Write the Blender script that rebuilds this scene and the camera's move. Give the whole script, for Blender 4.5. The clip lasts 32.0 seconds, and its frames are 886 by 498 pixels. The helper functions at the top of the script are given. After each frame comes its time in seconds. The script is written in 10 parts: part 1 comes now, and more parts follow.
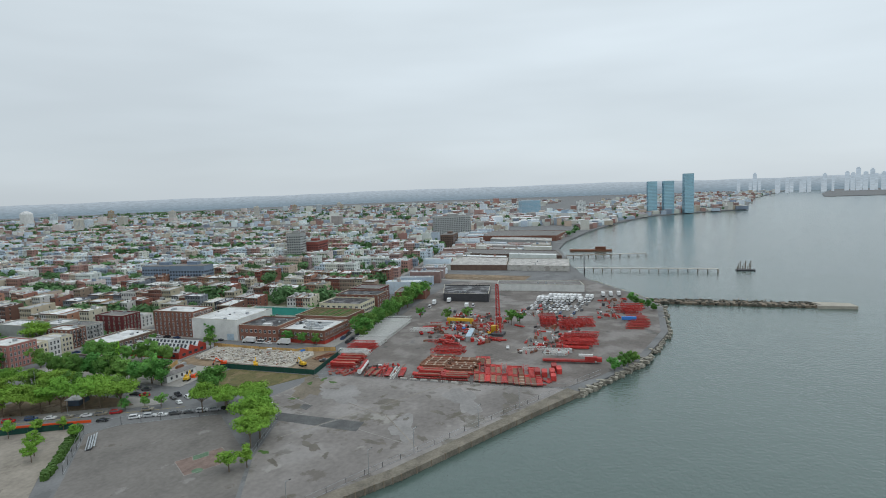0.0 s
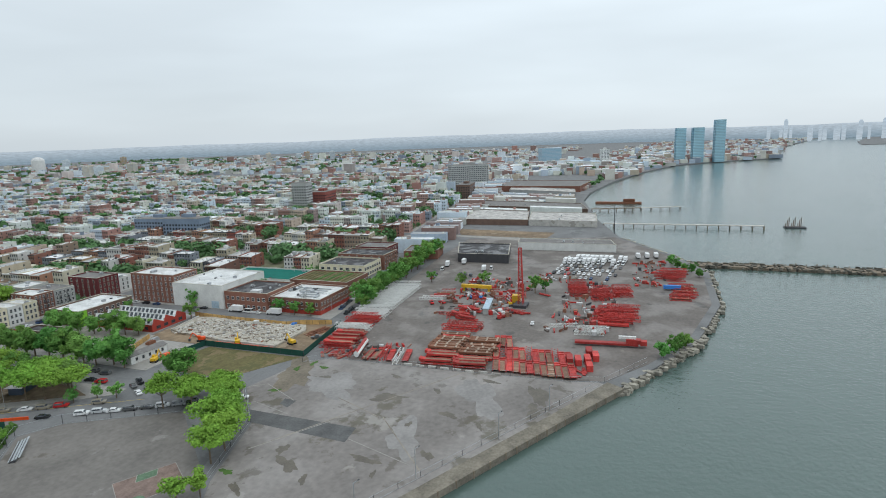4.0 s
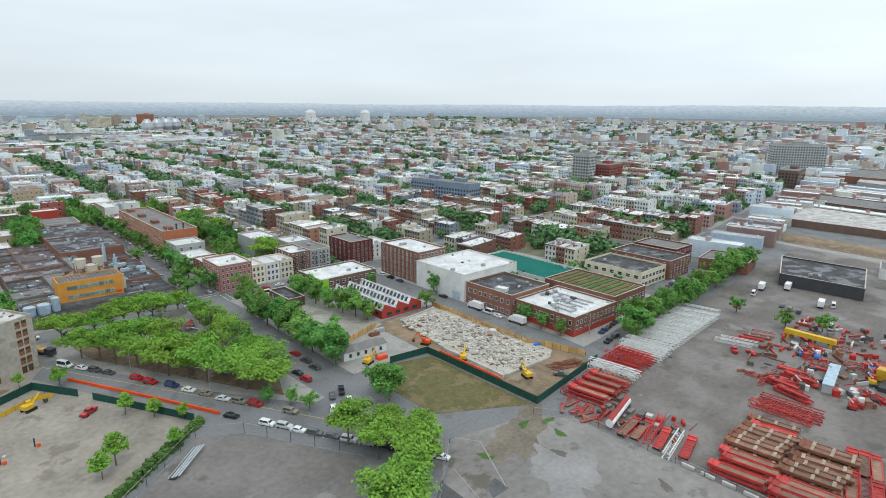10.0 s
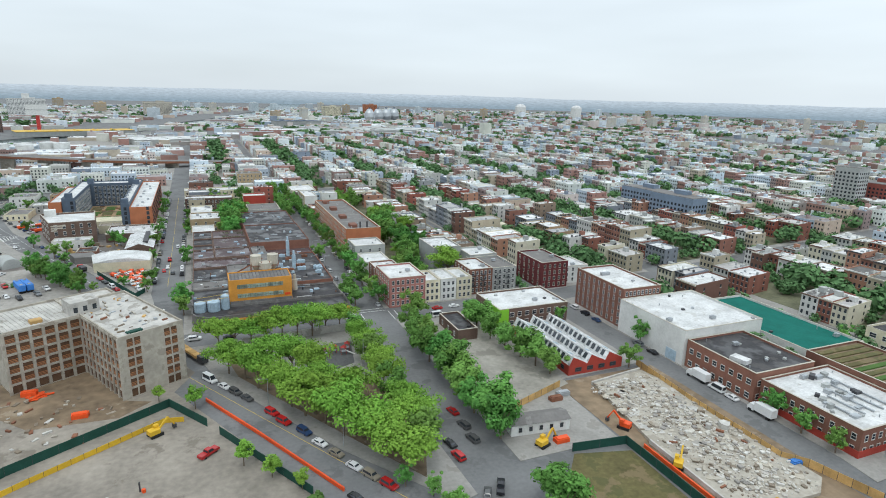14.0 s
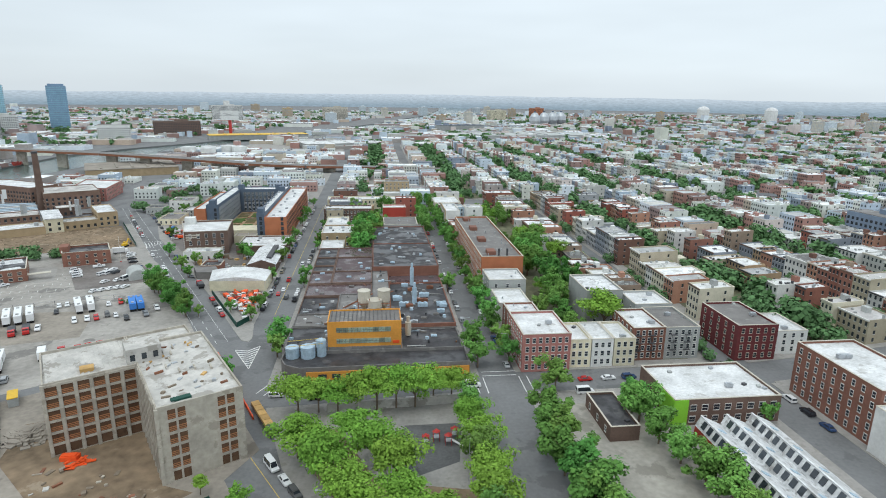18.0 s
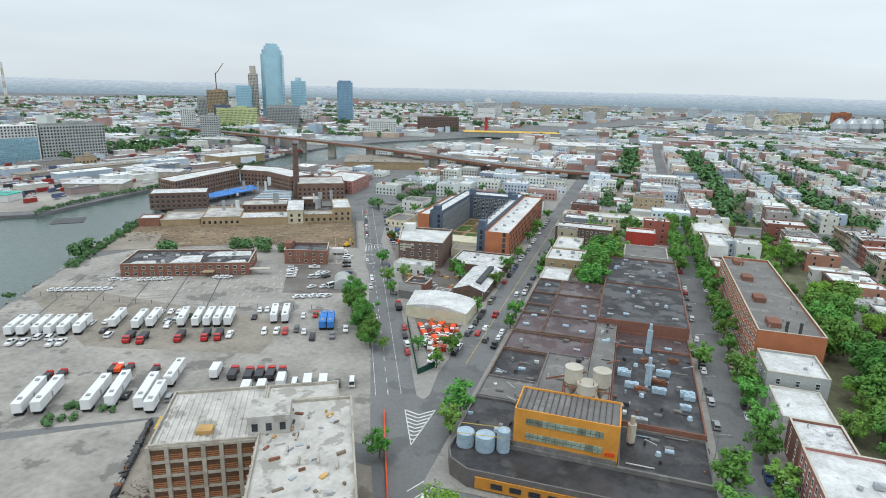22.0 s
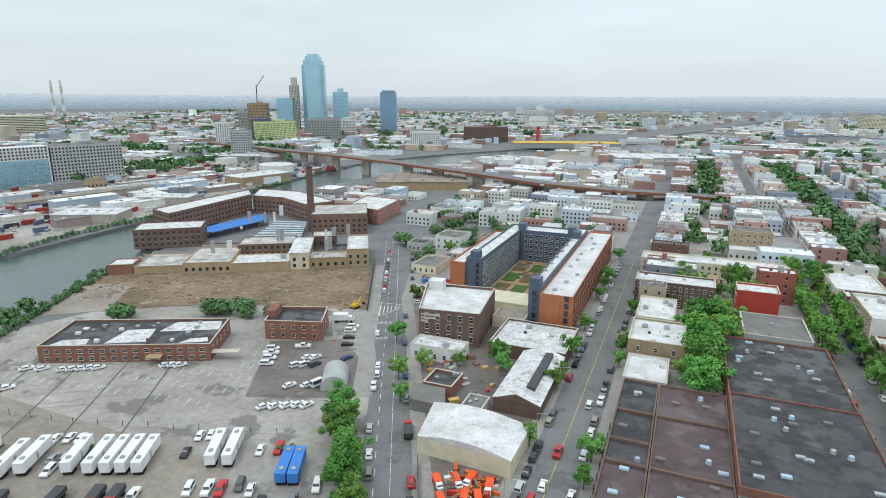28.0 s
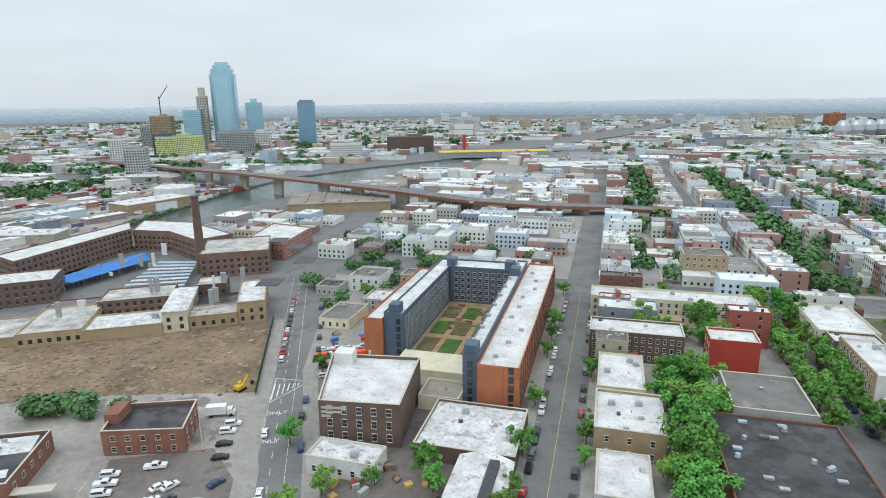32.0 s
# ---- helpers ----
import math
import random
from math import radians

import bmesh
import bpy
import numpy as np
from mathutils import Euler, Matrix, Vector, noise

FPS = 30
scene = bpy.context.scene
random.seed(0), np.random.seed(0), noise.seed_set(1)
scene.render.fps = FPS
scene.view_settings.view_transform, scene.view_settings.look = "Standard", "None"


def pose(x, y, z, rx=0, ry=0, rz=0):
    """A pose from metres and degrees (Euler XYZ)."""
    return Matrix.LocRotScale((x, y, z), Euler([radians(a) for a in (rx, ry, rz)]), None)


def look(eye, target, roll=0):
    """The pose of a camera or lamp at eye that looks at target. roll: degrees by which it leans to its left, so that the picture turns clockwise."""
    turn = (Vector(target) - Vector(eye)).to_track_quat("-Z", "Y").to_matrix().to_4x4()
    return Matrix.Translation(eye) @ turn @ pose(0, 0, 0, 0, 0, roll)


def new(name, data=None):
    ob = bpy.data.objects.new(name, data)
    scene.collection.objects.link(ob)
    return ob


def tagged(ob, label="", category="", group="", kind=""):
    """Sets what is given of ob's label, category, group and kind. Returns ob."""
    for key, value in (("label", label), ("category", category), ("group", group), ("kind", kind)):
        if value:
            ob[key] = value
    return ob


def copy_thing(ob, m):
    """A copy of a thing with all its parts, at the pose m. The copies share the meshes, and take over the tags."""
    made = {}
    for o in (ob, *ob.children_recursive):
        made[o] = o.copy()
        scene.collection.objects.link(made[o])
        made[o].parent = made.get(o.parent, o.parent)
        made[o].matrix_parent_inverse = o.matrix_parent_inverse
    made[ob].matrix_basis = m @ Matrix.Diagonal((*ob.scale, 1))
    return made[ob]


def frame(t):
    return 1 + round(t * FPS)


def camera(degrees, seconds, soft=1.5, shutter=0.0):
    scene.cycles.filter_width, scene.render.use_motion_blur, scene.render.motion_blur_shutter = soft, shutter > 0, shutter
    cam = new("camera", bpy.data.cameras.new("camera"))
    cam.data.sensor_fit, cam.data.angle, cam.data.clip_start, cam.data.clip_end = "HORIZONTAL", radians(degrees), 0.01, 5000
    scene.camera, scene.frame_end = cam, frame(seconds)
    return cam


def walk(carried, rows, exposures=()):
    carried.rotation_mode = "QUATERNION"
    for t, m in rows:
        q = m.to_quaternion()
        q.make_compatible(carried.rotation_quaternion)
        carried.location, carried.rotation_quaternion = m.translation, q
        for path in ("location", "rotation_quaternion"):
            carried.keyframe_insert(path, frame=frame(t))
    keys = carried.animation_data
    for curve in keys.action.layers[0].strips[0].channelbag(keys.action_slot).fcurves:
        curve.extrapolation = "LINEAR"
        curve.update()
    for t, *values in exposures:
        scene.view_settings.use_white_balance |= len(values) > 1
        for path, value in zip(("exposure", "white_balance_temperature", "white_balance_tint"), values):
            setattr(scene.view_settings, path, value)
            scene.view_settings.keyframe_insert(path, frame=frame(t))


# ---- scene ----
cam = camera(73.8, 32.0, soft=1.0)
PATH = [
    (0, (27.63, 30.48, 90.28), (121.74, 62.77, 80.15), -2.09),
    (0.5, (34.15, 32.33, 90.19), (128.14, 64.95, 80.05), -2.16),
    (1, (40.48, 34.25, 90.20), (134.31, 67.07, 79.31), -2.17),
    (1.5, (46.92, 36.28, 90.06), (140.38, 69.37, 77.02), -2.21),
    (2, (53.24, 38.56, 89.65), (146.35, 71.84, 74.70), -2.15),
    (2.5, (59.23, 40.46, 89.89), (152.09, 73.95, 73.93), -2.18),
    (4.5, (83.85, 48.35, 89.81), (174.51, 85.08, 69.03), -2.04),
    (5, (90.39, 50.36, 89.41), (178.21, 92.70, 67.14), -1.61),
    (5.5, (96.93, 51.94, 90.08), (180.22, 101.93, 66.33), -1.37),
    (6, (103.15, 53.92, 90.47), (184.02, 107.65, 66.54), -1.19),
    (6.5, (107.89, 56.79, 90.92), (188.34, 111.18, 67.04), -1.06),
    (7, (113.27, 60.24, 90.82), (193.10, 115.57, 67.04), -0.96),
    (7.5, (118.21, 63.35, 91.08), (196.61, 120.70, 67.31), -0.79),
    (8, (123.81, 67.09, 90.81), (199.91, 127.46, 67.06), -0.60),
    (8.5, (129.04, 70.62, 90.97), (202.40, 134.25, 67.12), -0.34),
    (9, (134.15, 74.67, 90.76), (204.85, 141.25, 66.90), -0.06),
    (9.5, (139.17, 78.75, 90.75), (207.16, 148.09, 66.88), 0.21),
    (10, (144.09, 83.11, 90.73), (209.32, 155.05, 66.84), 0.40),
    (10.5, (148.33, 87.61, 90.94), (210.53, 162.14, 66.93), 0.58),
    (11, (152.54, 92.39, 91.60), (210.82, 169.91, 67.22), 1.05),
    (11.5, (156.53, 97.73, 92.18), (210.77, 177.97, 67.32), 1.30),
    (12, (160.69, 102.49, 92.08), (211.11, 185.16, 67.15), 1.46),
    (12.5, (164.18, 108.37, 91.91), (211.08, 193.06, 66.82), 1.63),
    (13, (167.83, 114.26, 91.60), (211.10, 200.82, 66.38), 1.83),
    (13.5, (171.32, 120.38, 91.15), (211.16, 208.55, 65.86), 1.87),
    (15.5, (190.19, 149.99, 89.24), (220.60, 241.92, 64.28), 0.32),
    (16, (192.96, 156.19, 89.48), (219.21, 249.37, 64.42), 0.39),
    (16.5, (195.26, 162.60, 89.54), (217.74, 256.76, 64.44), 0.52),
    (17, (197.26, 169.38, 89.84), (216.39, 264.22, 64.56), 0.61),
    (17.5, (199.30, 176.36, 89.64), (214.32, 271.95, 64.41), 0.67),
    (18, (200.74, 182.92, 89.51), (212.03, 279.03, 64.31), 0.84),
    (18.5, (202.32, 189.32, 89.57), (209.95, 285.81, 64.42), 0.76),
    (19, (203.83, 196.42, 89.78), (207.75, 293.11, 64.55), 0.77),
    (19.5, (204.94, 204.35, 90.79), (204.67, 300.96, 64.97), 0.55),
    (20, (205.47, 212.76, 90.40), (199.88, 309.17, 64.46), 0.67),
    (20.5, (205.92, 219.79, 90.33), (195.01, 315.74, 64.37), 0.86),
    (21, (206.01, 227.14, 90.34), (189.34, 322.24, 64.31), 1.13),
    (21.5, (205.84, 234.57, 90.71), (183.17, 328.36, 64.44), 1.29),
    (22, (205.04, 243.27, 89.94), (176.07, 335.30, 63.66), 1.52),
    (22.5, (204.38, 251.33, 90.45), (171.30, 341.90, 63.95), 1.31),
    (23, (203.27, 258.55, 90.79), (168.21, 348.38, 64.31), 1.07),
    (23.5, (202.16, 264.71, 91.45), (165.47, 353.89, 65.00), 1.07),
    (24, (200.67, 271.62, 91.35), (163.47, 360.63, 65.00), 0.91),
    (24.5, (198.52, 279.35, 90.91), (161.17, 368.34, 64.72), 0.78),
    (25, (196.63, 286.66, 90.72), (158.99, 375.56, 64.63), 0.68),
    (25.5, (194.58, 293.42, 90.89), (156.72, 382.26, 64.91), 0.51),
    (27.5, (184.41, 323.31, 90.12), (146.77, 412.45, 64.87), 0.33),
    (28, (182.10, 330.00, 90.51), (145.00, 419.39, 65.36), 0.26),
    (28.5, (180.04, 336.47, 91.01), (143.68, 426.21, 65.98), 0.21),
    (29, (177.84, 342.77, 91.74), (142.18, 432.80, 66.77), 0.26),
    (29.5, (175.77, 349.32, 92.07), (140.93, 439.72, 67.28), 0.28),
    (30, (173.97, 356.17, 92.33), (140.13, 446.98, 67.68), 0.10),
    (30.5, (172.59, 362.84, 92.95), (140.08, 454.17, 68.43), -0.02),
    (31, (171.27, 370.01, 93.39), (140.47, 461.95, 68.95), -0.28),
    (31.5, (170.06, 377.42, 93.54), (141.28, 470.05, 69.23), -0.55),
    (32, (168.59, 384.73, 93.53), (142.27, 478.13, 69.38), -0.70),
]
walk(cam, [(t, look(eye, target, roll)) for t, eye, target, roll in PATH],
     [(0.0, -0.67), (2.5, -0.62), (4.5, -0.39), (6.0, -0.26), (9.0, -0.22), (20.0, -0.20), (32.0, -0.20)])

# ---- overcast daylight: a bright cloud deck, dimmer toward the horizon ----
world = bpy.data.worlds.new("overcast_sky")
scene.world = world
world.use_nodes = True
wn, wl = world.node_tree.nodes, world.node_tree.links
sky = wn.new("ShaderNodeTexSky")
sky.sky_type = "NISHITA"
sky.sun_disc = False
sky.sun_elevation, sky.sun_rotation = radians(58), radians(150)
coords = wn.new("ShaderNodeTexCoord")
split = wn.new("ShaderNodeSeparateXYZ")
wl.new(coords.outputs["Generated"], split.inputs[0])
deck = wn.new("ShaderNodeValToRGB")
for pos, col in ((0.0, (0.80, 0.895, 0.965)), (0.05, (0.89, 0.98, 1.05)), (0.14, (0.97, 1.06, 1.14)), (0.3, (1.0, 1.10, 1.18)), (1.0, (1.42, 1.60, 1.70))):
    e = deck.color_ramp.elements[0] if pos == 0 else (deck.color_ramp.elements[1] if pos == 1.0 else deck.color_ramp.elements.new(pos))
    e.position, e.color = pos, (*col, 1)
wl.new(split.outputs[2], deck.inputs[0])
stretch = wn.new("ShaderNodeMapping")
stretch.inputs["Scale"].default_value = (1.2, 1.2, 7.0)
wl.new(coords.outputs["Generated"], stretch.inputs[0])
cloud = wn.new("ShaderNodeTexNoise")
cloud.inputs["Scale"].default_value, cloud.inputs["Detail"].default_value = 1.7, 3.0
wl.new(stretch.outputs[0], cloud.inputs["Vector"])
shade = wn.new("ShaderNodeMapRange")
shade.inputs["From Min"].default_value, shade.inputs["From Max"].default_value = 0.3, 0.7
shade.inputs["To Min"].default_value, shade.inputs["To Max"].default_value = 0.93, 1.06
wl.new(cloud.outputs[0], shade.inputs[0])
side = wn.new("ShaderNodeVectorMath")
side.operation = "DOT_PRODUCT"
side.inputs[1].default_value = (0.8, -0.6, 0.0)
wl.new(coords.outputs["Generated"], side.inputs[0])
glow = wn.new("ShaderNodeMath")
glow.operation = "MULTIPLY_ADD"
glow.inputs[1].default_value, glow.inputs[2].default_value = 0.13, 1.04
wl.new(side.outputs["Value"], glow.inputs[0])
total = wn.new("ShaderNodeMath")
total.operation = "MULTIPLY"
wl.new(glow.outputs[0], total.inputs[0])
wl.new(shade.outputs[0], total.inputs[1])
lit = wn.new("ShaderNodeVectorMath")
lit.operation = "SCALE"
wl.new(deck.outputs[0], lit.inputs[0])
wl.new(total.outputs[0], lit.inputs["Scale"])
veil = wn.new("ShaderNodeVectorMath")
veil.operation = "SCALE"
veil.inputs["Scale"].default_value = 0.012
wl.new(sky.outputs[0], veil.inputs[0])
both = wn.new("ShaderNodeVectorMath")
wl.new(lit.outputs[0], both.inputs[0])
wl.new(veil.outputs[0], both.inputs[1])
wl.new(both.outputs[0], wn["Background"].inputs[0])
wn["Background"].inputs[1].default_value = 1.0
sun = new("sun", bpy.data.lights.new("sun", "SUN"))
sun.data.energy, sun.data.angle, sun.data.color = 0.9, radians(18), (0.97, 0.98, 0.94)
sun.matrix_basis = look((0, 0, 300), (70, 120, 0))

# ---- materials ----
MATS = {}


def mat(name, col, rough=0.85, var=0.35, scale=0.12, fine=1.6, bump=0.15, metal=0.0, rnd=0.0, ramp=None, island=False, spec=0.3):
    """A surface with stains at one scale, grain at another; ramp: colours picked per object or per island."""
    if name in MATS:
        return MATS[name]
    m = bpy.data.materials.new(name)
    m.use_nodes = True
    n, l = m.node_tree.nodes, m.node_tree.links
    p = n["Principled BSDF"]
    p.inputs["Roughness"].default_value, p.inputs["Metallic"].default_value = rough, metal
    p.inputs["Specular IOR Level"].default_value = spec
    geo = n.new("ShaderNodeNewGeometry")
    big, small = n.new("ShaderNodeTexNoise"), n.new("ShaderNodeTexNoise")
    for t, s, d in ((big, scale, 5.0), (small, fine, 3.0)):
        t.inputs["Scale"].default_value, t.inputs["Detail"].default_value = s, d
        l.new(geo.outputs["Position"], t.inputs["Vector"])
    a = n.new("ShaderNodeMath"); a.operation = "MULTIPLY_ADD"
    a.inputs[1].default_value, a.inputs[2].default_value = 2.2 * var, 1.0 - 1.1 * var
    l.new(big.outputs[0], a.inputs[0])
    b = n.new("ShaderNodeMath"); b.operation = "MULTIPLY_ADD"
    b.inputs[1].default_value = 1.3 * var
    l.new(small.outputs[0], b.inputs[0])
    sub = n.new("ShaderNodeMath"); sub.operation = "SUBTRACT"; sub.inputs[1].default_value = 0.65 * var
    l.new(a.outputs[0], sub.inputs[0])
    l.new(sub.outputs[0], b.inputs[2])
    fac = b.outputs[0]
    info = n.new("ShaderNodeObjectInfo")
    rand = geo.outputs["Random Per Island"] if island else info.outputs["Random"]
    if rnd:
        c = n.new("ShaderNodeMath"); c.operation = "MULTIPLY_ADD"
        c.inputs[1].default_value, c.inputs[2].default_value = rnd, 1 - rnd / 2
        l.new(rand, c.inputs[0])
        d = n.new("ShaderNodeMath"); d.operation = "MULTIPLY"
        l.new(c.outputs[0], d.inputs[0]); l.new(fac, d.inputs[1])
        fac = d.outputs[0]
    v = n.new("ShaderNodeVectorMath"); v.operation = "SCALE"
    if ramp:
        r = n.new("ShaderNodeValToRGB")
        r.color_ramp.interpolation = "CONSTANT"
        while len(r.color_ramp.elements) < len(ramp):
            r.color_ramp.elements.new(0.5)
        for i, q in enumerate(ramp):
            r.color_ramp.elements[i].position, r.color_ramp.elements[i].color = i / len(ramp), (*q, 1)
        l.new(rand, r.inputs[0])
        l.new(r.outputs[0], v.inputs[0])
    else:
        v.inputs[0].default_value = col
    l.new(fac, v.inputs["Scale"])
    l.new(v.outputs[0], p.inputs["Base Color"])
    if bump:
        u = n.new("ShaderNodeBump")
        u.inputs["Strength"].default_value, u.inputs["Distance"].default_value = bump, 0.15
        l.new(small.outputs[0], u.inputs["Height"])
        l.new(u.outputs[0], p.inputs["Normal"])
    MATS[name] = m
    return m


ASPHALT = mat("asphalt", (0.165, 0.165, 0.166), 0.9, 0.35, 0.06, 0.9)
LOT = mat("worn_lot_paving", (0.158, 0.144, 0.132), 0.8, 0.5, 0.05, 0.6)
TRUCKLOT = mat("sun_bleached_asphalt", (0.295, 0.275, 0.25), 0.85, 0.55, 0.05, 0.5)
RAILBED = mat("pale_rail_ballast", (0.30, 0.275, 0.25), 0.95, 0.6, 0.03, 0.3)
YARD = mat("yard_asphalt", (0.155, 0.136, 0.124), 0.8, 0.5, 0.05, 0.6)
SLAB = mat("pale_concrete_slab", (0.205, 0.186, 0.174), 0.75, 0.5, 0.03, 0.5)
PATCH = mat("dark_tar_patch", (0.10, 0.10, 0.10), 0.9, 0.5, 0.2, 1.4)
SIDEWALK = mat("sidewalk_concrete", (0.285, 0.27, 0.25), 0.85, 0.35, 0.15, 1.0)
CURB = mat("kerb_stone", (0.4, 0.39, 0.37), 0.8)
DIRT = mat("bare_earth", (0.20, 0.145, 0.095), 0.95, 0.85, 0.05, 0.35, 0.5)
SAND = mat("pale_dirt", (0.255, 0.225, 0.19), 0.95, 0.5, 0.07, 0.6, 0.4)
MUD = mat("muddy_grass", (0.125, 0.108, 0.045), 0.95, 0.6, 0.12, 0.8, 0.4)
RUBBLE = mat("broken_concrete", (0.40, 0.36, 0.30), 0.9, 0.5, 0.2, 1.2, 0.5, rnd=0.5)
GRASS = mat("weeds", (0.06, 0.12, 0.025), 0.9, 0.6, 0.2, 1.5, 0.5)
PAINT = mat("road_paint", (0.62, 0.62, 0.6), 0.7, 0.4, 0.5, 3)
YPAINT = mat("yellow_road_paint", (0.55, 0.40, 0.08), 0.7, 0.4, 0.5, 3)
CONC = mat("weathered_concrete", (0.40, 0.365, 0.31), 0.9, 0.45, 0.12, 0.8)
PALECONC = mat("pale_board_marked_concrete", (0.46, 0.44, 0.41), 0.85, 0.4, 0.2, 1.0)
BRICK = mat("red_brick", (0.215, 0.10, 0.072), 0.9, 0.35, 0.25, 2.5, rnd=0.35)
DKBRICK = mat("dark_brown_brick", (0.145, 0.095, 0.075), 0.9, 0.35, 0.25, 2.5, rnd=0.3)
PINKBRICK = mat("pink_painted_brick", (0.37, 0.16, 0.14), 0.85, 0.25, 0.25, 2.0)
TANBRICK = mat("tan_brick", (0.36, 0.27, 0.165), 0.9, 0.3, 0.25, 2.5, rnd=0.25)
ORANGEBRICK = mat("orange_brick", (0.40, 0.145, 0.07), 0.85, 0.2, 0.3, 3.0)
BLUEPANEL = mat("slate_blue_panel", (0.085, 0.115, 0.16), 0.6, 0.2, 0.4, 3.0)
YELLOW = mat("ochre_painted_wall", (0.62, 0.275, 0.05), 0.7, 0.25, 0.2, 1.5)
CREAM = mat("cream_painted_wall", (0.62, 0.57, 0.42), 0.8, 0.25, 0.25, 1.5, rnd=0.2)
WHITEWALL = mat("white_painted_wall", (0.62, 0.62, 0.60), 0.8, 0.25, 0.2, 1.5)
GREYWALL = mat("grey_render", (0.34, 0.35, 0.34), 0.85, 0.25, 0.2, 1.5, rnd=0.3)
REDWALL = mat("red_painted_wall", (0.36, 0.05, 0.035), 0.8, 0.25, 0.25, 1.5)
MAROON = mat("dark_maroon_brick", (0.125, 0.028, 0.03), 0.85, 0.3, 0.25, 2.0)
PALELOT = mat("pale_worn_lot", (0.29, 0.27, 0.235), 0.9, 0.5, 0.08, 0.6)
FITTINGS = mat("mixed_roof_fittings", (0, 0, 0), 0.5, 0.3, 0.5, 2.5, island=True, ramp=[(0.40, 0.41, 0.42), (0.05, 0.05, 0.055), (0.30, 0.40, 0.48), (0.20, 0.10, 0.06), (0.55, 0.55, 0.54), (0.12, 0.12, 0.12), (0.26, 0.25, 0.24)])
LIME = mat("lime_green_wall", (0.22, 0.52, 0.04), 0.7, 0.15)
FACADES = mat("row_house_facade", (0, 0, 0), 0.88, 0.25, 0.25, 1.6, ramp=[
    (0.22, 0.09, 0.065), (0.34, 0.30, 0.22), (0.30, 0.10, 0.075), (0.27, 0.20, 0.15), (0.55, 0.51, 0.40), (0.16, 0.085, 0.065),
    (0.30, 0.31, 0.32), (0.58, 0.57, 0.55), (0.33, 0.23, 0.14), (0.42, 0.36, 0.27), (0.26, 0.12, 0.09), (0.47, 0.47, 0.45), (0.20, 0.22, 0.25), (0.36, 0.19, 0.13)])
# Far facade colours lightened and shifted to blue, standing in for haze.
FARFACADES = mat("haze_tinted_facade", (0, 0, 0), 0.9, 0.3, 0.05, 0.5, island=True, ramp=[
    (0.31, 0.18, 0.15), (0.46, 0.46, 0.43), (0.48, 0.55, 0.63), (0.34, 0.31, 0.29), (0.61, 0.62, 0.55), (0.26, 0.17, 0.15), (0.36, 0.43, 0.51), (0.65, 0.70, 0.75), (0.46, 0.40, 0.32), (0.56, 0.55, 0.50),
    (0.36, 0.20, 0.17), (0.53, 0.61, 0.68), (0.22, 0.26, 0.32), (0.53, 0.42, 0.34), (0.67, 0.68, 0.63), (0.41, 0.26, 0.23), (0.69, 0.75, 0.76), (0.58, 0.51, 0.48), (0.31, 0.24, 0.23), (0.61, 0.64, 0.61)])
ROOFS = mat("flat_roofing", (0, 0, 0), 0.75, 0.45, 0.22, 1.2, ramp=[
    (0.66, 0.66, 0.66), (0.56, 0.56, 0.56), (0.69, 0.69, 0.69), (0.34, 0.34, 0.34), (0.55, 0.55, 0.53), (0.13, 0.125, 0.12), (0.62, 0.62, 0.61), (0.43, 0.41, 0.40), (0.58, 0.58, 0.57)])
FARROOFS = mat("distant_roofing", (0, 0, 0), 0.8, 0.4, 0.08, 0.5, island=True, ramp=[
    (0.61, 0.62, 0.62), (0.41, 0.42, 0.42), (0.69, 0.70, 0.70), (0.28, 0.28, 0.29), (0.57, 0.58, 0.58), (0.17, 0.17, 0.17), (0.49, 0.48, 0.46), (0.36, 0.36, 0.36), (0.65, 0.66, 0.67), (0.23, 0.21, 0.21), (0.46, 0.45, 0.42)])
WHITEROOF = mat("white_coated_roof", (0.565, 0.565, 0.56), 0.6, 0.45, 0.15, 1.2)
SILVERROOF = mat("silver_coated_roof", (0.56, 0.56, 0.56), 0.5, 0.5, 0.25, 1.0)
TAR = mat("black_tar_roof", (0.050, 0.048, 0.051), 0.5, 0.7, 0.12, 0.7, spec=0.25)
BROWNROOF = mat("wet_brown_roof", (0.085, 0.058, 0.060), 0.4, 0.55, 0.1, 0.7, spec=0.3)
GREYROOF = mat("grey_roofing_felt", (0.165, 0.155, 0.148), 0.8, 0.35, 0.2, 1.2)
TEAL = mat("teal_coated_roof", (0.010, 0.125, 0.10), 0.85, 0.3, 0.15, 1.0, spec=0.1)
GLASS = mat("dark_window_glass", (0.035, 0.042, 0.05), 0.12, 0.4, 0.4, 1.0, 0, spec=0.6, rnd=0.6)
BLUEGLASS = mat("blue_green_curtain_glass", (0.36, 0.56, 0.64), 0.25, 0.25, 0.03, 0.3, 0, spec=0.6, metal=0.55)
FRAMEWHITE = mat("white_window_trim", (0.62, 0.61, 0.58), 0.6, 0.2)
STONE = mat("limestone_trim", (0.48, 0.44, 0.37), 0.8, 0.25)
STEEL = mat("galvanised_steel", (0.42, 0.44, 0.46), 0.45, 0.3, 0.5, 3, metal=0.6)
DARKSTEEL = mat("dark_steel", (0.055, 0.055, 0.06), 0.5, 0.3, 0.5, 3)
PALEBLUE = mat("pale_blue_painted_metal", (0.36, 0.46, 0.54), 0.5, 0.35, 0.6, 3)
CRANERED = mat("faded_red_machinery_paint", (0.41, 0.042, 0.036), 0.55, 0.5, 0.4, 2.0, rnd=0.6)
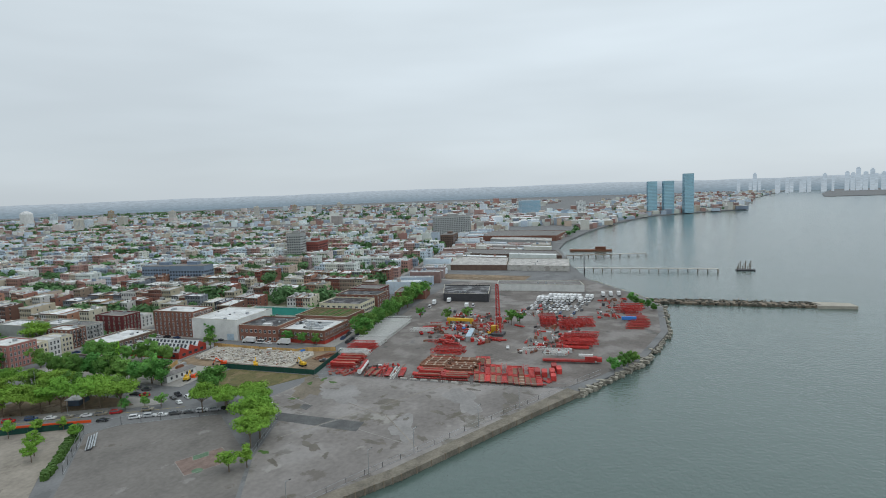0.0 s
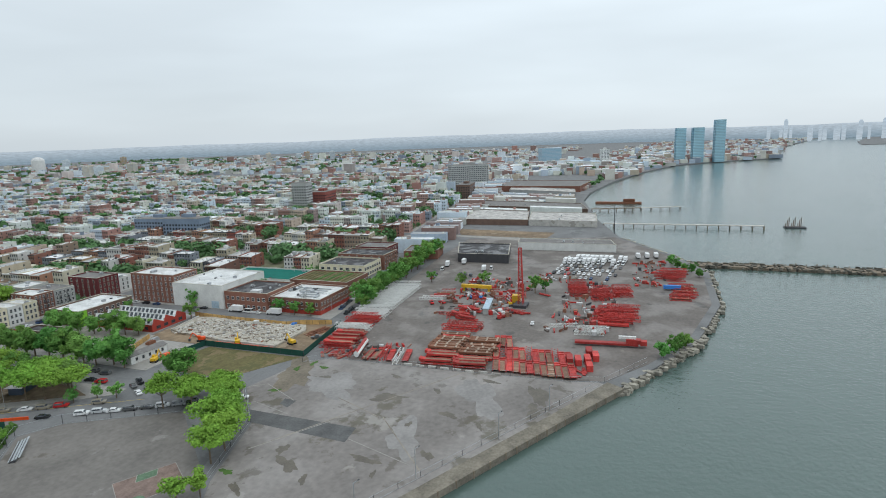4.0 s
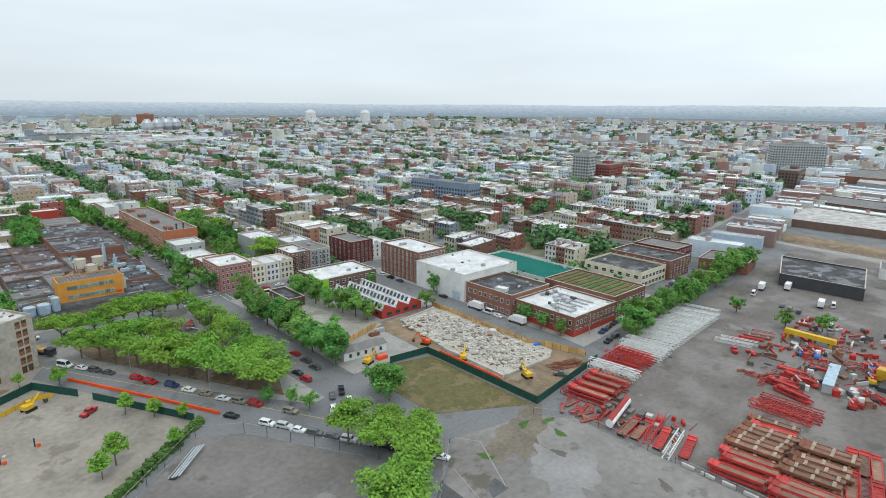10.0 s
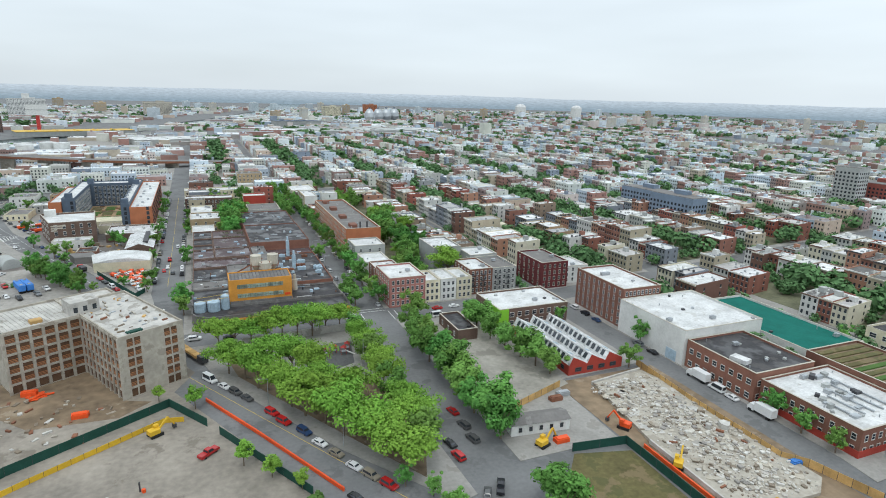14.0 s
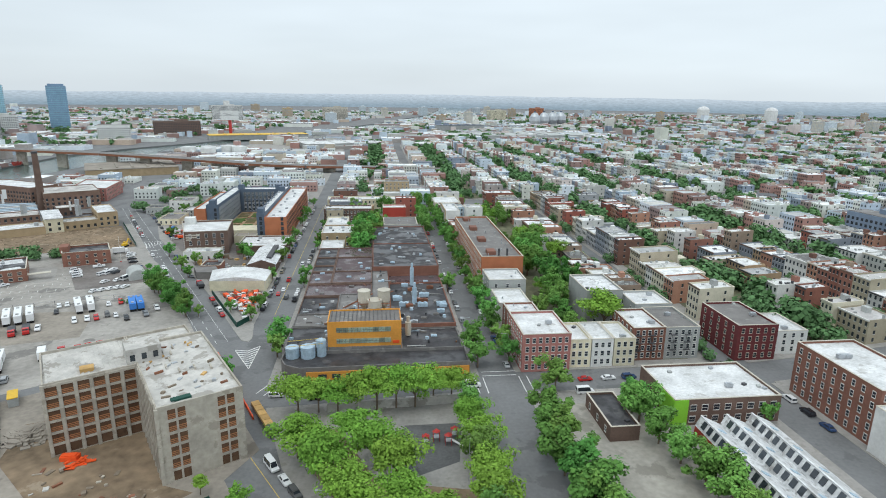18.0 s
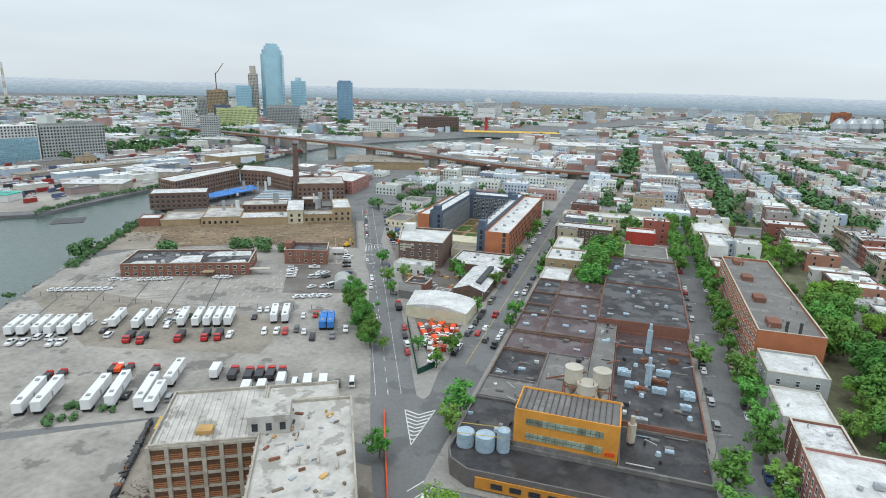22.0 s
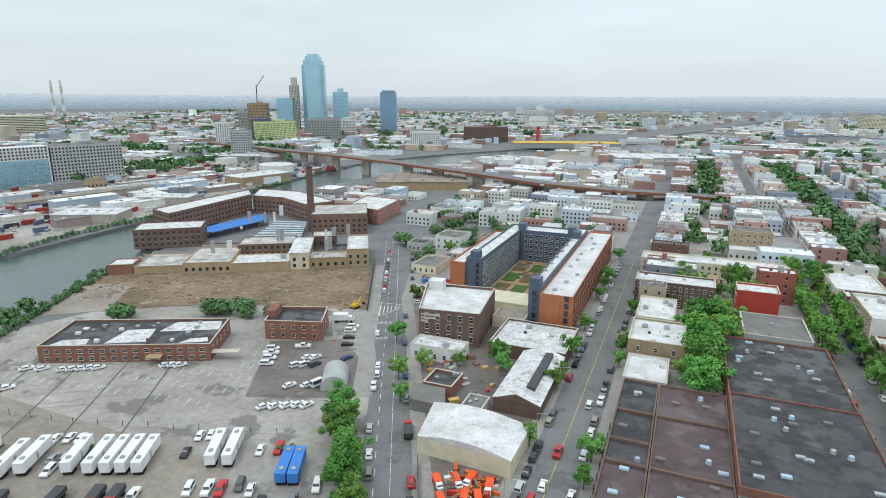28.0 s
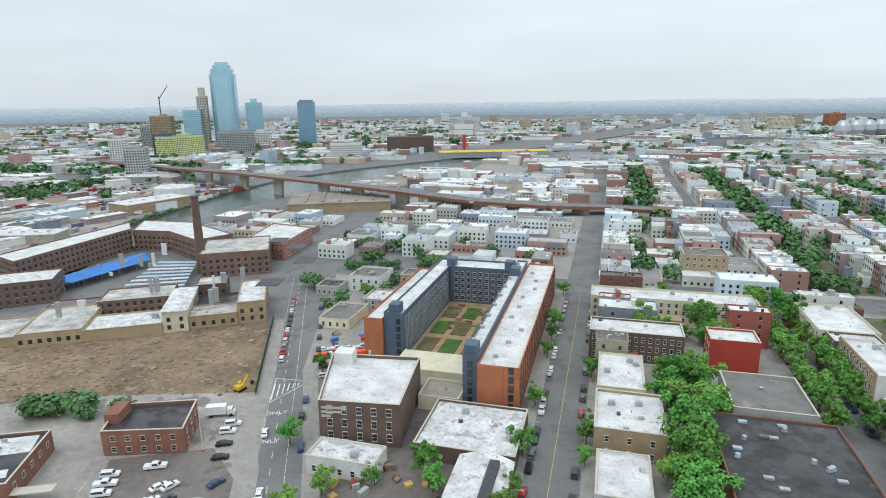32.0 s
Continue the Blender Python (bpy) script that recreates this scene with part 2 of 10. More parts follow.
CRANEWHITE = mat("chalky_white_machinery_paint", (0.66, 0.66, 0.64), 0.5, 0.3, 0.5, 2.5)
RUST = mat("rusty_steel", (0.20, 0.085, 0.05), 0.8, 0.5, 0.5, 2.5, rnd=0.5)
MACHYELLOW = mat("machine_yellow_paint", (0.62, 0.38, 0.03), 0.5, 0.25)
SAFETY = mat("safety_orange_plastic", (0.75, 0.09, 0.02), 0.5, 0.2)
PLY = mat("site_plywood", (0.50, 0.31, 0.12), 0.85, 0.35, 0.4, 2.0, rnd=0.3)
GREENFENCE = mat("dark_green_fence_screen", (0.012, 0.062, 0.046), 0.75, 0.3, 0.4, 2.5)
TRAILERWHITE = mat("white_trailer_panel", (0.70, 0.70, 0.70), 0.45, 0.15, 0.3, 2)
TARPBLUE = mat("blue_tarpaulin", (0.05, 0.20, 0.55), 0.6, 0.3)
RUBBER = mat("tyre_rubber", (0.02, 0.02, 0.02), 0.85, 0.2)
CARS = mat("car_paint", (0, 0, 0), 0.22, 0.06, 0.3, 2, 0, spec=0.5, ramp=[
    (0.02, 0.02, 0.022), (0.30, 0.31, 0.32), (0.62, 0.62, 0.62), (0.06, 0.065, 0.07), (0.02, 0.02, 0.025), (0.16, 0.17, 0.18), (0.38, 0.02, 0.02),
    (0.66, 0.66, 0.66), (0.03, 0.06, 0.14), (0.09, 0.09, 0.09), (0.25, 0.22, 0.17), (0.45, 0.46, 0.47)])
CARWHITE = mat("white_car_paint", (0.70, 0.70, 0.70), 0.25, 0.05, bump=0, spec=0.5)
CARRED = mat("red_car_paint", (0.45, 0.02, 0.02), 0.25, 0.1, bump=0, spec=0.5)
BARK = mat("bark", (0.16, 0.12, 0.085), 0.95, 0.4, 1.0, 4.0)
LEAF = mat("plane_tree_leaves", (0.160, 0.305, 0.046), 0.9, 0.3, 0.25, 2.0, 0, rnd=0.4, island=True, spec=0.12)
DKLEAF = mat("dark_leaves", (0.108, 0.235, 0.052), 0.9, 0.3, 0.25, 2.0, 0, rnd=0.4, island=True, spec=0.12)
# Far leaf green carries a bluish shift in place of distance haze.
FARLEAF = mat("haze_tinted_leaves", (0.095, 0.185, 0.076), 0.95, 0.5, 0.05, 0.4, 0, rnd=0.5, island=True, spec=0.1)


def tree_tint(m, hue=0.03, low=0.72, high=1.3):
    """Every tree that shares the leaves is a little yellower, bluer, lighter or darker."""
    n, l = m.node_tree.nodes, m.node_tree.links
    p = n["Principled BSDF"]
    old = p.inputs["Base Color"].links[0].from_socket
    h = n.new("ShaderNodeHueSaturation")
    info = n["Object Info"]
    a, b = n.new("ShaderNodeMapRange"), n.new("ShaderNodeMapRange")
    a.inputs["To Min"].default_value, a.inputs["To Max"].default_value = 0.5 - hue, 0.5 + hue
    b.inputs["To Min"].default_value, b.inputs["To Max"].default_value = low, high
    w = n.new("ShaderNodeMath"); w.operation = "FRACT"
    k = n.new("ShaderNodeMath"); k.operation = "MULTIPLY"; k.inputs[1].default_value = 7.31
    l.new(info.outputs["Random"], k.inputs[0]); l.new(k.outputs[0], w.inputs[0])
    l.new(info.outputs["Random"], a.inputs[0]); l.new(w.outputs[0], b.inputs[0])
    l.new(a.outputs[0], h.inputs["Hue"]); l.new(b.outputs[0], h.inputs["Value"])
    l.new(old, h.inputs["Color"])
    l.new(h.outputs[0], p.inputs["Base Color"])


tree_tint(LEAF, 0.012, 0.88, 1.12)
tree_tint(DKLEAF, 0.025, 0.72, 1.3)
RIPRAP = mat("shore_boulders", (0.26, 0.24, 0.20), 0.9, 0.4, 0.4, 2, 0.4, rnd=0.6, island=True)
WHARF = mat("crumbling_wharf", (0.175, 0.155, 0.125), 0.95, 0.7, 0.2, 1.2, 0.5)
TIMBER = mat("weathered_timber", (0.20, 0.16, 0.12), 0.9, 0.45, 0.5, 3)
WATER = mat("river_water", (0.068, 0.103, 0.092), 0.13, 0.12, 0.006, 0.30, 0.0, spec=0.5)
n, l = WATER.node_tree.nodes, WATER.node_tree.links
swell, ripple = n.new("ShaderNodeTexNoise"), n.new("ShaderNodeTexNoise")
for t, s in ((swell, 0.09), (ripple, 0.55)):
    t.inputs["Scale"].default_value, t.inputs["Detail"].default_value = s, 4.0
    l.new(n["Geometry"].outputs["Position"], t.inputs["Vector"])
mix = n.new("ShaderNodeMath")
l.new(swell.outputs[0], mix.inputs[0]); l.new(ripple.outputs[0], mix.inputs[1])
wave = n.new("ShaderNodeBump")
wave.inputs["Strength"].default_value, wave.inputs["Distance"].default_value = 0.5, 0.6
l.new(mix.outputs[0], wave.inputs["Height"])
l.new(wave.outputs[0], n["Principled BSDF"].inputs["Normal"])


# ---- mesh building ----
def stained(m, col, scale, edge, amount=1.0):
    """Worn patches with clear ragged edges in another colour, laid over a material."""
    n, l = m.node_tree.nodes, m.node_tree.links
    p = n["Principled BSDF"]
    old = p.inputs["Base Color"].links[0].from_socket
    t = n.new("ShaderNodeTexNoise")
    t.inputs["Scale"].default_value, t.inputs["Detail"].default_value, t.inputs["Roughness"].default_value = scale, 9.0, 0.62
    l.new(n["Geometry"].outputs["Position"], t.inputs["Vector"])
    r = n.new("ShaderNodeMapRange")
    r.inputs["From Min"].default_value, r.inputs["From Max"].default_value, r.inputs["To Max"].default_value = edge, edge + 0.035, amount
    l.new(t.outputs[0], r.inputs[0])
    x = n.new("ShaderNodeMix")
    x.data_type = "RGBA"
    l.new(r.outputs[0], x.inputs["Factor"])
    l.new(old, x.inputs[6])
    x.inputs[7].default_value = (*col, 1)
    l.new(x.outputs[2], p.inputs["Base Color"])


stained(MUD, (0.085, 0.085, 0.035), 0.12, 0.53, 0.8)
stained(MUD, (0.19, 0.14, 0.08), 0.1, 0.55, 0.7)
stained(CONC, (0.25, 0.22, 0.18), 0.12, 0.53, 0.65)
stained(PALECONC, (0.27, 0.25, 0.22), 0.16, 0.56, 0.8)
stained(RUBBLE, (0.24, 0.19, 0.14), 0.3, 0.55, 0.7)
stained(SLAB, (0.105, 0.092, 0.068), 0.04, 0.575, 0.85)
stained(SLAB, (0.12, 0.105, 0.09), 0.11, 0.59, 0.75)
stained(SLAB, (0.30, 0.28, 0.26), 0.05, 0.63, 0.7)
stained(LOT, (0.10, 0.085, 0.07), 0.05, 0.60, 0.8)
stained(LOT, (0.28, 0.265, 0.25), 0.09, 0.63, 0.5)
stained(YARD, (0.085, 0.08, 0.075), 0.06, 0.585, 0.75)
stained(YARD, (0.25, 0.225, 0.20), 0.045, 0.62, 0.7)
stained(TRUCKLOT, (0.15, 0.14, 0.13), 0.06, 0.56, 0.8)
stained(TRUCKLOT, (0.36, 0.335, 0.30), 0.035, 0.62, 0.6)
stained(SAND, (0.155, 0.13, 0.105), 0.06, 0.58, 0.7)
stained(DIRT, (0.33, 0.27, 0.20), 0.07, 0.58, 0.6)
stained(ASPHALT, (0.115, 0.115, 0.115), 0.08, 0.56, 0.7)
stained(SIDEWALK, (0.20, 0.185, 0.165), 0.15, 0.58, 0.6)
for m_, c_ in ((WHITEROOF, (0.46, 0.45, 0.43)), (SILVERROOF, (0.33, 0.32, 0.31)), (ROOFS, (0.42, 0.41, 0.39)), (TAR, (0.085, 0.08, 0.078)), (BROWNROOF, (0.12, 0.10, 0.095)), (GREYROOF, (0.24, 0.23, 0.22))):
    stained(m_, c_, 0.17, 0.575, 0.75)
stained(WHITEROOF, (0.36, 0.35, 0.33), 0.34, 0.60, 0.7)
stained(SILVERROOF, (0.26, 0.25, 0.24), 0.45, 0.57, 0.8)
stained(ROOFS, (0.30, 0.29, 0.28), 0.4, 0.60, 0.6)
stained(PALELOT, (0.19, 0.175, 0.15), 0.09, 0.56, 0.7)


def damp(m, scale, dry, wet):
    """Standing damp: smoother patches on a flat surface."""
    n, l = m.node_tree.nodes, m.node_tree.links
    t, r = n.new("ShaderNodeTexNoise"), n.new("ShaderNodeMapRange")
    t.inputs["Scale"].default_value, t.inputs["Detail"].default_value = scale, 5.0
    l.new(n["Geometry"].outputs["Position"], t.inputs["Vector"])
    r.inputs["From Min"].default_value, r.inputs["From Max"].default_value = 0.46, 0.56
    r.inputs["To Min"].default_value, r.inputs["To Max"].default_value = dry, wet
    l.new(t.outputs[0], r.inputs[0]); l.new(r.outputs[0], n["Principled BSDF"].inputs["Roughness"])


damp(TAR, 0.13, 0.75, 0.28)
damp(BROWNROOF, 0.12, 0.6, 0.10)
damp(SLAB, 0.03, 0.85, 0.45)
damp(YARD, 0.05, 0.85, 0.5)
stained(RAILBED, (0.17, 0.155, 0.14), 0.02, 0.55, 0.8)


class G:
    """Collects vertices and faces of one mesh."""

    def __init__(self):
        self.v, self.f, self.m = [], [], []

    def face(self, pts, m=0):
        k = len(self.v)
        self.v += pts
        self.f.append(tuple(range(k, k + len(pts)))); self.m.append(m)

    def prism(self, poly, z0, z1, m=0, top=None, floor=True):
        k, c = len(self.v), len(poly)
        self.v += [(x, y, z0) for x, y in poly] + [(x, y, z1) for x, y in poly]
        for i in range(c):
            j = (i + 1) % c
            self.f.append((k + i, k + j, k + c + j, k + c + i)); self.m.append(m)
        self.f.append(tuple(range(k + c, k + 2 * c))); self.m.append(m if top is None else top)
        if floor:
            self.f.append(tuple(range(k + c - 1, k - 1, -1))); self.m.append(m)
        return self

    def box(self, x0, y0, z0, x1, y1, z1, m=0, top=None):
        return self.prism([(x0, y0), (x1, y0), (x1, y1), (x0, y1)], z0, z1, m, top)

    def obox(self, cx, cy, z0, lx, ly, h, deg=0.0, m=0, top=None):
        c, s = math.cos(radians(deg)), math.sin(radians(deg))
        return self.prism([(cx + c * a - s * b, cy + s * a + c * b) for a, b in ((-lx / 2, -ly / 2), (lx / 2, -ly / 2), (lx / 2, ly / 2), (-lx / 2, ly / 2))], z0, z0 + h, m, top)

    def cyl(self, cx, cy, z0, z1, r0, r1=None, n=10, m=0):
        r1 = r0 if r1 is None else r1
        k = len(self.v)
        for r, z in ((r0, z0), (r1, z1)):
            self.v += [(cx + r * math.cos(math.tau * i / n), cy + r * math.sin(math.tau * i / n), z) for i in range(n)]
        for i in range(n):
            j = (i + 1) % n
            self.f.append((k + i, k + j, k + n + j, k + n + i)); self.m.append(m)
        self.f.append(tuple(range(k + n, k + 2 * n))); self.m.append(m)
        self.f.append(tuple(range(k + n - 1, k - 1, -1))); self.m.append(m)
        return self

    def bar(self, p, q, w, h=None, m=0):
        p, q = Vector(p), Vector(q)
        d = (q - p).normalized()
        side = d.cross(Vector((0, 0, 1)))
        side = (Vector((1, 0, 0)) if side.length < 1e-4 else side.normalized()) * (w / 2)
        up = side.cross(d).normalized() * ((h or w) / 2)
        k = len(self.v)
        for e in (p, q):
            self.v += [tuple(e + side * a + up * b) for a, b in ((-1, -1), (1, -1), (1, 1), (-1, 1))]
        for fc in ((3, 2, 1, 0), (4, 5, 6, 7), (0, 1, 5, 4), (1, 2, 6, 5), (2, 3, 7, 6), (3, 0, 4, 7)):
            self.f.append(tuple(k + i for i in fc)); self.m.append(m)
        return self

    def mesh(self, name, mats):
        me = bpy.data.meshes.new(name)
        me.from_pydata(self.v, [], self.f)
        for q in mats if isinstance(mats, (list, tuple)) else (mats,):
            me.materials.append(q)
        me.polygons.foreach_set("material_index", self.m)
        return me


def thing(name, x, y, z, label, category, group="", kind=""):
    ob = new(name)
    ob.empty_display_size = 0.5
    ob.matrix_basis = pose(x, y, z)
    return tagged(ob, label, category, group, kind)


def part(name, g, mats, parent, label=""):
    ob = new(name, g.mesh(name, mats) if isinstance(g, G) else g)
    ob.parent = parent
    if parent.data is None:
        ob.matrix_parent_inverse = parent.matrix_basis.inverted()
    if label:
        ob["label"] = label
    return ob


def setting(name, g, mats, label="", category="", kind="structure"):
    return tagged(new(name, g.mesh(name, mats)), label, category, "", kind)


def inset(poly, d):
    """A convex polygon, its edges moved inwards."""
    out, c = [], len(poly)
    for i in range(c):
        a, b, e = Vector(poly[i - 1]), Vector(poly[i]), Vector(poly[(i + 1) % c])
        u, w = (b - a).normalized(), (e - b).normalized()
        nu, nw = Vector((-u.y, u.x)), Vector((-w.y, w.x))
        k = d / max(0.3, 1 + nu.dot(nw))
        out.append(tuple(b + (nu + nw) * k))
    return out


def shell(g, poly, h, par=0.7, thick=0.35, m=0, z0=0.0):
    """Walls with a parapet that stands over the roof."""
    inner, c = inset(poly, thick), len(poly)
    k = len(g.v)
    g.v += [(x, y, z0) for x, y in poly] + [(x, y, h) for x, y in poly] + [(x, y, h) for x, y in inner] + [(x, y, h - par - 0.2) for x, y in inner]
    for i in range(c):
        j = (i + 1) % c
        for r in range(3):
            g.f.append((k + r * c + i, k + r * c + j, k + (r + 1) * c + j, k + (r + 1) * c + i)); g.m.append(m)
    return inner


WINDOW_MESHES = {}


def window_mesh(w, h, frame_mat, glass=None):
    key = (w, h, frame_mat.name)
    if key not in WINDOW_MESHES:
        g = G()
        o, f, y = 0.045, 0.06, -0.10
        # wall ring, proud frame, recessed upper and lower sash, all one connected skin
        ring = lambda hx, z0, z1, yy: [(-hx, yy, z0), (hx, yy, z0), (hx, yy, z1), (-hx, yy, z1)]
        g.v = ring(w / 2 + o, -0.16, h + 0.2, 0.03) + ring(w / 2 + o, -0.16, h + 0.2, y) + ring(w / 2, 0, h, y) + ring(w / 2 - 0.03, 0.03, h - 0.03, -0.02)
        for r in range(3):
            for i in range(4):
                j = (i + 1) % 4
                g.f.append((4 * r + i, 4 * r + j, 4 * r + 4 + j, 4 * r + 4 + i)); g.m.append(0)
        zm = h / 2
        g.v += [(-w / 2 + 0.03, -0.02, zm - f), (w / 2 - 0.03, -0.02, zm - f), (w / 2 - 0.03, -0.07, zm), (-w / 2 + 0.03, -0.07, zm), (-w / 2 + 0.03, -0.05, zm + f), (w / 2 - 0.03, -0.05, zm + f)]
        g.f += [(12, 13, 17, 16), (16, 17, 18, 19), (19, 18, 21, 20), (20, 21, 14, 15)]
        g.m += [1, 0, 0, 1]
        WINDOW_MESHES[key] = g.mesh("window", [frame_mat, glass or GLASS])
    return WINDOW_MESHES[key]


def windows(root, a, b, floors, cols, w=1.1, h=1.7, z0=1.2, dz=3.2, trim=None, margin=1.0, skip=()):
    """Separate windows in a wall that runs from a to b, seen with a on the left."""
    a, b = Vector(a), Vector(b)
    d = (b - a).normalized()
    deg = math.degrees(math.atan2(d.y, d.x))
    long = (b - a).length - 2 * margin
    me = window_mesh(w, h, trim or FRAMEWHITE)
    wall = next((c for c in root.children if c.name.startswith("outer_wall")), root)
    for r in range(floors):
        for c in range(cols):
            if (r, c) in skip:
                continue
            p = a + d * (margin + long * (c + 0.5) / cols)
            ob = part("window", me, None, wall)
            ob.matrix_basis = pose(p.x, p.y, z0 + dz * r, 0, 0, deg)


def window_band(g, a, b, floors, cols, w=1.0, h=1.6, z0=1.2, dz=3.1, m=0, out=0.05, sill=None):
    """The same joined into one mesh, for houses that are far away."""
    a, b = Vector(a), Vector(b)
    d = (b - a).normalized()
    deg, long = math.degrees(math.atan2(d.y, d.x)), (b - a).length
    for r in range(floors):
        for c in range(cols):
            p = a + d * (long * (c + 0.5) / cols)
            g.obox(p.x, p.y, z0 + dz * r, w, 2 * out, h, deg, m)
            if sill is not None:
                g.obox(p.x, p.y, z0 + dz * r - 0.15, w + 0.2, 3 * out, 0.15, deg, sill)


def building(name, label, poly, h, wall, roof, category="building", par=0.7, group="", cornice=None, z0=0.15):
    cx, cy = sum(p[0] for p in poly) / len(poly), sum(p[1] for p in poly) / len(poly)
    root = thing(name, cx, cy, z0, label, category, group)
    g = G()
    inner = shell(g, poly, h, par, z0=z0)
    part("outer_wall", g, wall, root)
    part("roof", G().prism(inset(poly, 0.33), h - par - 0.25, h - par), roof, root)
    c = G()
    cop = inset(poly, -0.08)
    cin = inset(poly, 0.42)
    k = len(poly)
    for i in range(k):
        j = (i + 1) % k
        c.v += [(*cop[i], h), (*cop[j], h), (*cin[j], h), (*cin[i], h), (*cop[i], h + 0.12), (*cop[j], h + 0.12), (*cin[j], h + 0.12), (*cin[i], h + 0.12)]
        q = 8 * i
        for fc in ((4, 5, 6, 7), (0, 1, 5, 4), (2, 3, 7, 6)):
            c.f.append(tuple(q + e for e in fc)); c.m.append(0)
    part("coping", c, cornice or STONE, root)
    return root


def rect(x0, y0, x1, y1):
    return [(x0, y0), (x1, y0), (x1, y1), (x0, y1)]


def clutter(root, x0, y0, x1, y1, z, n, rng, hatch=True):
    """Vents, hatches and air units on a flat roof."""
    for _ in range(n):
        x, y = rng.uniform(x0, x1), rng.uniform(y0, y1)
        k = rng.random()
        if k < 0.4:
            part("vent_pipe", G().cyl(x, y, z, z + rng.uniform(0.6, 1.3), 0.18, n=7), STEEL, root)
        elif k < 0.75:
            part("roof_hatch", G().obox(x, y, z, 1.2, 1.0, 0.6, rng.uniform(0, 90)), rng.choice([STEEL, GREYWALL, DARKSTEEL]), root)
        else:
            g = G().obox(x, y, z + 0.2, 2.0, 1.4, 1.1, 0)
            g.cyl(x, y, z + 1.3, z + 1.45, 0.5, n=8)
            part("air_unit", g, STEEL, root)

# ---- water, land, roads ----
SHORE = [(-140, 686), (-112, 600), (-94, 539), (-80, 496), (-62, 464), (-20, 380), (20, 300), (62, 236), (108, 172), (148, 135), (176, 117), (193, 106), (228, 88), (253, 75), (282, 59),
         (307, 46), (337, 31), (400, 17), (476, 18), (524, 38), (594, 80), (693, 108), (871, 145), (972, 149), (1172, 132), (1405, 91), (1656, 24), (1767, -57), (1947, -251), (2865, -406), (4600, -900)]
CREEK = [(900, 4600), (600, 3000), (300, 2086), (120, 1625), (30, 1440), (-60, 1300), (-100, 1180), (-125, 1000), (-150, 930), (-165, 836)]
FAR_BANK = [(-300, 430), (-177, 534), (-183, 612), (-185, 655), (-205, 761), (-215, 830), (-235, 933), (-235, 1074), (-190, 1190), (-110, 1330), (-40, 1480), (40, 1660), (200, 2086), (450, 3000), (700, 4600)]
g = G().prism([(-4900, -4900), (4900, -4900), (4900, 4900), (-4900, 4900)], -6, -2.0)
setting("water", g, WATER, "grey-green tidal river with light ripples", "water")
g = G()
g.prism(SHORE + [(4600, 4600)] + CREEK, -5, 0.0, 0)
g.prism(FAR_BANK + [(-4700, 4600), (-4700, 900), (-900, 480)], -5, 0.0, 0)
g.prism([(2950, -700), (3400, -800), (4700, -1200), (4700, -4700), (3600, -4700), (3100, -2200)], -5, 0.0, 0)
setting("ground", g, ASPHALT, "dark asphalt city ground reaching to the horizon", "ground")


def slab(name, poly, m, label, z=0.0, h=0.15, cat="pavement"):
    return setting(name, G().prism(poly, z - 0.3, z + h), m, label, cat)


slab("pavement_park", [(226, 233), (231, 234), (230, 260), (229, 348), (168, 343), (177, 313), (205, 263)], SIDEWALK, "pale concrete paving of the park")
slab("lot_building_site", [(62, 244), (112, 176), (162, 222), (196, 247), (164, 310), (170, 322), (152, 358), (100, 360), (52, 330)], SAND, "pale dirt and broken paving of a building site", 0, 0.06, "ground")
slab("court", [(114, 172), (150, 138), (190, 160), (222, 198), (203, 231), (192, 237), (164, 213)], LOT, "worn grey asphalt sports court", 0, 0.05, "ground")
slab("lot_waterfront", [(150, 136), (176, 119), (193, 108), (228, 90), (253, 77), (282, 61), (285, 66), (283, 76), (281, 120), (280, 174), (273, 184), (245, 190), (223, 170), (191, 159)], SLAB, "empty pale concrete waterfront lot with stains", 0, 0.06, "ground")
slab("yard", [(281, 174), (281.6, 120), (283.6, 76), (286, 64), (307, 50), (337, 35), (400, 21), (476, 22), (524, 42), (594, 84), (566, 206), (500, 204), (420, 198), (345, 190), (318, 187)], YARD, "oily dark asphalt of a crane storage yard", 0, 0.06, "ground")
slab("grass_lot", [(250, 204), (277, 188), (277.5, 236), (262, 240), (250, 226)], MUD, "muddy fenced plot of thin grass", 0, 0.08, "ground")
slab("ruin_floor", [(279, 190), (318, 194), (319, 276), (279, 276)], DIRT, "brown earth and rubble of a cleared site", 0, 0.07, "ground")
slab("pavement_lot", [(247, 242), (278, 242), (279, 277), (316, 279), (316, 346), (247, 346)], SIDEWALK, "grey paving of an empty lot")
slab("pavement_works", [(326.6, 203.4), (398, 208), (398, 212), (331.6, 211.6), (331.6, 345), (328.2, 345), (328.2, 214)], SIDEWALK, "pale concrete sidewalk round the corner works", 0.0, 0.16)
slab("lot_surface", [(252, 264), (283, 274), (282, 322), (272, 337), (253, 338)], PALELOT, "cracked grey asphalt of an empty lot", 0.15, 0.03, "ground")
slab("pavement_corner", [(166, 356), (234, 358), (234, 676), (166, 676)], SIDEWALK, "concrete sidewalk round the factory block")
slab("pavement_triangle", [(147.5, 400), (150.5, 394), (153.2, 392.6), (154, 396), (152, 410), (151, 676), (24, 676), (66, 560), (90, 516), (124, 450)], SIDEWALK, "concrete sidewalk round a wedge-shaped block")
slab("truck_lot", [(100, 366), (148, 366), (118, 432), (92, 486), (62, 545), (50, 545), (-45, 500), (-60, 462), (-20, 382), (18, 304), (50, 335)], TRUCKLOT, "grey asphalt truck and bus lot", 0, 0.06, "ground")
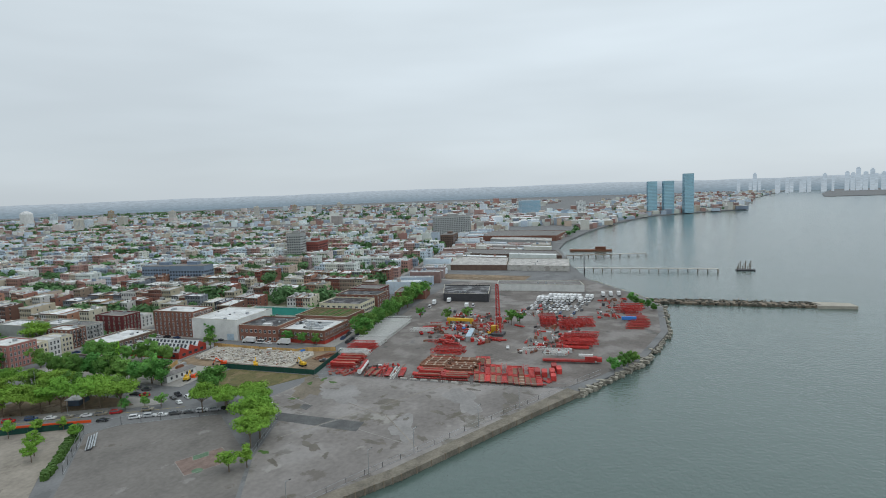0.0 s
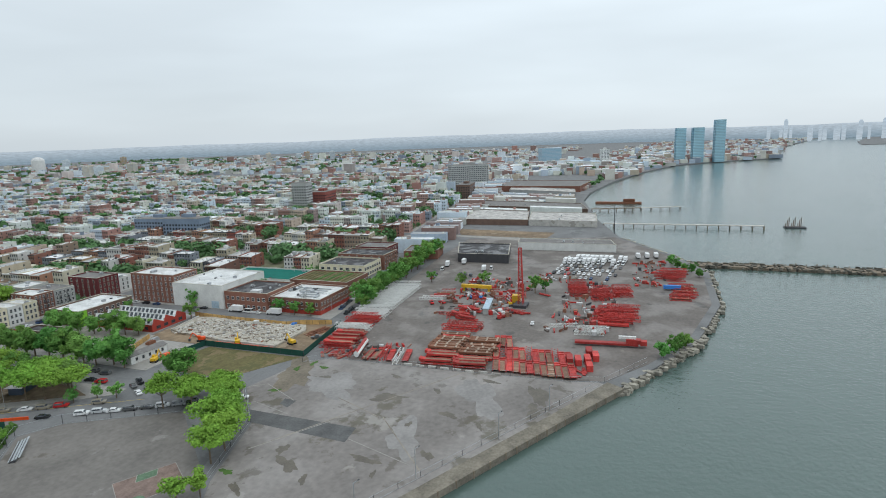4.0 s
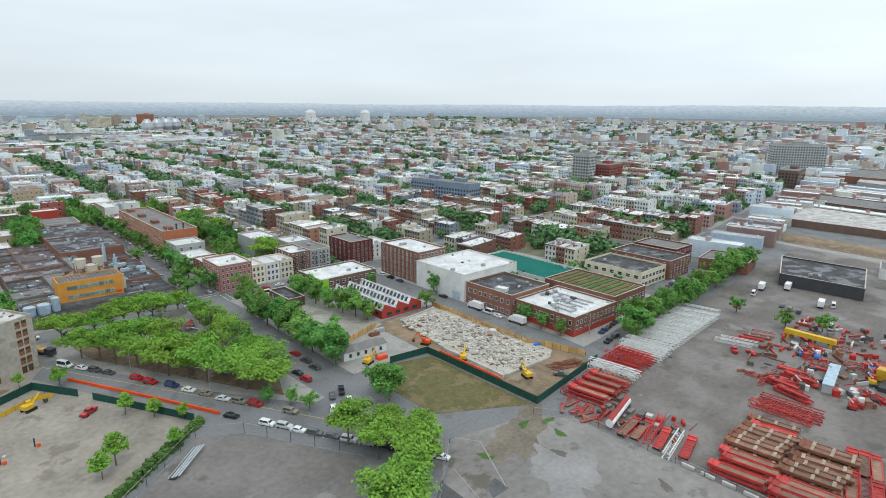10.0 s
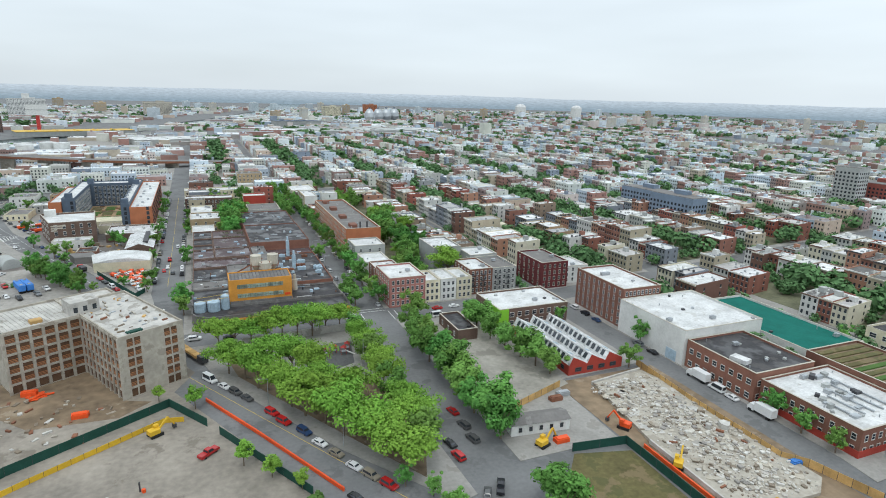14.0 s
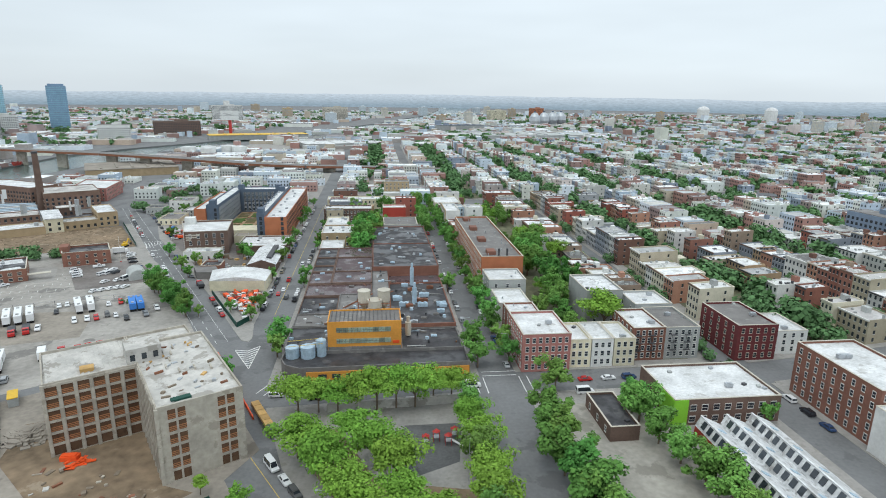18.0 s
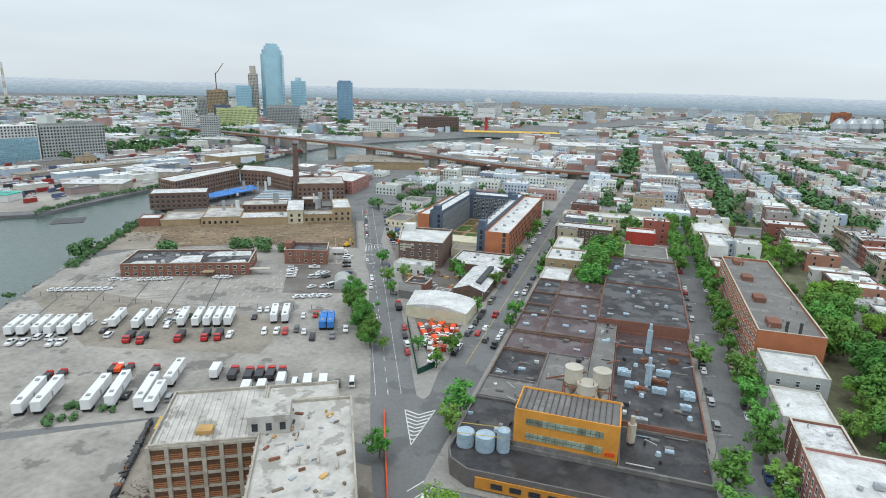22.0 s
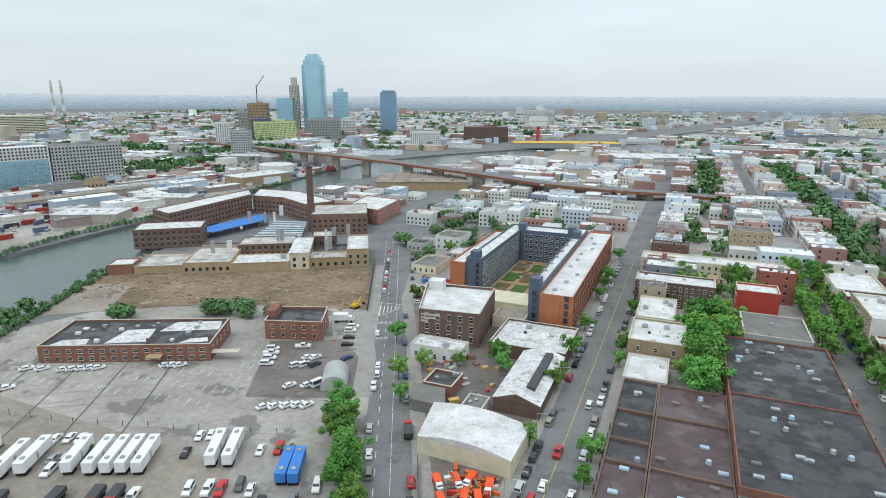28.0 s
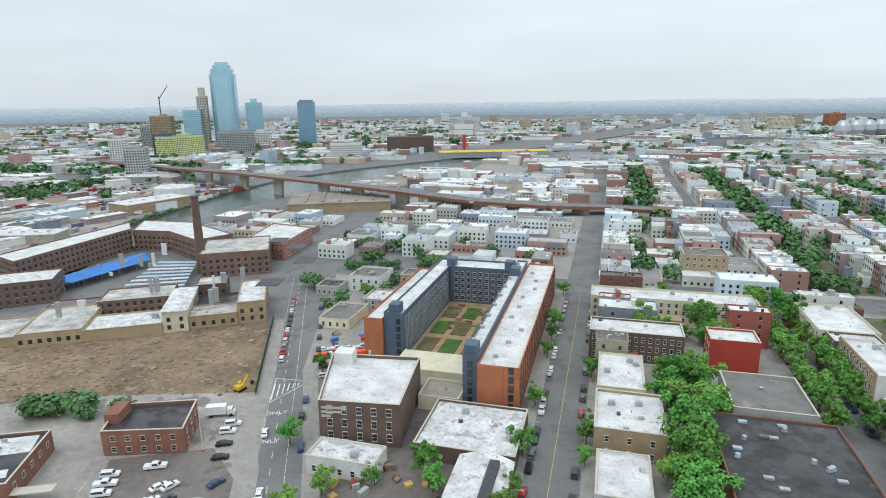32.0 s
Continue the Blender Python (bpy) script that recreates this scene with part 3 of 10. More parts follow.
slab("gravel_strip", [(30, 386), (90, 402), (84, 430), (-40, 430), (-38, 418)], SAND, "pale gravel strip between parked trucks", 0.06, 0.02, "ground")
slab("excavation", [(59, 541), (28, 600), (-2, 583), (-60, 552), (-95, 541), (-78, 498), (-46, 494), (-6, 522)], DIRT, "brown bare earth of a cleared building site", 0, 0.1, "ground")
slab("pavement_avenue", [(28, 603), (61, 537), (71, 514), (75, 516), (65, 540), (32.5, 605)], SIDEWALK, "pale concrete sidewalk along the avenue")
slab("work_yard", [(145, 420), (148, 426), (148, 560), (72, 560), (92, 522), (127, 454)], YARD, "oily asphalt of small work yards", 0.15, 0.03, "ground")
slab("car_lot", [(42, 497), (66, 509), (80, 498), (93, 471), (62.5, 459)], YARD, "dark asphalt car lot with parking lines", 0.06, 0.03, "ground")
slab("pavement_apron", [(64, 524), (69, 526), (84.5, 502.5), (98.5, 474.5), (93.5, 472), (79, 500)], SIDEWALK, "pale concrete apron along the avenue", 0.06, 0.05)
slab("concrete_apron", [(24, 496), (36, 499), (46, 474), (33, 470)], SIDEWALK, "broken pale concrete apron beside the depot", 0.06, 0.02, "ground")
slab("dirt_ramp", [(-86, 520), (-62, 524), (-44, 496), (-66, 478)], SAND, "pale sandy ramp at the creek edge", 0.1, 0.03, "ground")
slab("rail_yard", [(-192, 540), (-196, 655), (-214, 765), (-226, 830), (-250, 935), (-330, 1010), (-470, 960), (-470, 640), (-330, 500), (-270, 470)], RAILBED, "pale gravel of rail yards and lots across the creek", 0, 0.05, "ground")
rng = random.Random(8)
for i in range(9):
    c = -18 + 9.5 * i
    a, b = (-40 + rng.uniform(0, 30) + 0.47 * c, 404 + 0.88 * c - 6), (44 + rng.uniform(-20, 8) + 0.4 * c, 448 + 0.88 * c - 6)
    setting("lot_line", G().bar((*a, 0.07), (*b, 0.07), 0.22, 0.03), SAND if i % 3 else SIDEWALK, "worn pale line on the lot", "lot line")
for i in range(5):
    a = (-10 + 14 * i, 400 + 7 * i)
    setting("lot_crack", G().bar((*a, 0.072), (a[0] - 26, a[1] + 46, 0.072), 0.5, 0.03), PATCH, "tarred crack across the lot", "stain")
clods = G()
for i in range(2600):
    s, t = rng.random(), rng.random()
    x, y = (-80 + 134 * s) * (1 - t) + (-92 + 118 * s) * t, (500 + 38 * s) * (1 - t) + (541 + 56 * s) * t
    e = 0.18 + 0.8 * rng.random() ** 4
    clods.obox(x, y, 0.02, e * 2, e * rng.uniform(0.7, 2), 0.1 + e * 0.25, rng.uniform(0, 180))
setting("earth_clods", clods, mat("earth_clod", (0.235, 0.175, 0.12), 0.95, 0.5, 0.3, 2.0, 0.4, rnd=0.9, island=True), "loose clods and stones on bare earth", "earth", "stuff")
slab("shore_strip", [(150, 133), (176, 115), (193, 104), (228, 86), (253, 73), (282, 57), (286, 63), (255, 78), (230, 91), (195, 109), (178, 120), (152, 138)], WHARF, "crumbling concrete edge of the wharf", -1.6, 1.75, "pavement")

# worn patches on the big lot
def blot(x, y, rx, ry, deg, seed, pts=30):
    """A ragged flat outline."""
    r = random.Random(seed)
    ph = [r.uniform(0, math.tau) for _ in range(5)]
    c, s_ = math.cos(radians(deg)), math.sin(radians(deg))
    out = []
    for i in range(pts):
        a = math.tau * i / pts
        k = 1 + 0.22 * math.sin(2 * a + ph[0]) + 0.18 * math.sin(3 * a + ph[1]) + 0.14 * math.sin(5 * a + ph[2]) + 0.1 * math.sin(9 * a + ph[3]) + r.uniform(-.06, .06)
        u, v = rx * k * math.cos(a), ry * k * math.sin(a)
        out.append((x + c * u - s_ * v, y + s_ * u + c * v))
    return out


BLOT = mat("dark_wet_stain", (0.105, 0.09, 0.072), 0.5, 0.5, 0.2, 1.2)
MUDPAVE = mat("brown_silt_on_paving", (0.165, 0.14, 0.108), 0.9, 0.55, 0.1, 0.8)
BRIGHT = mat("clean_pale_concrete", (0.235, 0.222, 0.214), 0.8, 0.4, 0.08, 0.8)
for i, (x, y, rx, ry, d) in enumerate(((252, 135, 6.5, 2.6, 100), (245.7, 110, 3.0, 1.8, 60), (220.3, 107.3, 2.8, 1.4, 40), (213, 123.6, 4.2, 1.6, 80), (204.4, 143.9, 4.4, 2.2, 60), (211, 150, 2.6, 1.6, 20), (268, 84.5, 9, 2.6, 20), (256, 84, 5, 2.2, 15), (262, 120, 2.0, 1.2, 40), (236, 120, 1.6, 1.0, 0),
                                   (270, 140, 2.6, 1.1, 70), (199, 135, 2.4, 1.0, 30), (224, 147, 1.8, 0.8, 0), (241, 98, 2.0, 0.9, 30), (190, 150, 3.0, 1.2, 50), (262, 166, 2.2, 1.2, 80), (207, 118, 1.6, 0.8, 10), (275, 104, 3.4, 1.2, 85))):
    setting("stain", G().prism(blot(x, y, rx, ry, d, i), 0.05, 0.0625 + 0.0006 * i), BLOT, "dark ragged stain on the concrete lot", "stain")
setting("silt_patch", G().prism(blot(262, 180, 15, 7, 28, 41, 40), 0.05, 0.0612), MUDPAVE, "brown silt washed over the paving", "stain")
setting("pale_patch", G().prism(blot(256, 160, 13, 7.5, 70, 42, 40), 0.05, 0.0618), BRIGHT, "clean pale patch of concrete", "stain")
setting("pale_patch", G().prism(blot(262, 104, 15, 6.0, 25, 43, 40), 0.05, 0.0617), BRIGHT, "clean pale patch of concrete", "stain")
setting("pale_patch", G().prism(blot(228, 118, 11, 5.0, 30, 44, 40), 0.05, 0.0616), BRIGHT, "clean pale patch of concrete", "stain")
for i, (x, y) in enumerate(((273, 178.6), (266, 182), (270, 172), (196, 158), (246, 178))):
    setting("weed_patch", G().prism(blot(x, y, 2.2, 1.1, 30 * i, 60 + i), 0.05, 0.09), GRASS, "low weeds growing through the paving", "weeds")
for a, b in (((250, 184), (240.5, 166)), ((246, 190), (250, 184)), ((222, 133.7), (214, 110)), ((208, 160), (231, 145)), ((236, 180), (231, 162))):
    setting("joint", G().bar((*a, 0.06), (*b, 0.06), 0.3, 0.07), SIDEWALK, "pale joint in the concrete lot", "stain")
rng = random.Random(4)
setting("tar_strip", G().prism([(229, 135), (230, 178), (222.5, 172), (220, 134)], 0.062, 0.085), PATCH, "strip of dark worn tar paving", "stain")
setting("tar_diamond", G().prism([(235, 165), (240.5, 165), (241, 170), (237, 169.5)], 0.062, 0.086), PATCH, "small patch of dark tar paving", "stain")
for a, b in (((208, 160), (281, 116)), ((238, 130), (212, 106)), ((247, 152), (238, 132)), ((243, 190), (230, 178))):
    setting("joint", G().bar((*a, 0.06), (*b, 0.06), 0.35, 0.06), SAND, "pale joint in the concrete lot", "stain")


def fr(x, y):
    """The street grid: beyond the fourth street it leans."""
    k = max(0.0, x - 335)
    return (x - 0.05 * (y - 350) * min(1, k / 80), y + 0.16 * k - 0.00002 * k * k)


STREETS = [158.5, 240, 323.5] + [323.5 + 83.5 * k for k in range(1, 16)]
CROSS = [(232, 346), (360, 672), (696, 880), (915, 1085), (1105, 1290)]
for k in range(1, 14):
    x0, x1 = STREETS[k] + 6.5, STREETS[k + 1] - 6.5
    for y0, y1 in CROSS:
        if (k == 1 and y0 == 232) or (x0 > 400 and y0 == 232 and x0 > 900):
            continue
        lo = 208 if (k == 2 and y0 == 232) else y0
        poly = [fr(x0, lo), fr((x0 + x1) / 2, lo), fr(x1, lo), fr(x1, y1), fr((x0 + x1) / 2, y1), fr(x0, y1)]
        slab("pavement_block", poly, SIDEWALK, "concrete sidewalks round a city block")
for x0, x1 in ((-20, 60), (70, 150.5), (166.5, 233.5)):
    for y0, y1 in CROSS[2:]:
        if x0 > 0 or y0 > 900:
            slab("pavement_block", [(x0, y0), (x1, y0), (x1, y1), (x0, y1)], SIDEWALK, "concrete sidewalks round a city block")

# road marks
g = G()
tip, left, right = Vector((157.8, 370)), Vector((150.0, 385.6)), Vector((158.3, 388.4))
for i in range(8):
    t = 0.16 + 0.84 * i / 7
    a, b = tip.lerp(left, t), tip.lerp(right, t)
    c = (a + b) / 2 + (tip - (left + right) / 2).normalized() * 2.6 * t
    for e in (a, b):
        g.bar((*e, 0.012), (*c, 0.012), 0.5, 0.02)
for e in (left, right):
    g.bar((*tip, 0.012), (*e, 0.012), 0.28, 0.02)
setting("road_chevrons", g, PAINT, "white chevron markings on the junction", "road marking")
g = G()
for i in range(40):
    t = i / 39
    x, y = 142 - 132 * t, 392 + 268 * t
    g.bar((x, y, 0.012), (x - 1.3, y + 2.7, 0.012), 0.18, 0.02)
    g.bar((x - 3.4, y - 1.6, 0.012), (x - 6.4, y + 4.6, 0.012), 0.12, 0.02)
    g.bar((x + 3.6, y + 1.7, 0.012), (x + 0.6, y + 7.9, 0.012), 0.12, 0.02)
setting("lane_lines", g, PAINT, "white lane lines along the avenue", "road marking")
g = G()
for i in range(7):
    g.bar((62 + i * 1.5, 548 + 0.6 * i, 0.012), (66.5 + i * 0.7, 538 + 2.2 * i, 0.012), 0.4, 0.02)
g.bar((60, 552, 0.012), (67, 536, 0.012), 0.25, 0.02)
g.bar((67, 536, 0.012), (72.5, 553, 0.012), 0.25, 0.02)
g.bar((60, 552, 0.012), (72.5, 553, 0.012), 0.25, 0.02)
setting("road_hatching", g, PAINT, "white hatched island on the avenue", "road marking")
g = G()
for a, b in (((232.2, 346.5), (232.2, 357)), ((235, 346.5), (235, 357)), ((235, 358.2), (246.5, 358.2)), ((235, 361), (246.5, 361)), ((247, 346.5), (247, 357)), ((249.6, 346.5), (249.6, 357)), ((166, 351), (172, 362)), ((163.5, 352.5), (169, 363))):
    g.bar((*a, 0.012), (*b, 0.012), 0.3, 0.02)
setting("crosswalk", g, PAINT, "thin white crosswalk lines", "road marking")
setting("centre_line", G().bar((163, 328, 0.012), (226, 220, 0.012), 0.16, 0.02), YPAINT, "yellow centre line of the road", "road marking")
setting("centre_line", G().bar((158.5, 420, 0.012), (158.5, 670, 0.012), 0.16, 0.02), YPAINT, "yellow centre line of the road", "road marking")
for x, y in ((79, 515), (73, 530)):
    cu = bpy.data.curves.new("road_word", "FONT")
    cu.body, cu.size, cu.extrude, cu.align_x = "ONLY", 2.6, 0.004, "CENTER"
    cu.materials.append(PAINT)
    ob = tagged(new("road_word", cu), "white word only painted on the avenue", "road marking", "", "structure")
    ob.matrix_basis = pose(x, y, 0.012, 0, 0, 25)

g = G()
for k in range(9):
    for j in range(26):
        x, y = -34 + j * 3.6 + k * 0.9, 436 + k * 4.6 + j * 0.55
        if k % 2 == 0 and y < 470 + 0.5 * x and x < 84:
            g.bar((x, y, 0.068), (x - 1.2, y + 3.4, 0.068), 0.14, 0.012)
setting("bay_lines", g, PAINT, "worn white parking bay lines", "road marking", "stuff")

# ---- the factory block ----
BUILT = []


def keepout(x0, y0, x1, y1):
    BUILT.append((x0, y0, x1, y1))


rng = random.Random(11)
keepout(166, 356, 234, 560)
fac = thing("factory_building", 200, 450, 0.15, "long low factory with black roofs and an ochre tower", "factory")
pod = [(176, 358.5), (231, 359.5), (231, 371.5), (169.5, 371.5), (169.2, 366), (171, 361.5)]
g = G()
shell(g, pod, 5.0, 1.1, z0=0.15)
part("podium_wall", g, GREYROOF, fac, "grey-brown rounded parapet wall")
part("podium_band", G().prism([(178, 358.2), (230.8, 359.2), (230.8, 359.7), (178, 358.7)], 0.5, 3.5), YELLOW, fac, "ochre painted band")
part("podium_roof", G().prism(inset(pod, 0.33), 3.6, 3.9), TAR, fac)
windows(fac, (180, 358.2), (230, 359.15), 1, 11, 2.6, 1.0, 1.5, 3, DARKSTEEL)
for nm, poly, h, w, r, par in (
        ("west_roof", rect(169.4, 372, 198.8, 391), 6.0, GREYROOF, TAR, .5), ("tank_roof", rect(169.6, 391.2, 185, 404), 6.2, GREYROOF, GREYROOF, .5),
        ("middle_roof", rect(185.2, 391.2, 198.8, 425), 7.0, GREYROOF, GREYROOF, .5), ("valve_roof", rect(169.8, 404.2, 185, 425), 6.0, DKBRICK, TAR, .7),
        ("brown_roof", rect(170, 425.2, 198.8, 441), 6.3, DKBRICK, BROWNROOF, .5), ("brown_roof", rect(180.5, 441.2, 198.8, 460), 6.8, DKBRICK, BROWNROOF, .5), ("brown_roof", rect(180.5, 460.2, 198.8, 485.6), 6.6, DKBRICK, BROWNROOF, .5), ("brown_roof", rect(180.5, 485.8, 198.8, 505), 6.6, DKBRICK, BROWNROOF, .5), ("brown_roof", rect(170, 441.2, 180.3, 460), 6.6, DKBRICK, BROWNROOF, .6),
        ("dark_roof", rect(170, 460.2, 180.3, 470.3), 6.6, DKBRICK, TAR, .7), ("dark_roof", rect(170, 470.5, 180.3, 485.4), 6.6, DKBRICK, TAR, .7), ("dark_roof", rect(170, 485.6, 180.3, 505), 6.6, DKBRICK, TAR, .7),
        ("pipe_roof", rect(199, 384, 206, 455.8), 7.6, GREYROOF, GREYROOF, .3), ("plant_roof", rect(206.2, 391, 230.6, 442), 6.0, BRICK, TAR, .7),
        ("east_roof", rect(209.2, 372, 230.6, 390.8), 4.6, GREYROOF, TAR, .6), ("link_roof", rect(206.2, 442.2, 230.6, 455.8), 5.6, BRICK, BROWNROOF, .7),
        ("high_black_roof", rect(199, 456, 230.8, 502), 9.6, BRICK, TAR, .4), ("long_black_roof", rect(199, 502.2, 230.8, 548), 9.0, BRICK, TAR, .5)):
    g = G()
    shell(g, poly, h, par, 0.4, z0=0.15)
    part(nm + "_wall", g, w, fac)
    part(nm, G().prism(inset(poly, 0.38), h - par - 0.25, h - par), r, fac)
    (x0, y0), (x1, y1) = poly[0], poly[2]
    for i in range(int((x1 - x0) * (y1 - y0) / 95)):
        x, y = x0 + 2 + (x1 - x0 - 4) * rng.random(), y0 + 2 + (y1 - y0 - 4) * rng.random()
        if rng.random() < 0.75:
            part("skylight", G().obox(x, y, h - par, 2.2, 1.3, 0.45, 0).obox(x, y, h - par + 0.45, 1.9, 1.0, 0.1, 0), rng.choice([GREYROOF, STEEL, PALEBLUE]), fac)
        else:
            part("roof_fan", G().cyl(x, y, h - par, h - par + 0.9, 0.8, 0.6, 10), rng.choice([PALEBLUE, STEEL]), fac)
    if y0 > 424:
        continue
    g = G()
    for i in range(int((x1 - x0) * (y1 - y0) / 55)):
        x, y, e = x0 + 1 + (x1 - x0 - 2) * rng.random(), y0 + 1 + (y1 - y0 - 2) * rng.random(), rng.random()
        if e < 0.5:
            g.obox(x, y, h - par, rng.uniform(.4, 1.8), rng.uniform(.4, 1.4), rng.uniform(.3, 1.2), rng.choice([0, 0, 90, 30]))
        elif e < 0.75:
            g.cyl(x, y, h - par, h - par + rng.uniform(.6, 1.8), rng.uniform(.15, .4), n=8)
        else:
            u = rng.uniform(2, 7)
            g.bar((x, y, h - par + .3), (min(x1 - 1, x + u), y, h - par + .3), .22) if rng.random() < .5 else g.bar((x, y, h - par + .3), (x, min(y1 - 1, y + u), h - par + .3), .22)
    part("roof_equipment", g, FITTINGS, fac)["kind"] = "stuff"
for x, y in ((211.8, 412.8), (219.5, 411.8), (227.3, 412.2), (221, 424), (209.5, 420)):
    part("cooling_unit", G().obox(x, y, 5.3, 4.0, 1.8, 1.5, 0).cyl(x - 1, y, 6.8, 7.1, .6, n=10).cyl(x + 1, y, 6.8, 7.1, .6, n=10), PALEBLUE, fac, "pale blue roof cooling unit")
# ochre tower
tw = rect(184, 372, 209, 384)
g = G()
shell(g, tw, 15.0, 0.5, z0=0.15)
tower_walls = part("tower_wall", g, YELLOW, fac, "ochre painted walls")
part("tower_roof", G().prism(inset(tw, 0.33), 14.2, 14.5), GREYROOF, fac)
for i in range(16):
    part("roof_rib", G().box(185 + i * 1.45, 372.6, 14.5, 185.18 + i * 1.45, 383.4, 14.75), DARKSTEEL, fac)
for z in (7.2, 11.2):
    for i in range(9):
        x = 187 + i * 2.05
        part("tower_window", G().box(x, 371.82, z, x + 1.99, 371.98, z + 1.7, 1).box(x + 0.95, 371.76, z, x + 1.03, 371.85, z + 1.7).box(x, 371.76, z + .8, x + 1.99, 371.85, z + .87), [DARKSTEEL, mat("wired_green_grey_glass", (0.25, 0.30, 0.24), 0.35, 0.5, 0.8, 3.0, 0, rnd=0.7)], fac)
part("red_sign", G().box(206, 371.8, 6.8, 208.3, 371.97, 7.8), SAFETY, fac, "small red painted sign")
part("tower_plinth", G().box(184.2, 371.6, 3.9, 208.8, 371.9, 6.0), GREYROOF, fac, "grey-green base of the ochre tower")
# hoppers on the roof
for x, y, z0, z1, z2, r in ((196.2, 388.6, 12.5, 16.6, 20.4, 2.3), (203.4, 389.0, 12.5, 16.6, 20.4, 2.3), (200.0, 386.4, 10.0, 15.2, 17.6, 2.6)):
    g = G().cyl(x, y, z1, z2, r, n=18)
    g.cyl(x, y, z0, z1, 0.35, r, 18)
    for z in (z1, z2):
        g.cyl(x, y, z - 0.1, z + 0.12, r + 0.1, n=18)
    part("hopper", g, STONE, fac, "rust-streaked pale steel hopper")
g = G()
for x in (194, 198.2, 201.6, 205.6):
    for y in (385.2, 391.2):
        g.bar((x, y, 5.5), (x, y, 18.4), 0.25)
for z in (9, 13, 16.4):
    for y in (385.2, 391.2):
        g.bar((194, y, z), (205.6, y, z), 0.2)
    for x in (194, 205.6):
        g.bar((x, 385.2, z), (x, 391.2, z), 0.2)
for x in (194, 198.2, 201.6):
    g.bar((x, 385.2, 9), (x + 4, 385.2, 13), 0.16); g.bar((x + 4, 385.2, 9), (x, 385.2, 13), 0.16)
g.bar((199, 391, 18.2), (188, 402, 9), 0.9, 0.5)
part("hopper_frame", g, RUST, fac, "rusty steel frame and conveyor")
# storage tanks by the corner
for x, y, r, h in ((172.5, 369.6, 2.2, 7.6), (177.6, 369.4, 2.4, 7.8), (182.0, 370.2, 1.6, 9.6)):
    g = G().cyl(x, y, 3.9, h, r, n=18)
    g.cyl(x, y, h, h + 0.5, r, r * 0.4, 18)
    for k in range(4):
        g.cyl(x, y, 4.3 + k * (h - 4) / 4, 4.42 + k * (h - 4) / 4, r + 0.06, n=18)
    part("storage_tank", g, PALEBLUE, fac, "pale blue-grey steel tank")
part("tank_rail", G().bar((171, 365.8, 9.2), (183, 366, 10), 0.12).bar((171, 370.4, 9.2), (183, 370.6, 10), 0.12), YPAINT, fac)
# stacks, coolers and pipes
for x, y, h, r in ((216.4, 416, 12.0, 0.95), (216.8, 440, 13.5, 0.9), (212.0, 384.2, 9.5, 1.1)):
    part("flue_pipe", G().cyl(x, y, 4.5, h, r, n=12).cyl(x, y, h, h + 2.2, r * 0.55, n=10), PALEBLUE if y > 400 else STONE, fac)
for i in range(12):
    x, y = rng.uniform(207.5, 228), rng.uniform(393, 440)
    part("cooler", G().obox(x, y, 5.3, 3.0, 1.6, 1.2, 0).cyl(x, y, 6.5, 6.75, 0.6, n=10), rng.choice([PALEBLUE, STEEL, RUST]), fac)
for i in range(14):
    x, y = rng.uniform(171, 228), rng.uniform(374, 440)
    part("pipe", G().bar((x, y, 7.6), (x + rng.uniform(-6, 6), y + rng.uniform(-4, 4), 7.6), 0.3), rng.choice([STEEL, RUST]), fac)
windows(fac, (230.9, 384), (230.9, 545), 1, 30, 1.6, 1.6, 2.4, 3, DARKSTEEL)
windows(fac, (169.3, 484), (169.3, 376), 1, 22, 1.6, 1.6, 2.4, 3, DARKSTEEL)

# ---- neighbours of the factory ----
def house(name, label, x0, y0, x1, y1, h, wall, roof, floors, sides="sw", cols=None, cat="building", trim=None, n=2, dz=None, par=0.7, w=1.1, wh=1.7, keep=True):
    if keep:
        keepout(x0, y0, x1, y1)
    b = building(name, label, rect(x0, y0, x1, y1), h, wall, roof, cat, par)
    dz = dz or (h - 1.2) / floors
    for s in sides:
        a, e = {"s": ((x0, y0), (x1, y0)), "e": ((x1, y0), (x1, y1)), "n": ((x1, y1), (x0, y1)), "w": ((x0, y1), (x0, y0))}[s]
        c = cols or max(1, int((Vector(e) - Vector(a)).length / 2.6))
        windows(b, a, e, floors, c, w, wh, 1.2, dz, trim, 0.5)
    if n:
        clutter(b, x0 + 1.5, y0 + 1.5, x1 - 1.5, y1 - 1.5, h - par, n, rng)
    return b


house("garage_building", "low white-roofed garage beside the factory", 169.5, 507, 182.5, 526, 6.0, WHITEWALL, WHITEROOF, 1, "s", 2, n=1)
house("workshop_building", "white-roofed two storey workshop with olive walls", 168.5, 531.5, 187, 554, 9.0, TANBRICK, WHITEROOF, 2, "s", 3, n=6)
house("pale_row_building", "long pale house with a white roof and many hatches", 168.8, 557, 183, 583, 8.5, CREAM, WHITEROOF, 2, "sw", 5, n=5)
house("lilac_building", "pale lilac-grey rendered building behind the factory", 206, 551, 227.5, 575, 9.5, GREYWALL, GREYROOF, 2, "s", 4, n=3)
house("red_house", "bright red painted house with a white roof", 206, 594, 222, 606, 12.5, REDWALL, WHITEROOF, 3, "w", 3, n=2)
b = house("brown_apartment_house", "long brown brick apartment house with fire escapes", 165, 596, 198, 610, 11.5, DKBRICK, WHITEROOF, 3, "sw", 13, n=4)
house("white_apartment_house", "long pale apartment house with a white roof", 164, 640, 232, 655, 10.5, CREAM, WHITEROOF, 3, "s", 22, n=6)
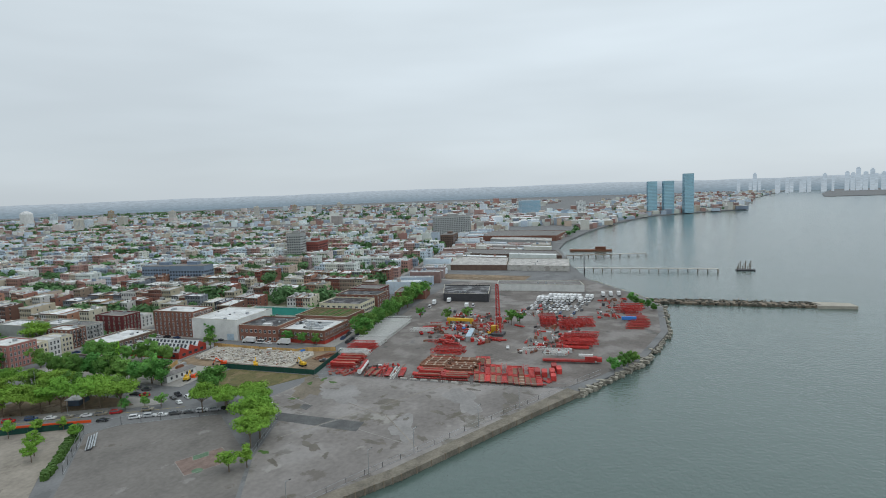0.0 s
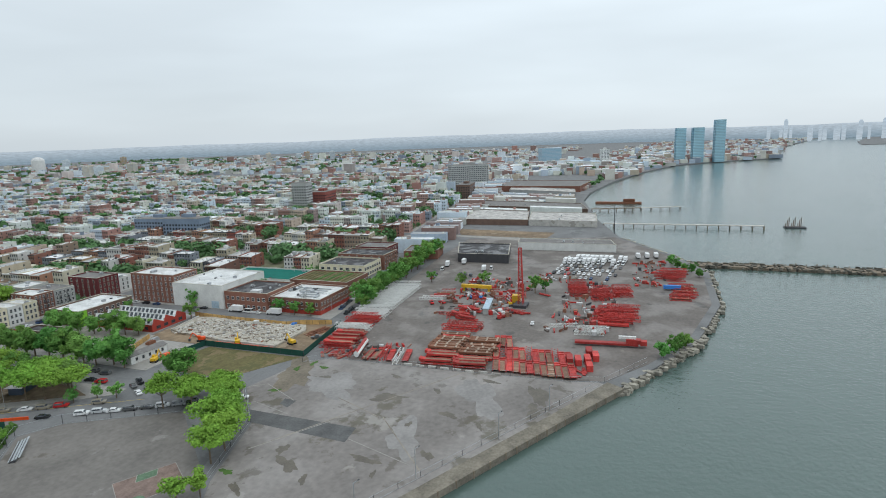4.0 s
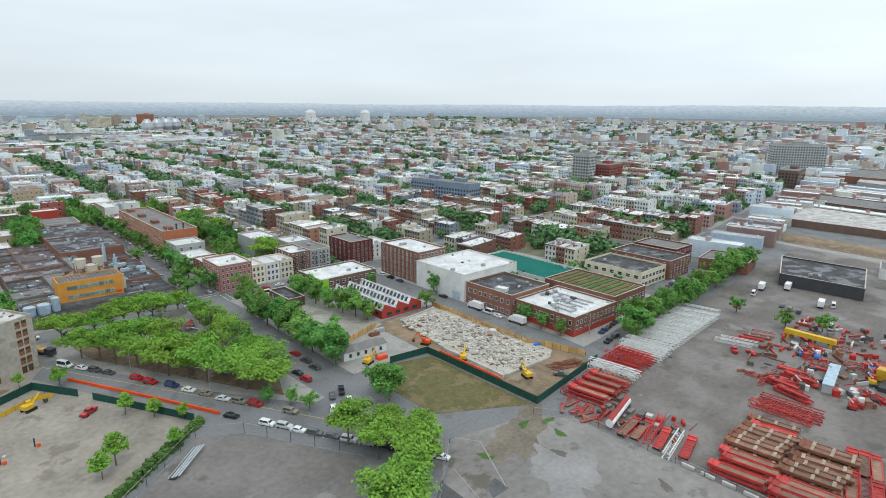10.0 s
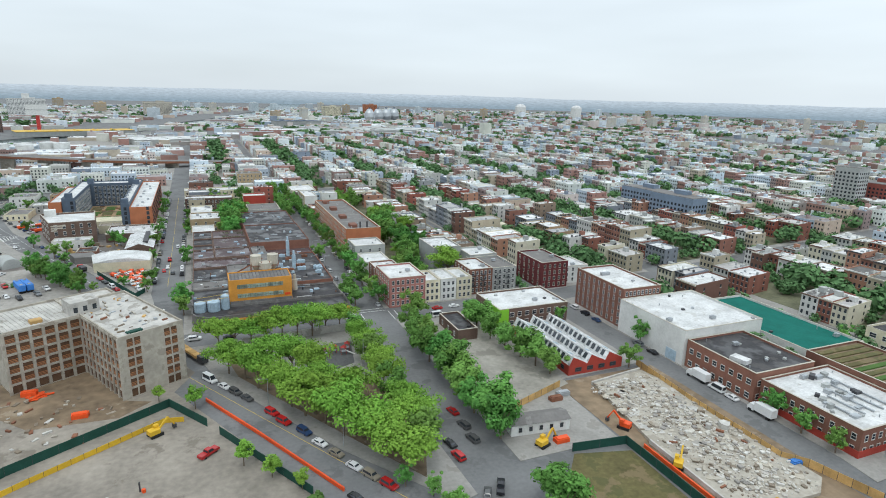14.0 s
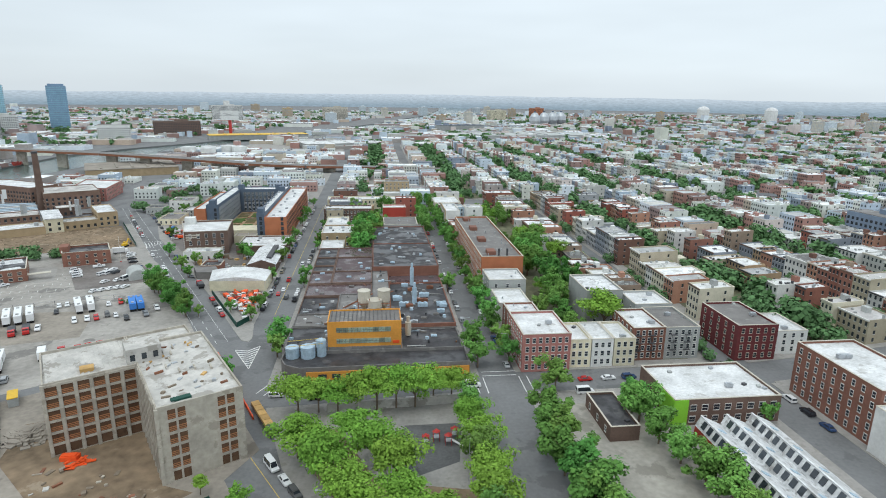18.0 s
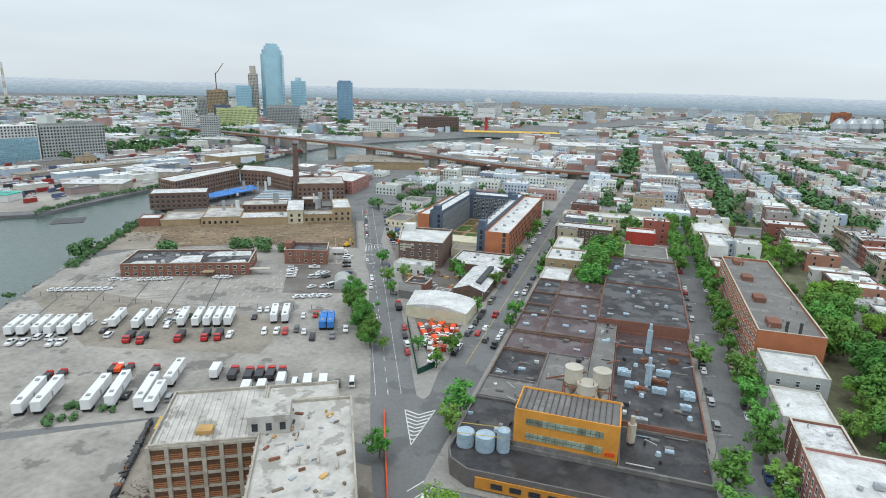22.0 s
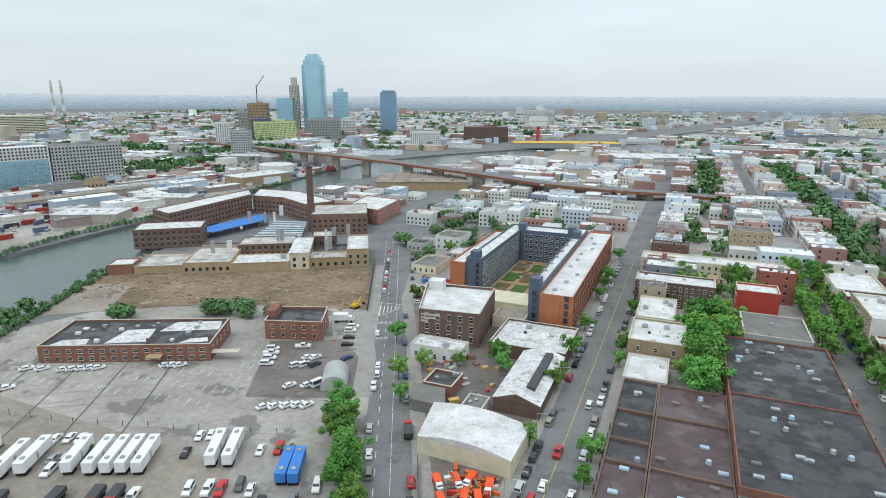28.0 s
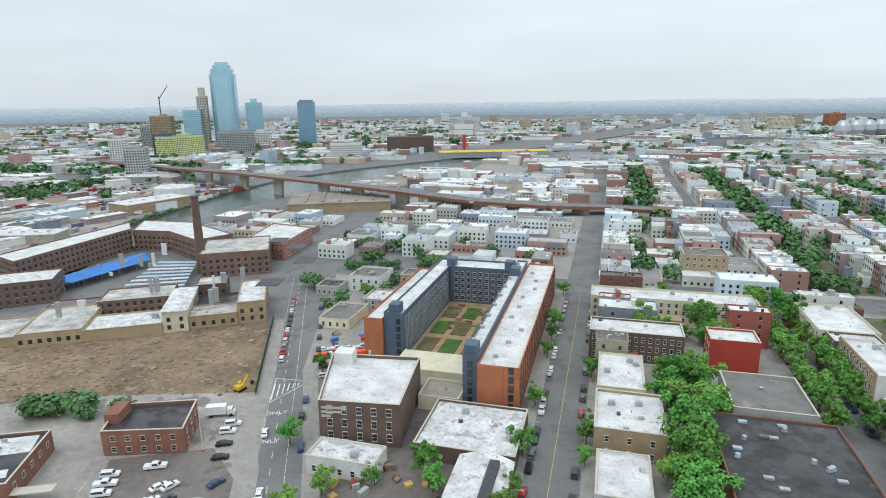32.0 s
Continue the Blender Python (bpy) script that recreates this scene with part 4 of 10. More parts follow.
house("tan_apartment_house", "tan brick apartment house with arched windows", 209, 708, 231, 724, 14.5, TANBRICK, GREYROOF, 4, "sw", 6, n=3)

# long apartment house
apt = building("apartment_house", "six storey orange brick apartment house with brown roof", rect(250, 446, 270, 541), 16.5, ORANGEBRICK, GREYROOF, "apartment house", 0.9)
keepout(246, 440, 272, 545)
windows(apt, (250, 541), (250, 446), 5, 26, 1.5, 1.6, 1.4, 3.05, FRAMEWHITE)
for y in (452, 478, 505, 530):
    part("roof_penthouse", G().box(254, y, 15.6, 258, y + 6, 17.4), BRICK, apt)
for i in range(14):
    part("vent_pipe", G().cyl(253 + rng.random() * 15, 448 + rng.random() * 90, 15.6, 16.8, 0.25, n=7), STEEL, apt)
part("chimney", G().box(258, 447, 15.6, 258.8, 447.8, 20), DARKSTEEL, apt)
part("chimney", G().box(262, 447, 15.6, 262.8, 447.8, 20), DARKSTEEL, apt)
house("grey_green_house", "grey-green clapboard house with a pale roof", 249.5, 424, 266, 441, 12, GREYWALL, WHITEROOF, 3, "sw", 3)
house("white_house", "small white house with a white roof", 250, 404, 263, 422, 8.5, WHITEWALL, WHITEROOF, 2, "sw", 3)
house("brick_house", "narrow red brick house with a grey roof", 251, 383, 263, 402, 9.5, BRICK, SILVERROOF, 3, "sw", 3)
house("pink_house", "four storey pink brick corner house with white-framed windows", 248.5, 359.5, 265, 381, 13.6, PINKBRICK, WHITEROOF, 4, "sw", 7, trim=FRAMEWHITE)
for i, (m, c) in enumerate(((CREAM, "cream"), (WHITEWALL, "white"), (CREAM, "pale yellow"))):
    house("row_house", c + " three storey row house with a shop front", 265.3 + i * 7.9, 361.5, 272.9 + i * 7.9, 377, 10.3, m, WHITEROOF, 3, "s", 3, n=1)
house("tenement_house", "red brick tenement with black fire escapes", 289.3, 365, 301, 384, 12.4, BRICK, WHITEROOF, 4, "sw", 5, n=3)
house("tenement_house", "grey brick tenement with black fire escapes", 301.3, 365.5, 314, 386, 12.0, GREYWALL, GREYROOF, 4, "s", 5, n=2)
for x, y_ in ((291, 0), (296, 0), (304, 0), (309, 0), (336, -57.5), (344, -57.5)):
    fe = thing("fire_escape", x, 364.5 + y_, 3.5, "black iron fire escape on a tenement front", "fire escape", "fire escapes")
    for k in range(3):
        part("balcony", G().box(x - 1.2, 363.9 + y_, 4 + 2.8 * k, x + 1.2, 364.9 + y_, 4.08 + 2.8 * k).bar((x - 1.2, 363.95 + y_, 4.9 + 2.8 * k), (x + 1.2, 363.95 + y_, 4.9 + 2.8 * k), 0.06), DARKSTEEL, fe)
    part("ladder", G().bar((x + 0.9, 364.3 + y_, 4), (x - 0.9, 364.3 + y_, 9.6), 0.3, 0.06), DARKSTEEL, fe)
house("maroon_house", "four storey dark maroon brick corner house", 326, 362, 341, 386, 13.4, MAROON, GREYROOF, 4, "sw", 5, trim=STONE)
house("white_row_house", "low white row house with a pale roof", 341.5, 366, 356, 384, 9.0, WHITEWALL, WHITEROOF, 3, "sw", 4)
house("grey_house", "tall grey rendered house with blank side walls", 284, 398, 299, 420, 15.0, GREYWALL, SILVERROOF, 4, "s", 2, n=2)
house("grey_house", "grey rendered walk-up with a white roof", 300, 388, 315, 404, 12.5, GREYWALL, WHITEROOF, 3, "sw", 2, n=3)

# green-walled building, sawtooth works, small brick shed
gb = house("green_walled_building", "low brick building with a lime green end wall and white roof", 283, 323, 315, 345, 8.2, DKBRICK, WHITEROOF, 2, "s", 9, n=6, w=1.8)
part("green_wall", G().box(282.7, 322.8, 0.2, 282.98, 331, 8.1), LIME, gb, "lime green painted wall")
part("green_wall", G().box(282.7, 322.7, 0.2, 287, 322.97, 8.1), LIME, gb, "lime green painted wall")
keepout(284, 276, 310, 318)
saw = thing("sawtooth_works", 297, 297, 0.15, "red workshop with a white sawtooth roof of skylights", "workshop")
part("outer_wall", G().box(286, 278.5, 0.15, 308, 317, 3.8), REDWALL, saw)
for i in range(3):
    xa = 286 + i * 7.333
    xr, xb, y0, y1, z0, z1 = xa + 1.5, xa + 7.333, 278.4, 317.1, 3.8, 6.7
    gg = G()
    gg.face([(xa, y0, z0), (xa, y1, z0), (xr, y1, z1), (xr, y0, z1)][::-1])
    gg.face([(xr, y0, z1), (xb, y0, z0), (xb, y1, z0), (xr, y1, z1)])
    tooth = part("roof_tooth", gg, SILVERROOF, saw)
    gg = G()
    gg.face([(xa, y0, z0), (xb, y0, z0), (xr, y0, z1)]); gg.face([(xa, y1, z0), (xr, y1, z1), (xb, y1, z0)])
    part("gable", gg, REDWALL, saw)
    for k in range(13):
        y = 281 + k * 2.75
        part("skylight", G().bar((xa + 0.22, y, z0 + 0.75), (xr - 0.25, y, z1 - 0.35), 1.5, 0.14), GLASS, tooth)
    part("ridge_cap", G().bar((xr, y0, z1 + 0.05), (xr, y1, z1 + 0.05), 0.5, 0.18), WHITEROOF, saw)
    for k in range(4):
        part("roof_light", G().bar((xr + 1.6, 284 + 9 * k, 6.0), (xr + 3.4, 284 + 9 * k, 5.15), 1.3, 0.2), PALEBLUE, tooth)
windows(saw, (286, 316), (286, 279), 1, 8, 1.8, 1.2, 1.4, 3, DARKSTEEL)
windows(saw, (286.5, 278.5), (307.5, 278.5), 1, 4, 2.4, 1.2, 1.3, 3, DARKSTEEL)
house("brick_shed", "small flat-roofed brick shed in a lot", 262.3, 317, 270.5, 336, 4.6, DKBRICK, TAR, 1, "w", 3, n=1)

# corner block by the site: five storey brick house, white warehouse, brick works, garden roof, teal roof
house("brick_tenement", "five storey red brick tenement with fire escapes", 331, 308, 350, 340, 16.8, BRICK, WHITEROOF, 5, "sw", 9, n=4)
ww = house("white_warehouse", "tall blank pale grey warehouse with a white roof", 329, 272, 366, 307, 13.2, WHITEWALL, WHITEROOF, 1, "", n=9)
part("loading_door", G().box(328.8, 275, 0.2, 328.97, 280, 4.2), PALEBLUE, ww, "pale blue roller door")
bw = house("brick_works", "two storey brick works with a dark roof and skylight", 330, 243.5, 356, 271.5, 10.2, BRICK, TAR, 2, "ws", 8, n=8, w=1.7)
part("roof_skylight", G().obox(334, 253, 9.5, 3.4, 5.5, 1.4, 12), WHITEROOF, bw, "white framed skylight")
br = house("brick_warehouse", "low brick warehouse with a white roof and dark red base", 332, 212, 362, 243, 8.4, BRICK, WHITEROOF, 2, "ws", 10, n=12, w=1.3)
part("base_band", G().prism([(331.8, 211.8), (332.6, 211.8), (332.6, 243), (331.8, 243)], 0.15, 2.2), REDWALL, br, "dark red painted base")
part("base_band", G().prism([(332.6, 211.8), (362, 211.8), (362, 211.97), (332.6, 211.97)], 0.15, 2.2), REDWALL, br, "dark red painted base")
for i in range(16):
    x, y = 336 + 22 * rng.random(), 217 + 22 * rng.random()
    part("roof_plant", G().obox(x, y, 7.7, rng.uniform(1.2, 3), rng.uniform(1, 2), rng.uniform(.6, 1.5), rng.choice([0, 0, 30])), rng.choice([STEEL, DARKSTEEL, GREYWALL, STEEL]), br)
for i in range(5):
    part("roof_duct", G().bar((338 + 4 * i, 218, 8.1), (338 + 4 * i, 226 + 3 * i, 8.1), .5, .4), STEEL, br)
gr = house("garden_roof_building", "brick building with planted garden beds on its roof", 362.3, 213, 388, 251, 10.2, BRICK, DIRT, 2, "s", 9, n=0, w=1.4)
for i in range(11):
    part("garden_bed", G().box(364, 215 + i * 3.2, 9.5, 386, 216.9 + i * 3.2, 9.95), rng.choice([MUD, GRASS, MUD]), gr, "row of green roof planting")
tl = house("teal_roof_warehouse", "white warehouse with a flat teal green roof", 366.4, 252, 394, 306, 8.4, WHITEWALL, TEAL, 1, "ws", 8, n=5, w=2.2)
house("loft_building", "pale two storey loft building with large windows", 411, 228, 436, 262, 8.5, CREAM, TAR, 2, "sw", 7, n=8, w=2.4)
house("brick_loft", "dark brick loft with a black roof", 436.5, 226, 458, 262, 10.5, BRICK, TAR, 3, "sw", 6, n=6)
house("red_corner_house", "square red brick corner building", 462, 236, 482, 262, 11, MAROON, GREYROOF, 3, "sw", 6, n=3)

# tall white-sided flats with a bracketed tan front, and their neighbours
of = house("ornate_flats", "tan brick flats with bracketed front and white side wall", 248, 572, 257.6, 602, 14, WHITEWALL, WHITEROOF, 4, "", n=2)
part("front_wall", G().box(247.55, 572, 0.15, 247.98, 602, 14.6), TANBRICK, of, "tan brick front with pale brackets")
windows(of, (247.55, 601.6), (247.55, 572.4), 4, 10, 1.1, 2.0, 1.3, 3.3)
for i in range(11):
    for z in (4.4, 7.7, 11.0, 14.0):
        part("bracket", G().box(247.1, 572.3 + 2.9 * i, z - 0.5, 247.55, 572.7 + 2.9 * i, z), SIDEWALK, of)
house("white_rear_block", "plain white rear wing of the flats", 263, 582, 275, 594, 14.2, WHITEWALL, SILVERROOF, 4, "s", 1)
house("white_rear_link", "recessed blue-grey link of the flats", 257.7, 589, 262.9, 600, 13.4, PALEBLUE, WHITEROOF, 4, "s", 2)
house("red_brick_house", "dark red brick house with a beige side wall", 246.5, 602.2, 262, 612, 12.5, DKBRICK, WHITEROOF, 4, "sw")
house("corner_flats", "cream corner flats with a white roof", 244.5, 612.3, 264, 643, 12.5, CREAM, WHITEROOF, 4, "sw")

# ---- unfinished concrete block of flats ----
keepout(100, 300, 172, 365)
cb = thing("concrete_frame_building", 140, 335, 0.06, "unfinished six storey concrete block with orange barriers in its openings", "unfinished building")
e1, e2 = Vector((0.875, 0.485)), Vector((-0.47, 0.883))


def q(o, a, b):
    p = Vector(o) + e1 * a + e2 * b
    return (p.x, p.y)


O = (150.6, 309.4)
A = [q(O, 0, 0), q(O, 19.6, 0), q(O, 19.6, 41.6), q(O, 0, 41.6)]
Wg = [q(O, -21, 27.5), q(O, -0.1, 27.5), q(O, -0.1, 49.5), q(O, -21, 49.5)]
Rr = [q(O, 0, 41.7), q(O, 16.6, 41.7), q(O, 16.6, 49.5), q(O, 0, 49.5)]
HB = 20.0
for nm, poly in (("tower_wing", A), ("back_wing", Wg), ("rear_strip", Rr)):
    g = G()
    shell(g, poly, HB, 0.7, 0.4, z0=0.06)
    part(nm + "_wall", g, CONC, cb)
    part(nm + "_roof", G().prism(inset(poly, 0.38), HB - 0.95, HB - 0.7), PALECONC, cb, "pale unfinished roof slab")
sh = [q(O, -2, 29), q(O, 6.5, 29), q(O, 6.5, 36.5), q(O, -2, 36.5)]
part("stair_tower", G().prism(sh, HB - 0.7, HB + 3.6), PALECONC, cb)
for i in range(3):
    part("stair_opening", G().obox(*q(O, -0.6 + 2.8 * i, 28.97), HB + 0.3, 1.2, 0.1, 1.7, 29), GLASS, cb)


def openings(a, b, floors, cols, w, h, z0, dz):
    a, b = Vector(a), Vector(b)
    d = (b - a).normalized()
    deg = math.degrees(math.atan2(d.y, d.x))
    # Flat sheet on a closed wall, the interior's dimness put into its colour.
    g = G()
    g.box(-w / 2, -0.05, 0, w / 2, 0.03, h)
    dark_sheet = g.mesh("opening", [mat("painted_dim_interior", (0.10, 0.055, 0.032), 0.9, 0.5, 0.4, 1.5)])
    g = G()
    for z in (0.15, 0.6, 1.05):
        g.box(-w / 2, -0.10, z, w / 2, -0.06, z + 0.24)
    # Rail orange is darkened to hold the shade of a recess.
    rail = g.mesh("barrier", [mat("shaded_orange_barrier", (0.34, 0.15, 0.07), 0.8, 0.5)])
    for r in range(floors):
        for c in range(cols):
            p = a + d * ((b - a).length * (c + 0.5) / cols)
            o1 = part("opening", dark_sheet, None, cb)
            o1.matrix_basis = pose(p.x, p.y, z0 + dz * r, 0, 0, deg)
            if r > 0:
                o2 = part("barrier", rail, None, cb)
                o2.matrix_basis = pose(p.x, p.y, z0 + dz * r, 0, 0, deg)


openings(Wg[0], Wg[1], 6, 6, 2.5, 2.4, 0.4, 3.2)
openings(q(O, 0, 27.3), q(O, 0, 0), 6, 9, 2.1, 2.4, 0.4, 3.2)
openings(q(O, 2.1, 0), q(O, 6.5, 0), 6, 2, 1.7, 2.4, 0.4, 3.2)
openings(q(O, 13.3, 0), q(O, 17.7, 0), 6, 2, 1.7, 2.4, 0.4, 3.2)
openings(q(O, 19.6, 2), q(O, 19.6, 40), 6, 12, 2.0, 2.2, 0.4, 3.2)
for a, b, k in ((Wg[0], Wg[1], 6), (q(O, 0, 27.3), q(O, 0, 0), 9)):
    for i in range(k + 1):
        x, y = a[0] + (b[0] - a[0]) * i / k, a[1] + (b[1] - a[1]) * i / k
        part("pilaster", G().obox(x, y, 0.06, 0.8, 0.7, HB - 0.4, 29), CONC, cb)
    for r in range(6):
        part("floor_band", G().bar((*a, 3.2 + 3.2 * r), (*b, 3.2 + 3.2 * r), 0.4, 0.6), CONC, cb)
for i in range(40):
    part("roof_debris", G().obox(*q(O, 1 + 17 * rng.random(), 1 + 39 * rng.random()), HB - 0.7, rng.uniform(.3, 2.2), rng.uniform(.2, .9), rng.uniform(.15, .7), rng.uniform(0, 90)), rng.choice([TIMBER, PLY, STEEL, RUST, PALECONC]), cb)
for i in range(9):
    part("roof_slot", G().obox(*q(O, 3 + 14 * rng.random(), 3 + 34 * rng.random()), HB - 0.7, 0.4, 2.4, 0.5, 25), CONC, cb)
for i in range(15):
    part("roof_rib", G().obox(*q(O, -20 + i * 1.3, 38.5), HB - 0.7, 0.5, 20, 0.18, 29), PALECONC, cb)
part("tarpaulin", G().obox(*q(O, 6, 3), HB - 0.7, 4.5, 1.6, 0.5, 30), GREENFENCE, cb)
part("pallet_stack", G().obox(*q(O, -11, 32), HB - 0.7, 3.2, 2.6, 1.0, 25), PLY, cb)

# ---- wedge block: warehouse, gabled works, old brick school, flats with orange walls ----
keepout(20, 400, 152, 676)
wh = thing("barrel_roof_warehouse", 137, 461, 0.15, "low warehouse with a curved pale roof and peeling wall", "warehouse")
g = G()
P4 = [(124, 453), (149.5, 452), (150, 469), (121, 471)]
g.prism(P4, 0.15, 5.0)
part("outer_wall", g, CREAM, wh)
g = G()
for i in range(8):
    t0, t1 = i / 8, (i + 1) / 8
    z = lambda t: 5.0 + 1.8 * math.sin(math.pi * t)
    mix2 = lambda a, b, t: (a[0] + (b[0] - a[0]) * t, a[1] + (b[1] - a[1]) * t)
    a0, a1 = mix2(P4[0], P4[1], t0), mix2(P4[0], P4[1], t1)
    b0, b1 = mix2(P4[3], P4[2], t0), mix2(P4[3], P4[2], t1)
    g.face([(*a0, z(t0)), (*a1, z(t1)), (*b1, z(t1)), (*b0, z(t0))])
    g.face([(*a0, 4.9), (*a1, 4.9), (*a1, z(t1)), (*a0, z(t0))])
    g.face([(*b1, 4.9), (*b0, 4.9), (*b0, z(t0)), (*b1, z(t1))])
part("curved_roof", g, WHITEROOF, wh)
part("side_lean_to", G().prism([(113, 472), (124, 472), (120, 482), (109, 482)], 0.15, 3.8), GREYROOF, wh)
gw = thing("gabled_workshop", 142, 497, 0.15, "old brick workshop with a patched silver gable roof", "workshop")
x0, x1, y0, y1 = 135.5, 149.5, 481, 517
part("outer_wall", G().box(x0, y0, 0.15, x1, y1, 4.6), DKBRICK, gw)
g = G()
xm = (x0 + x1) / 2
for a, b in (((x0 - .3, 4.5), (xm, 7.0)), ((xm, 7.0), (x1 + .3, 4.5))):
    g.face([(a[0], y0, a[1]), (b[0], y0, b[1]), (b[0], y1, b[1]), (a[0], y1, a[1])])
part("gable_roof", g, SILVERROOF, gw)
g = G()
g.face([(x0, y0, 4.5), (x1, y0, 4.5), (xm, y0, 7.0)])
part("gable", g, DKBRICK, gw)
part("monitor", G().box(xm + 1.5, y0 + 6, 5.5, xm + 4, y1 - 4, 7.0), DARKSTEEL, gw)
house("flat_workshop", "wide low workshop with a worn silver roof", 122, 518, 149.5, 543, 5.2, DKBRICK, SILVERROOF, 1, "", n=5, keep=False)
house("tan_roof_shed", "low shed with a cream coloured roof", 115, 544, 128, 556, 5.0, CREAM, SAND, 1, "", n=1, keep=False)
sc = building("old_brick_school", "old three storey brown brick building with a white roof", [(94, 519), (117, 522), (113, 553), (84, 549)], 13.4, DKBRICK, WHITEROOF, "building", 1.0)
windows(sc, (94, 519), (117, 522), 3, 5, 1.5, 2.2, 1.8, 3.9, FRAMEWHITE)
windows(sc, (84, 549), (94, 519), 3, 5, 1.5, 2.2, 1.8, 3.9, FRAMEWHITE)
for k in range(3):
    part("faded_sign", G().prism([(94.8 + 0.0 * k, 518.98), (102 - k * 1.2, 519.93), (102 - k * 1.2, 519.9), (94.8, 518.9)], 11.0 - 1.3 * k, 11.7 - 1.3 * k), STONE, sc, "faded white lettering shown as bars")
part("roof_house", G().obox(90, 546, 12.4, 6, 5, 4.0, 8), WHITEWALL, sc, "white roof structure")
house("school_annex", "low white annex with a silver roof", 97, 505, 116, 514, 5.5, WHITEWALL, SILVERROOF, 1, "s", 5, keep=False, n=3)
for i, (x, y, w_, d_, h, m, r) in enumerate(((112, 483, 12, 10, 4, BRICK, TAR), (128, 474, 8, 8, 3.8, GREYWALL, GREYROOF))):
    house("yard_shed", "small shed in a cluttered work yard", x, y, x + w_ * 0.8, y + d_, h, m, r, 1, "", n=2, keep=False)

ob_ = thing("courtyard_flats", 120, 600, 0.15, "new flats of orange brick and blue panels round a court", "apartment house")
for nm, poly, h, w in (("east_wing_brick", rect(133, 548, 146, 668), 15.6, ORANGEBRICK), ("east_wing_panel", rect(128, 549.5, 132.8, 664), 17.8, BLUEPANEL),
                       ("west_wing_panel", rect(90.5, 579, 98, 660), 17.8, BLUEPANEL), ("west_wing_brick", rect(83, 577.5, 90.3, 648), 15.6, ORANGEBRICK), ("rear_wing", rect(98.2, 646, 127.8, 660), 17.8, BLUEPANEL)):
    g = G()
    shell(g, poly, h, 0.8, z0=0.15)
    part(nm, g, w, ob_)
    part(nm + "_roof", G().prism(inset(poly, 0.33), h - 1.05, h - 0.8), WHITEROOF, ob_)
for x, y in ((130.4, 551), (94.2, 581), (126, 650), (98, 650), (130.4, 640)):
    part("stair_bulkhead", G().box(x - 2, y - 1, 16.9, x + 2, y + 4, 20.6), BLUEPANEL, ob_)
part("end_wall", G().box(133, 547.7, 0.2, 141, 547.97, 15.4), ORANGEBRICK, ob_)
windows(ob_, (141.5, 547.95), (145.5, 547.95), 5, 1, 1.6, 1.9, 1.5, 3.0, DARKSTEEL, 0.2)
windows(ob_, (128.2, 549.45), (132.6, 549.45), 5, 1, 1.6, 1.9, 1.5, 3.0, DARKSTEEL, 0.2)
windows(ob_, (94.5, 578.95), (97.8, 578.95), 5, 1, 1.6, 1.9, 1.5, 3.0, DARKSTEEL, 0.2)
windows(ob_, (98.05, 580), (98.05, 645), 5, 20, 1.5, 1.9, 1.5, 3.0, FRAMEWHITE)
windows(ob_, (99, 645.95), (127.5, 645.95), 5, 9, 1.7, 1.9, 1.5, 3.0, FRAMEWHITE)
windows(ob_, (146.05, 548), (146.05, 666), 5, 24, 1.7, 1.9, 1.5, 3.0, DARKSTEEL)
for i in range(16):
    part("planter", G().obox(102 + 22 * rng.random(), 590 + 52 * rng.random(), 0.15, rng.uniform(1, 5), rng.uniform(1, 2.5), 0.6, 0), rng.choice([TIMBER, GRASS, RUST]), ob_)
part("court_deck", G().prism(rect(98.6, 582, 127.6, 645.6), 0.16, 0.24), mat("court_timber_deck", (0.33, 0.22, 0.13), 0.85, 0.5, 0.2, 1.5), ob_, "brown timber deck of the court")
for i in range(9):
    part("garden_bed", G().box(100 + 9 * (i % 3), 586 + 19 * (i // 3), 0.24, 106.5 + 9 * (i % 3), 600 + 19 * (i // 3), 0.55), GRASS if i % 2 else MUD, ob_, "planted bed in the court")
part("court_hall", G().box(99, 563, 0.15, 127.6, 578, 4.2), CREAM, ob_, "low cream hall before the court")
for i in range(18):
    x = 129 if i % 2 else 136
    part("air_unit", G().obox(x + 6 * rng.random() * (i % 2 == 0), 556 + 6 * i, 14.8 if i % 2 == 0 else 17.0, 1.6, 1.2, 1.0, 0), STEEL, ob_)

# ---- left of the avenue: depot buildings, excavation edge, mill ----
DEPOT = [(-19, 450), (34, 475), (23, 497), (-30, 472)]
lb = building("depot_building", "long low brick depot with a black and silver roof", DEPOT, 6.4, BRICK, TAR, "building", 0.6)
windows(lb, DEPOT[0], DEPOT[1], 2, 15, 1.7, 1.3, 0.9, 2.7, STONE)
windows(lb, DEPOT[1], DEPOT[2], 1, 5, 1.3, 1.4, 3.0, 2.7, STONE)


def along(p, q, r, s, t):
    """A point of the four-cornered roof p, q along its front, r back."""
    return (p[0] + (q[0] - p[0]) * s + (r[0] - q[0]) * t, p[1] + (q[1] - p[1]) * s + (r[1] - q[1]) * t)


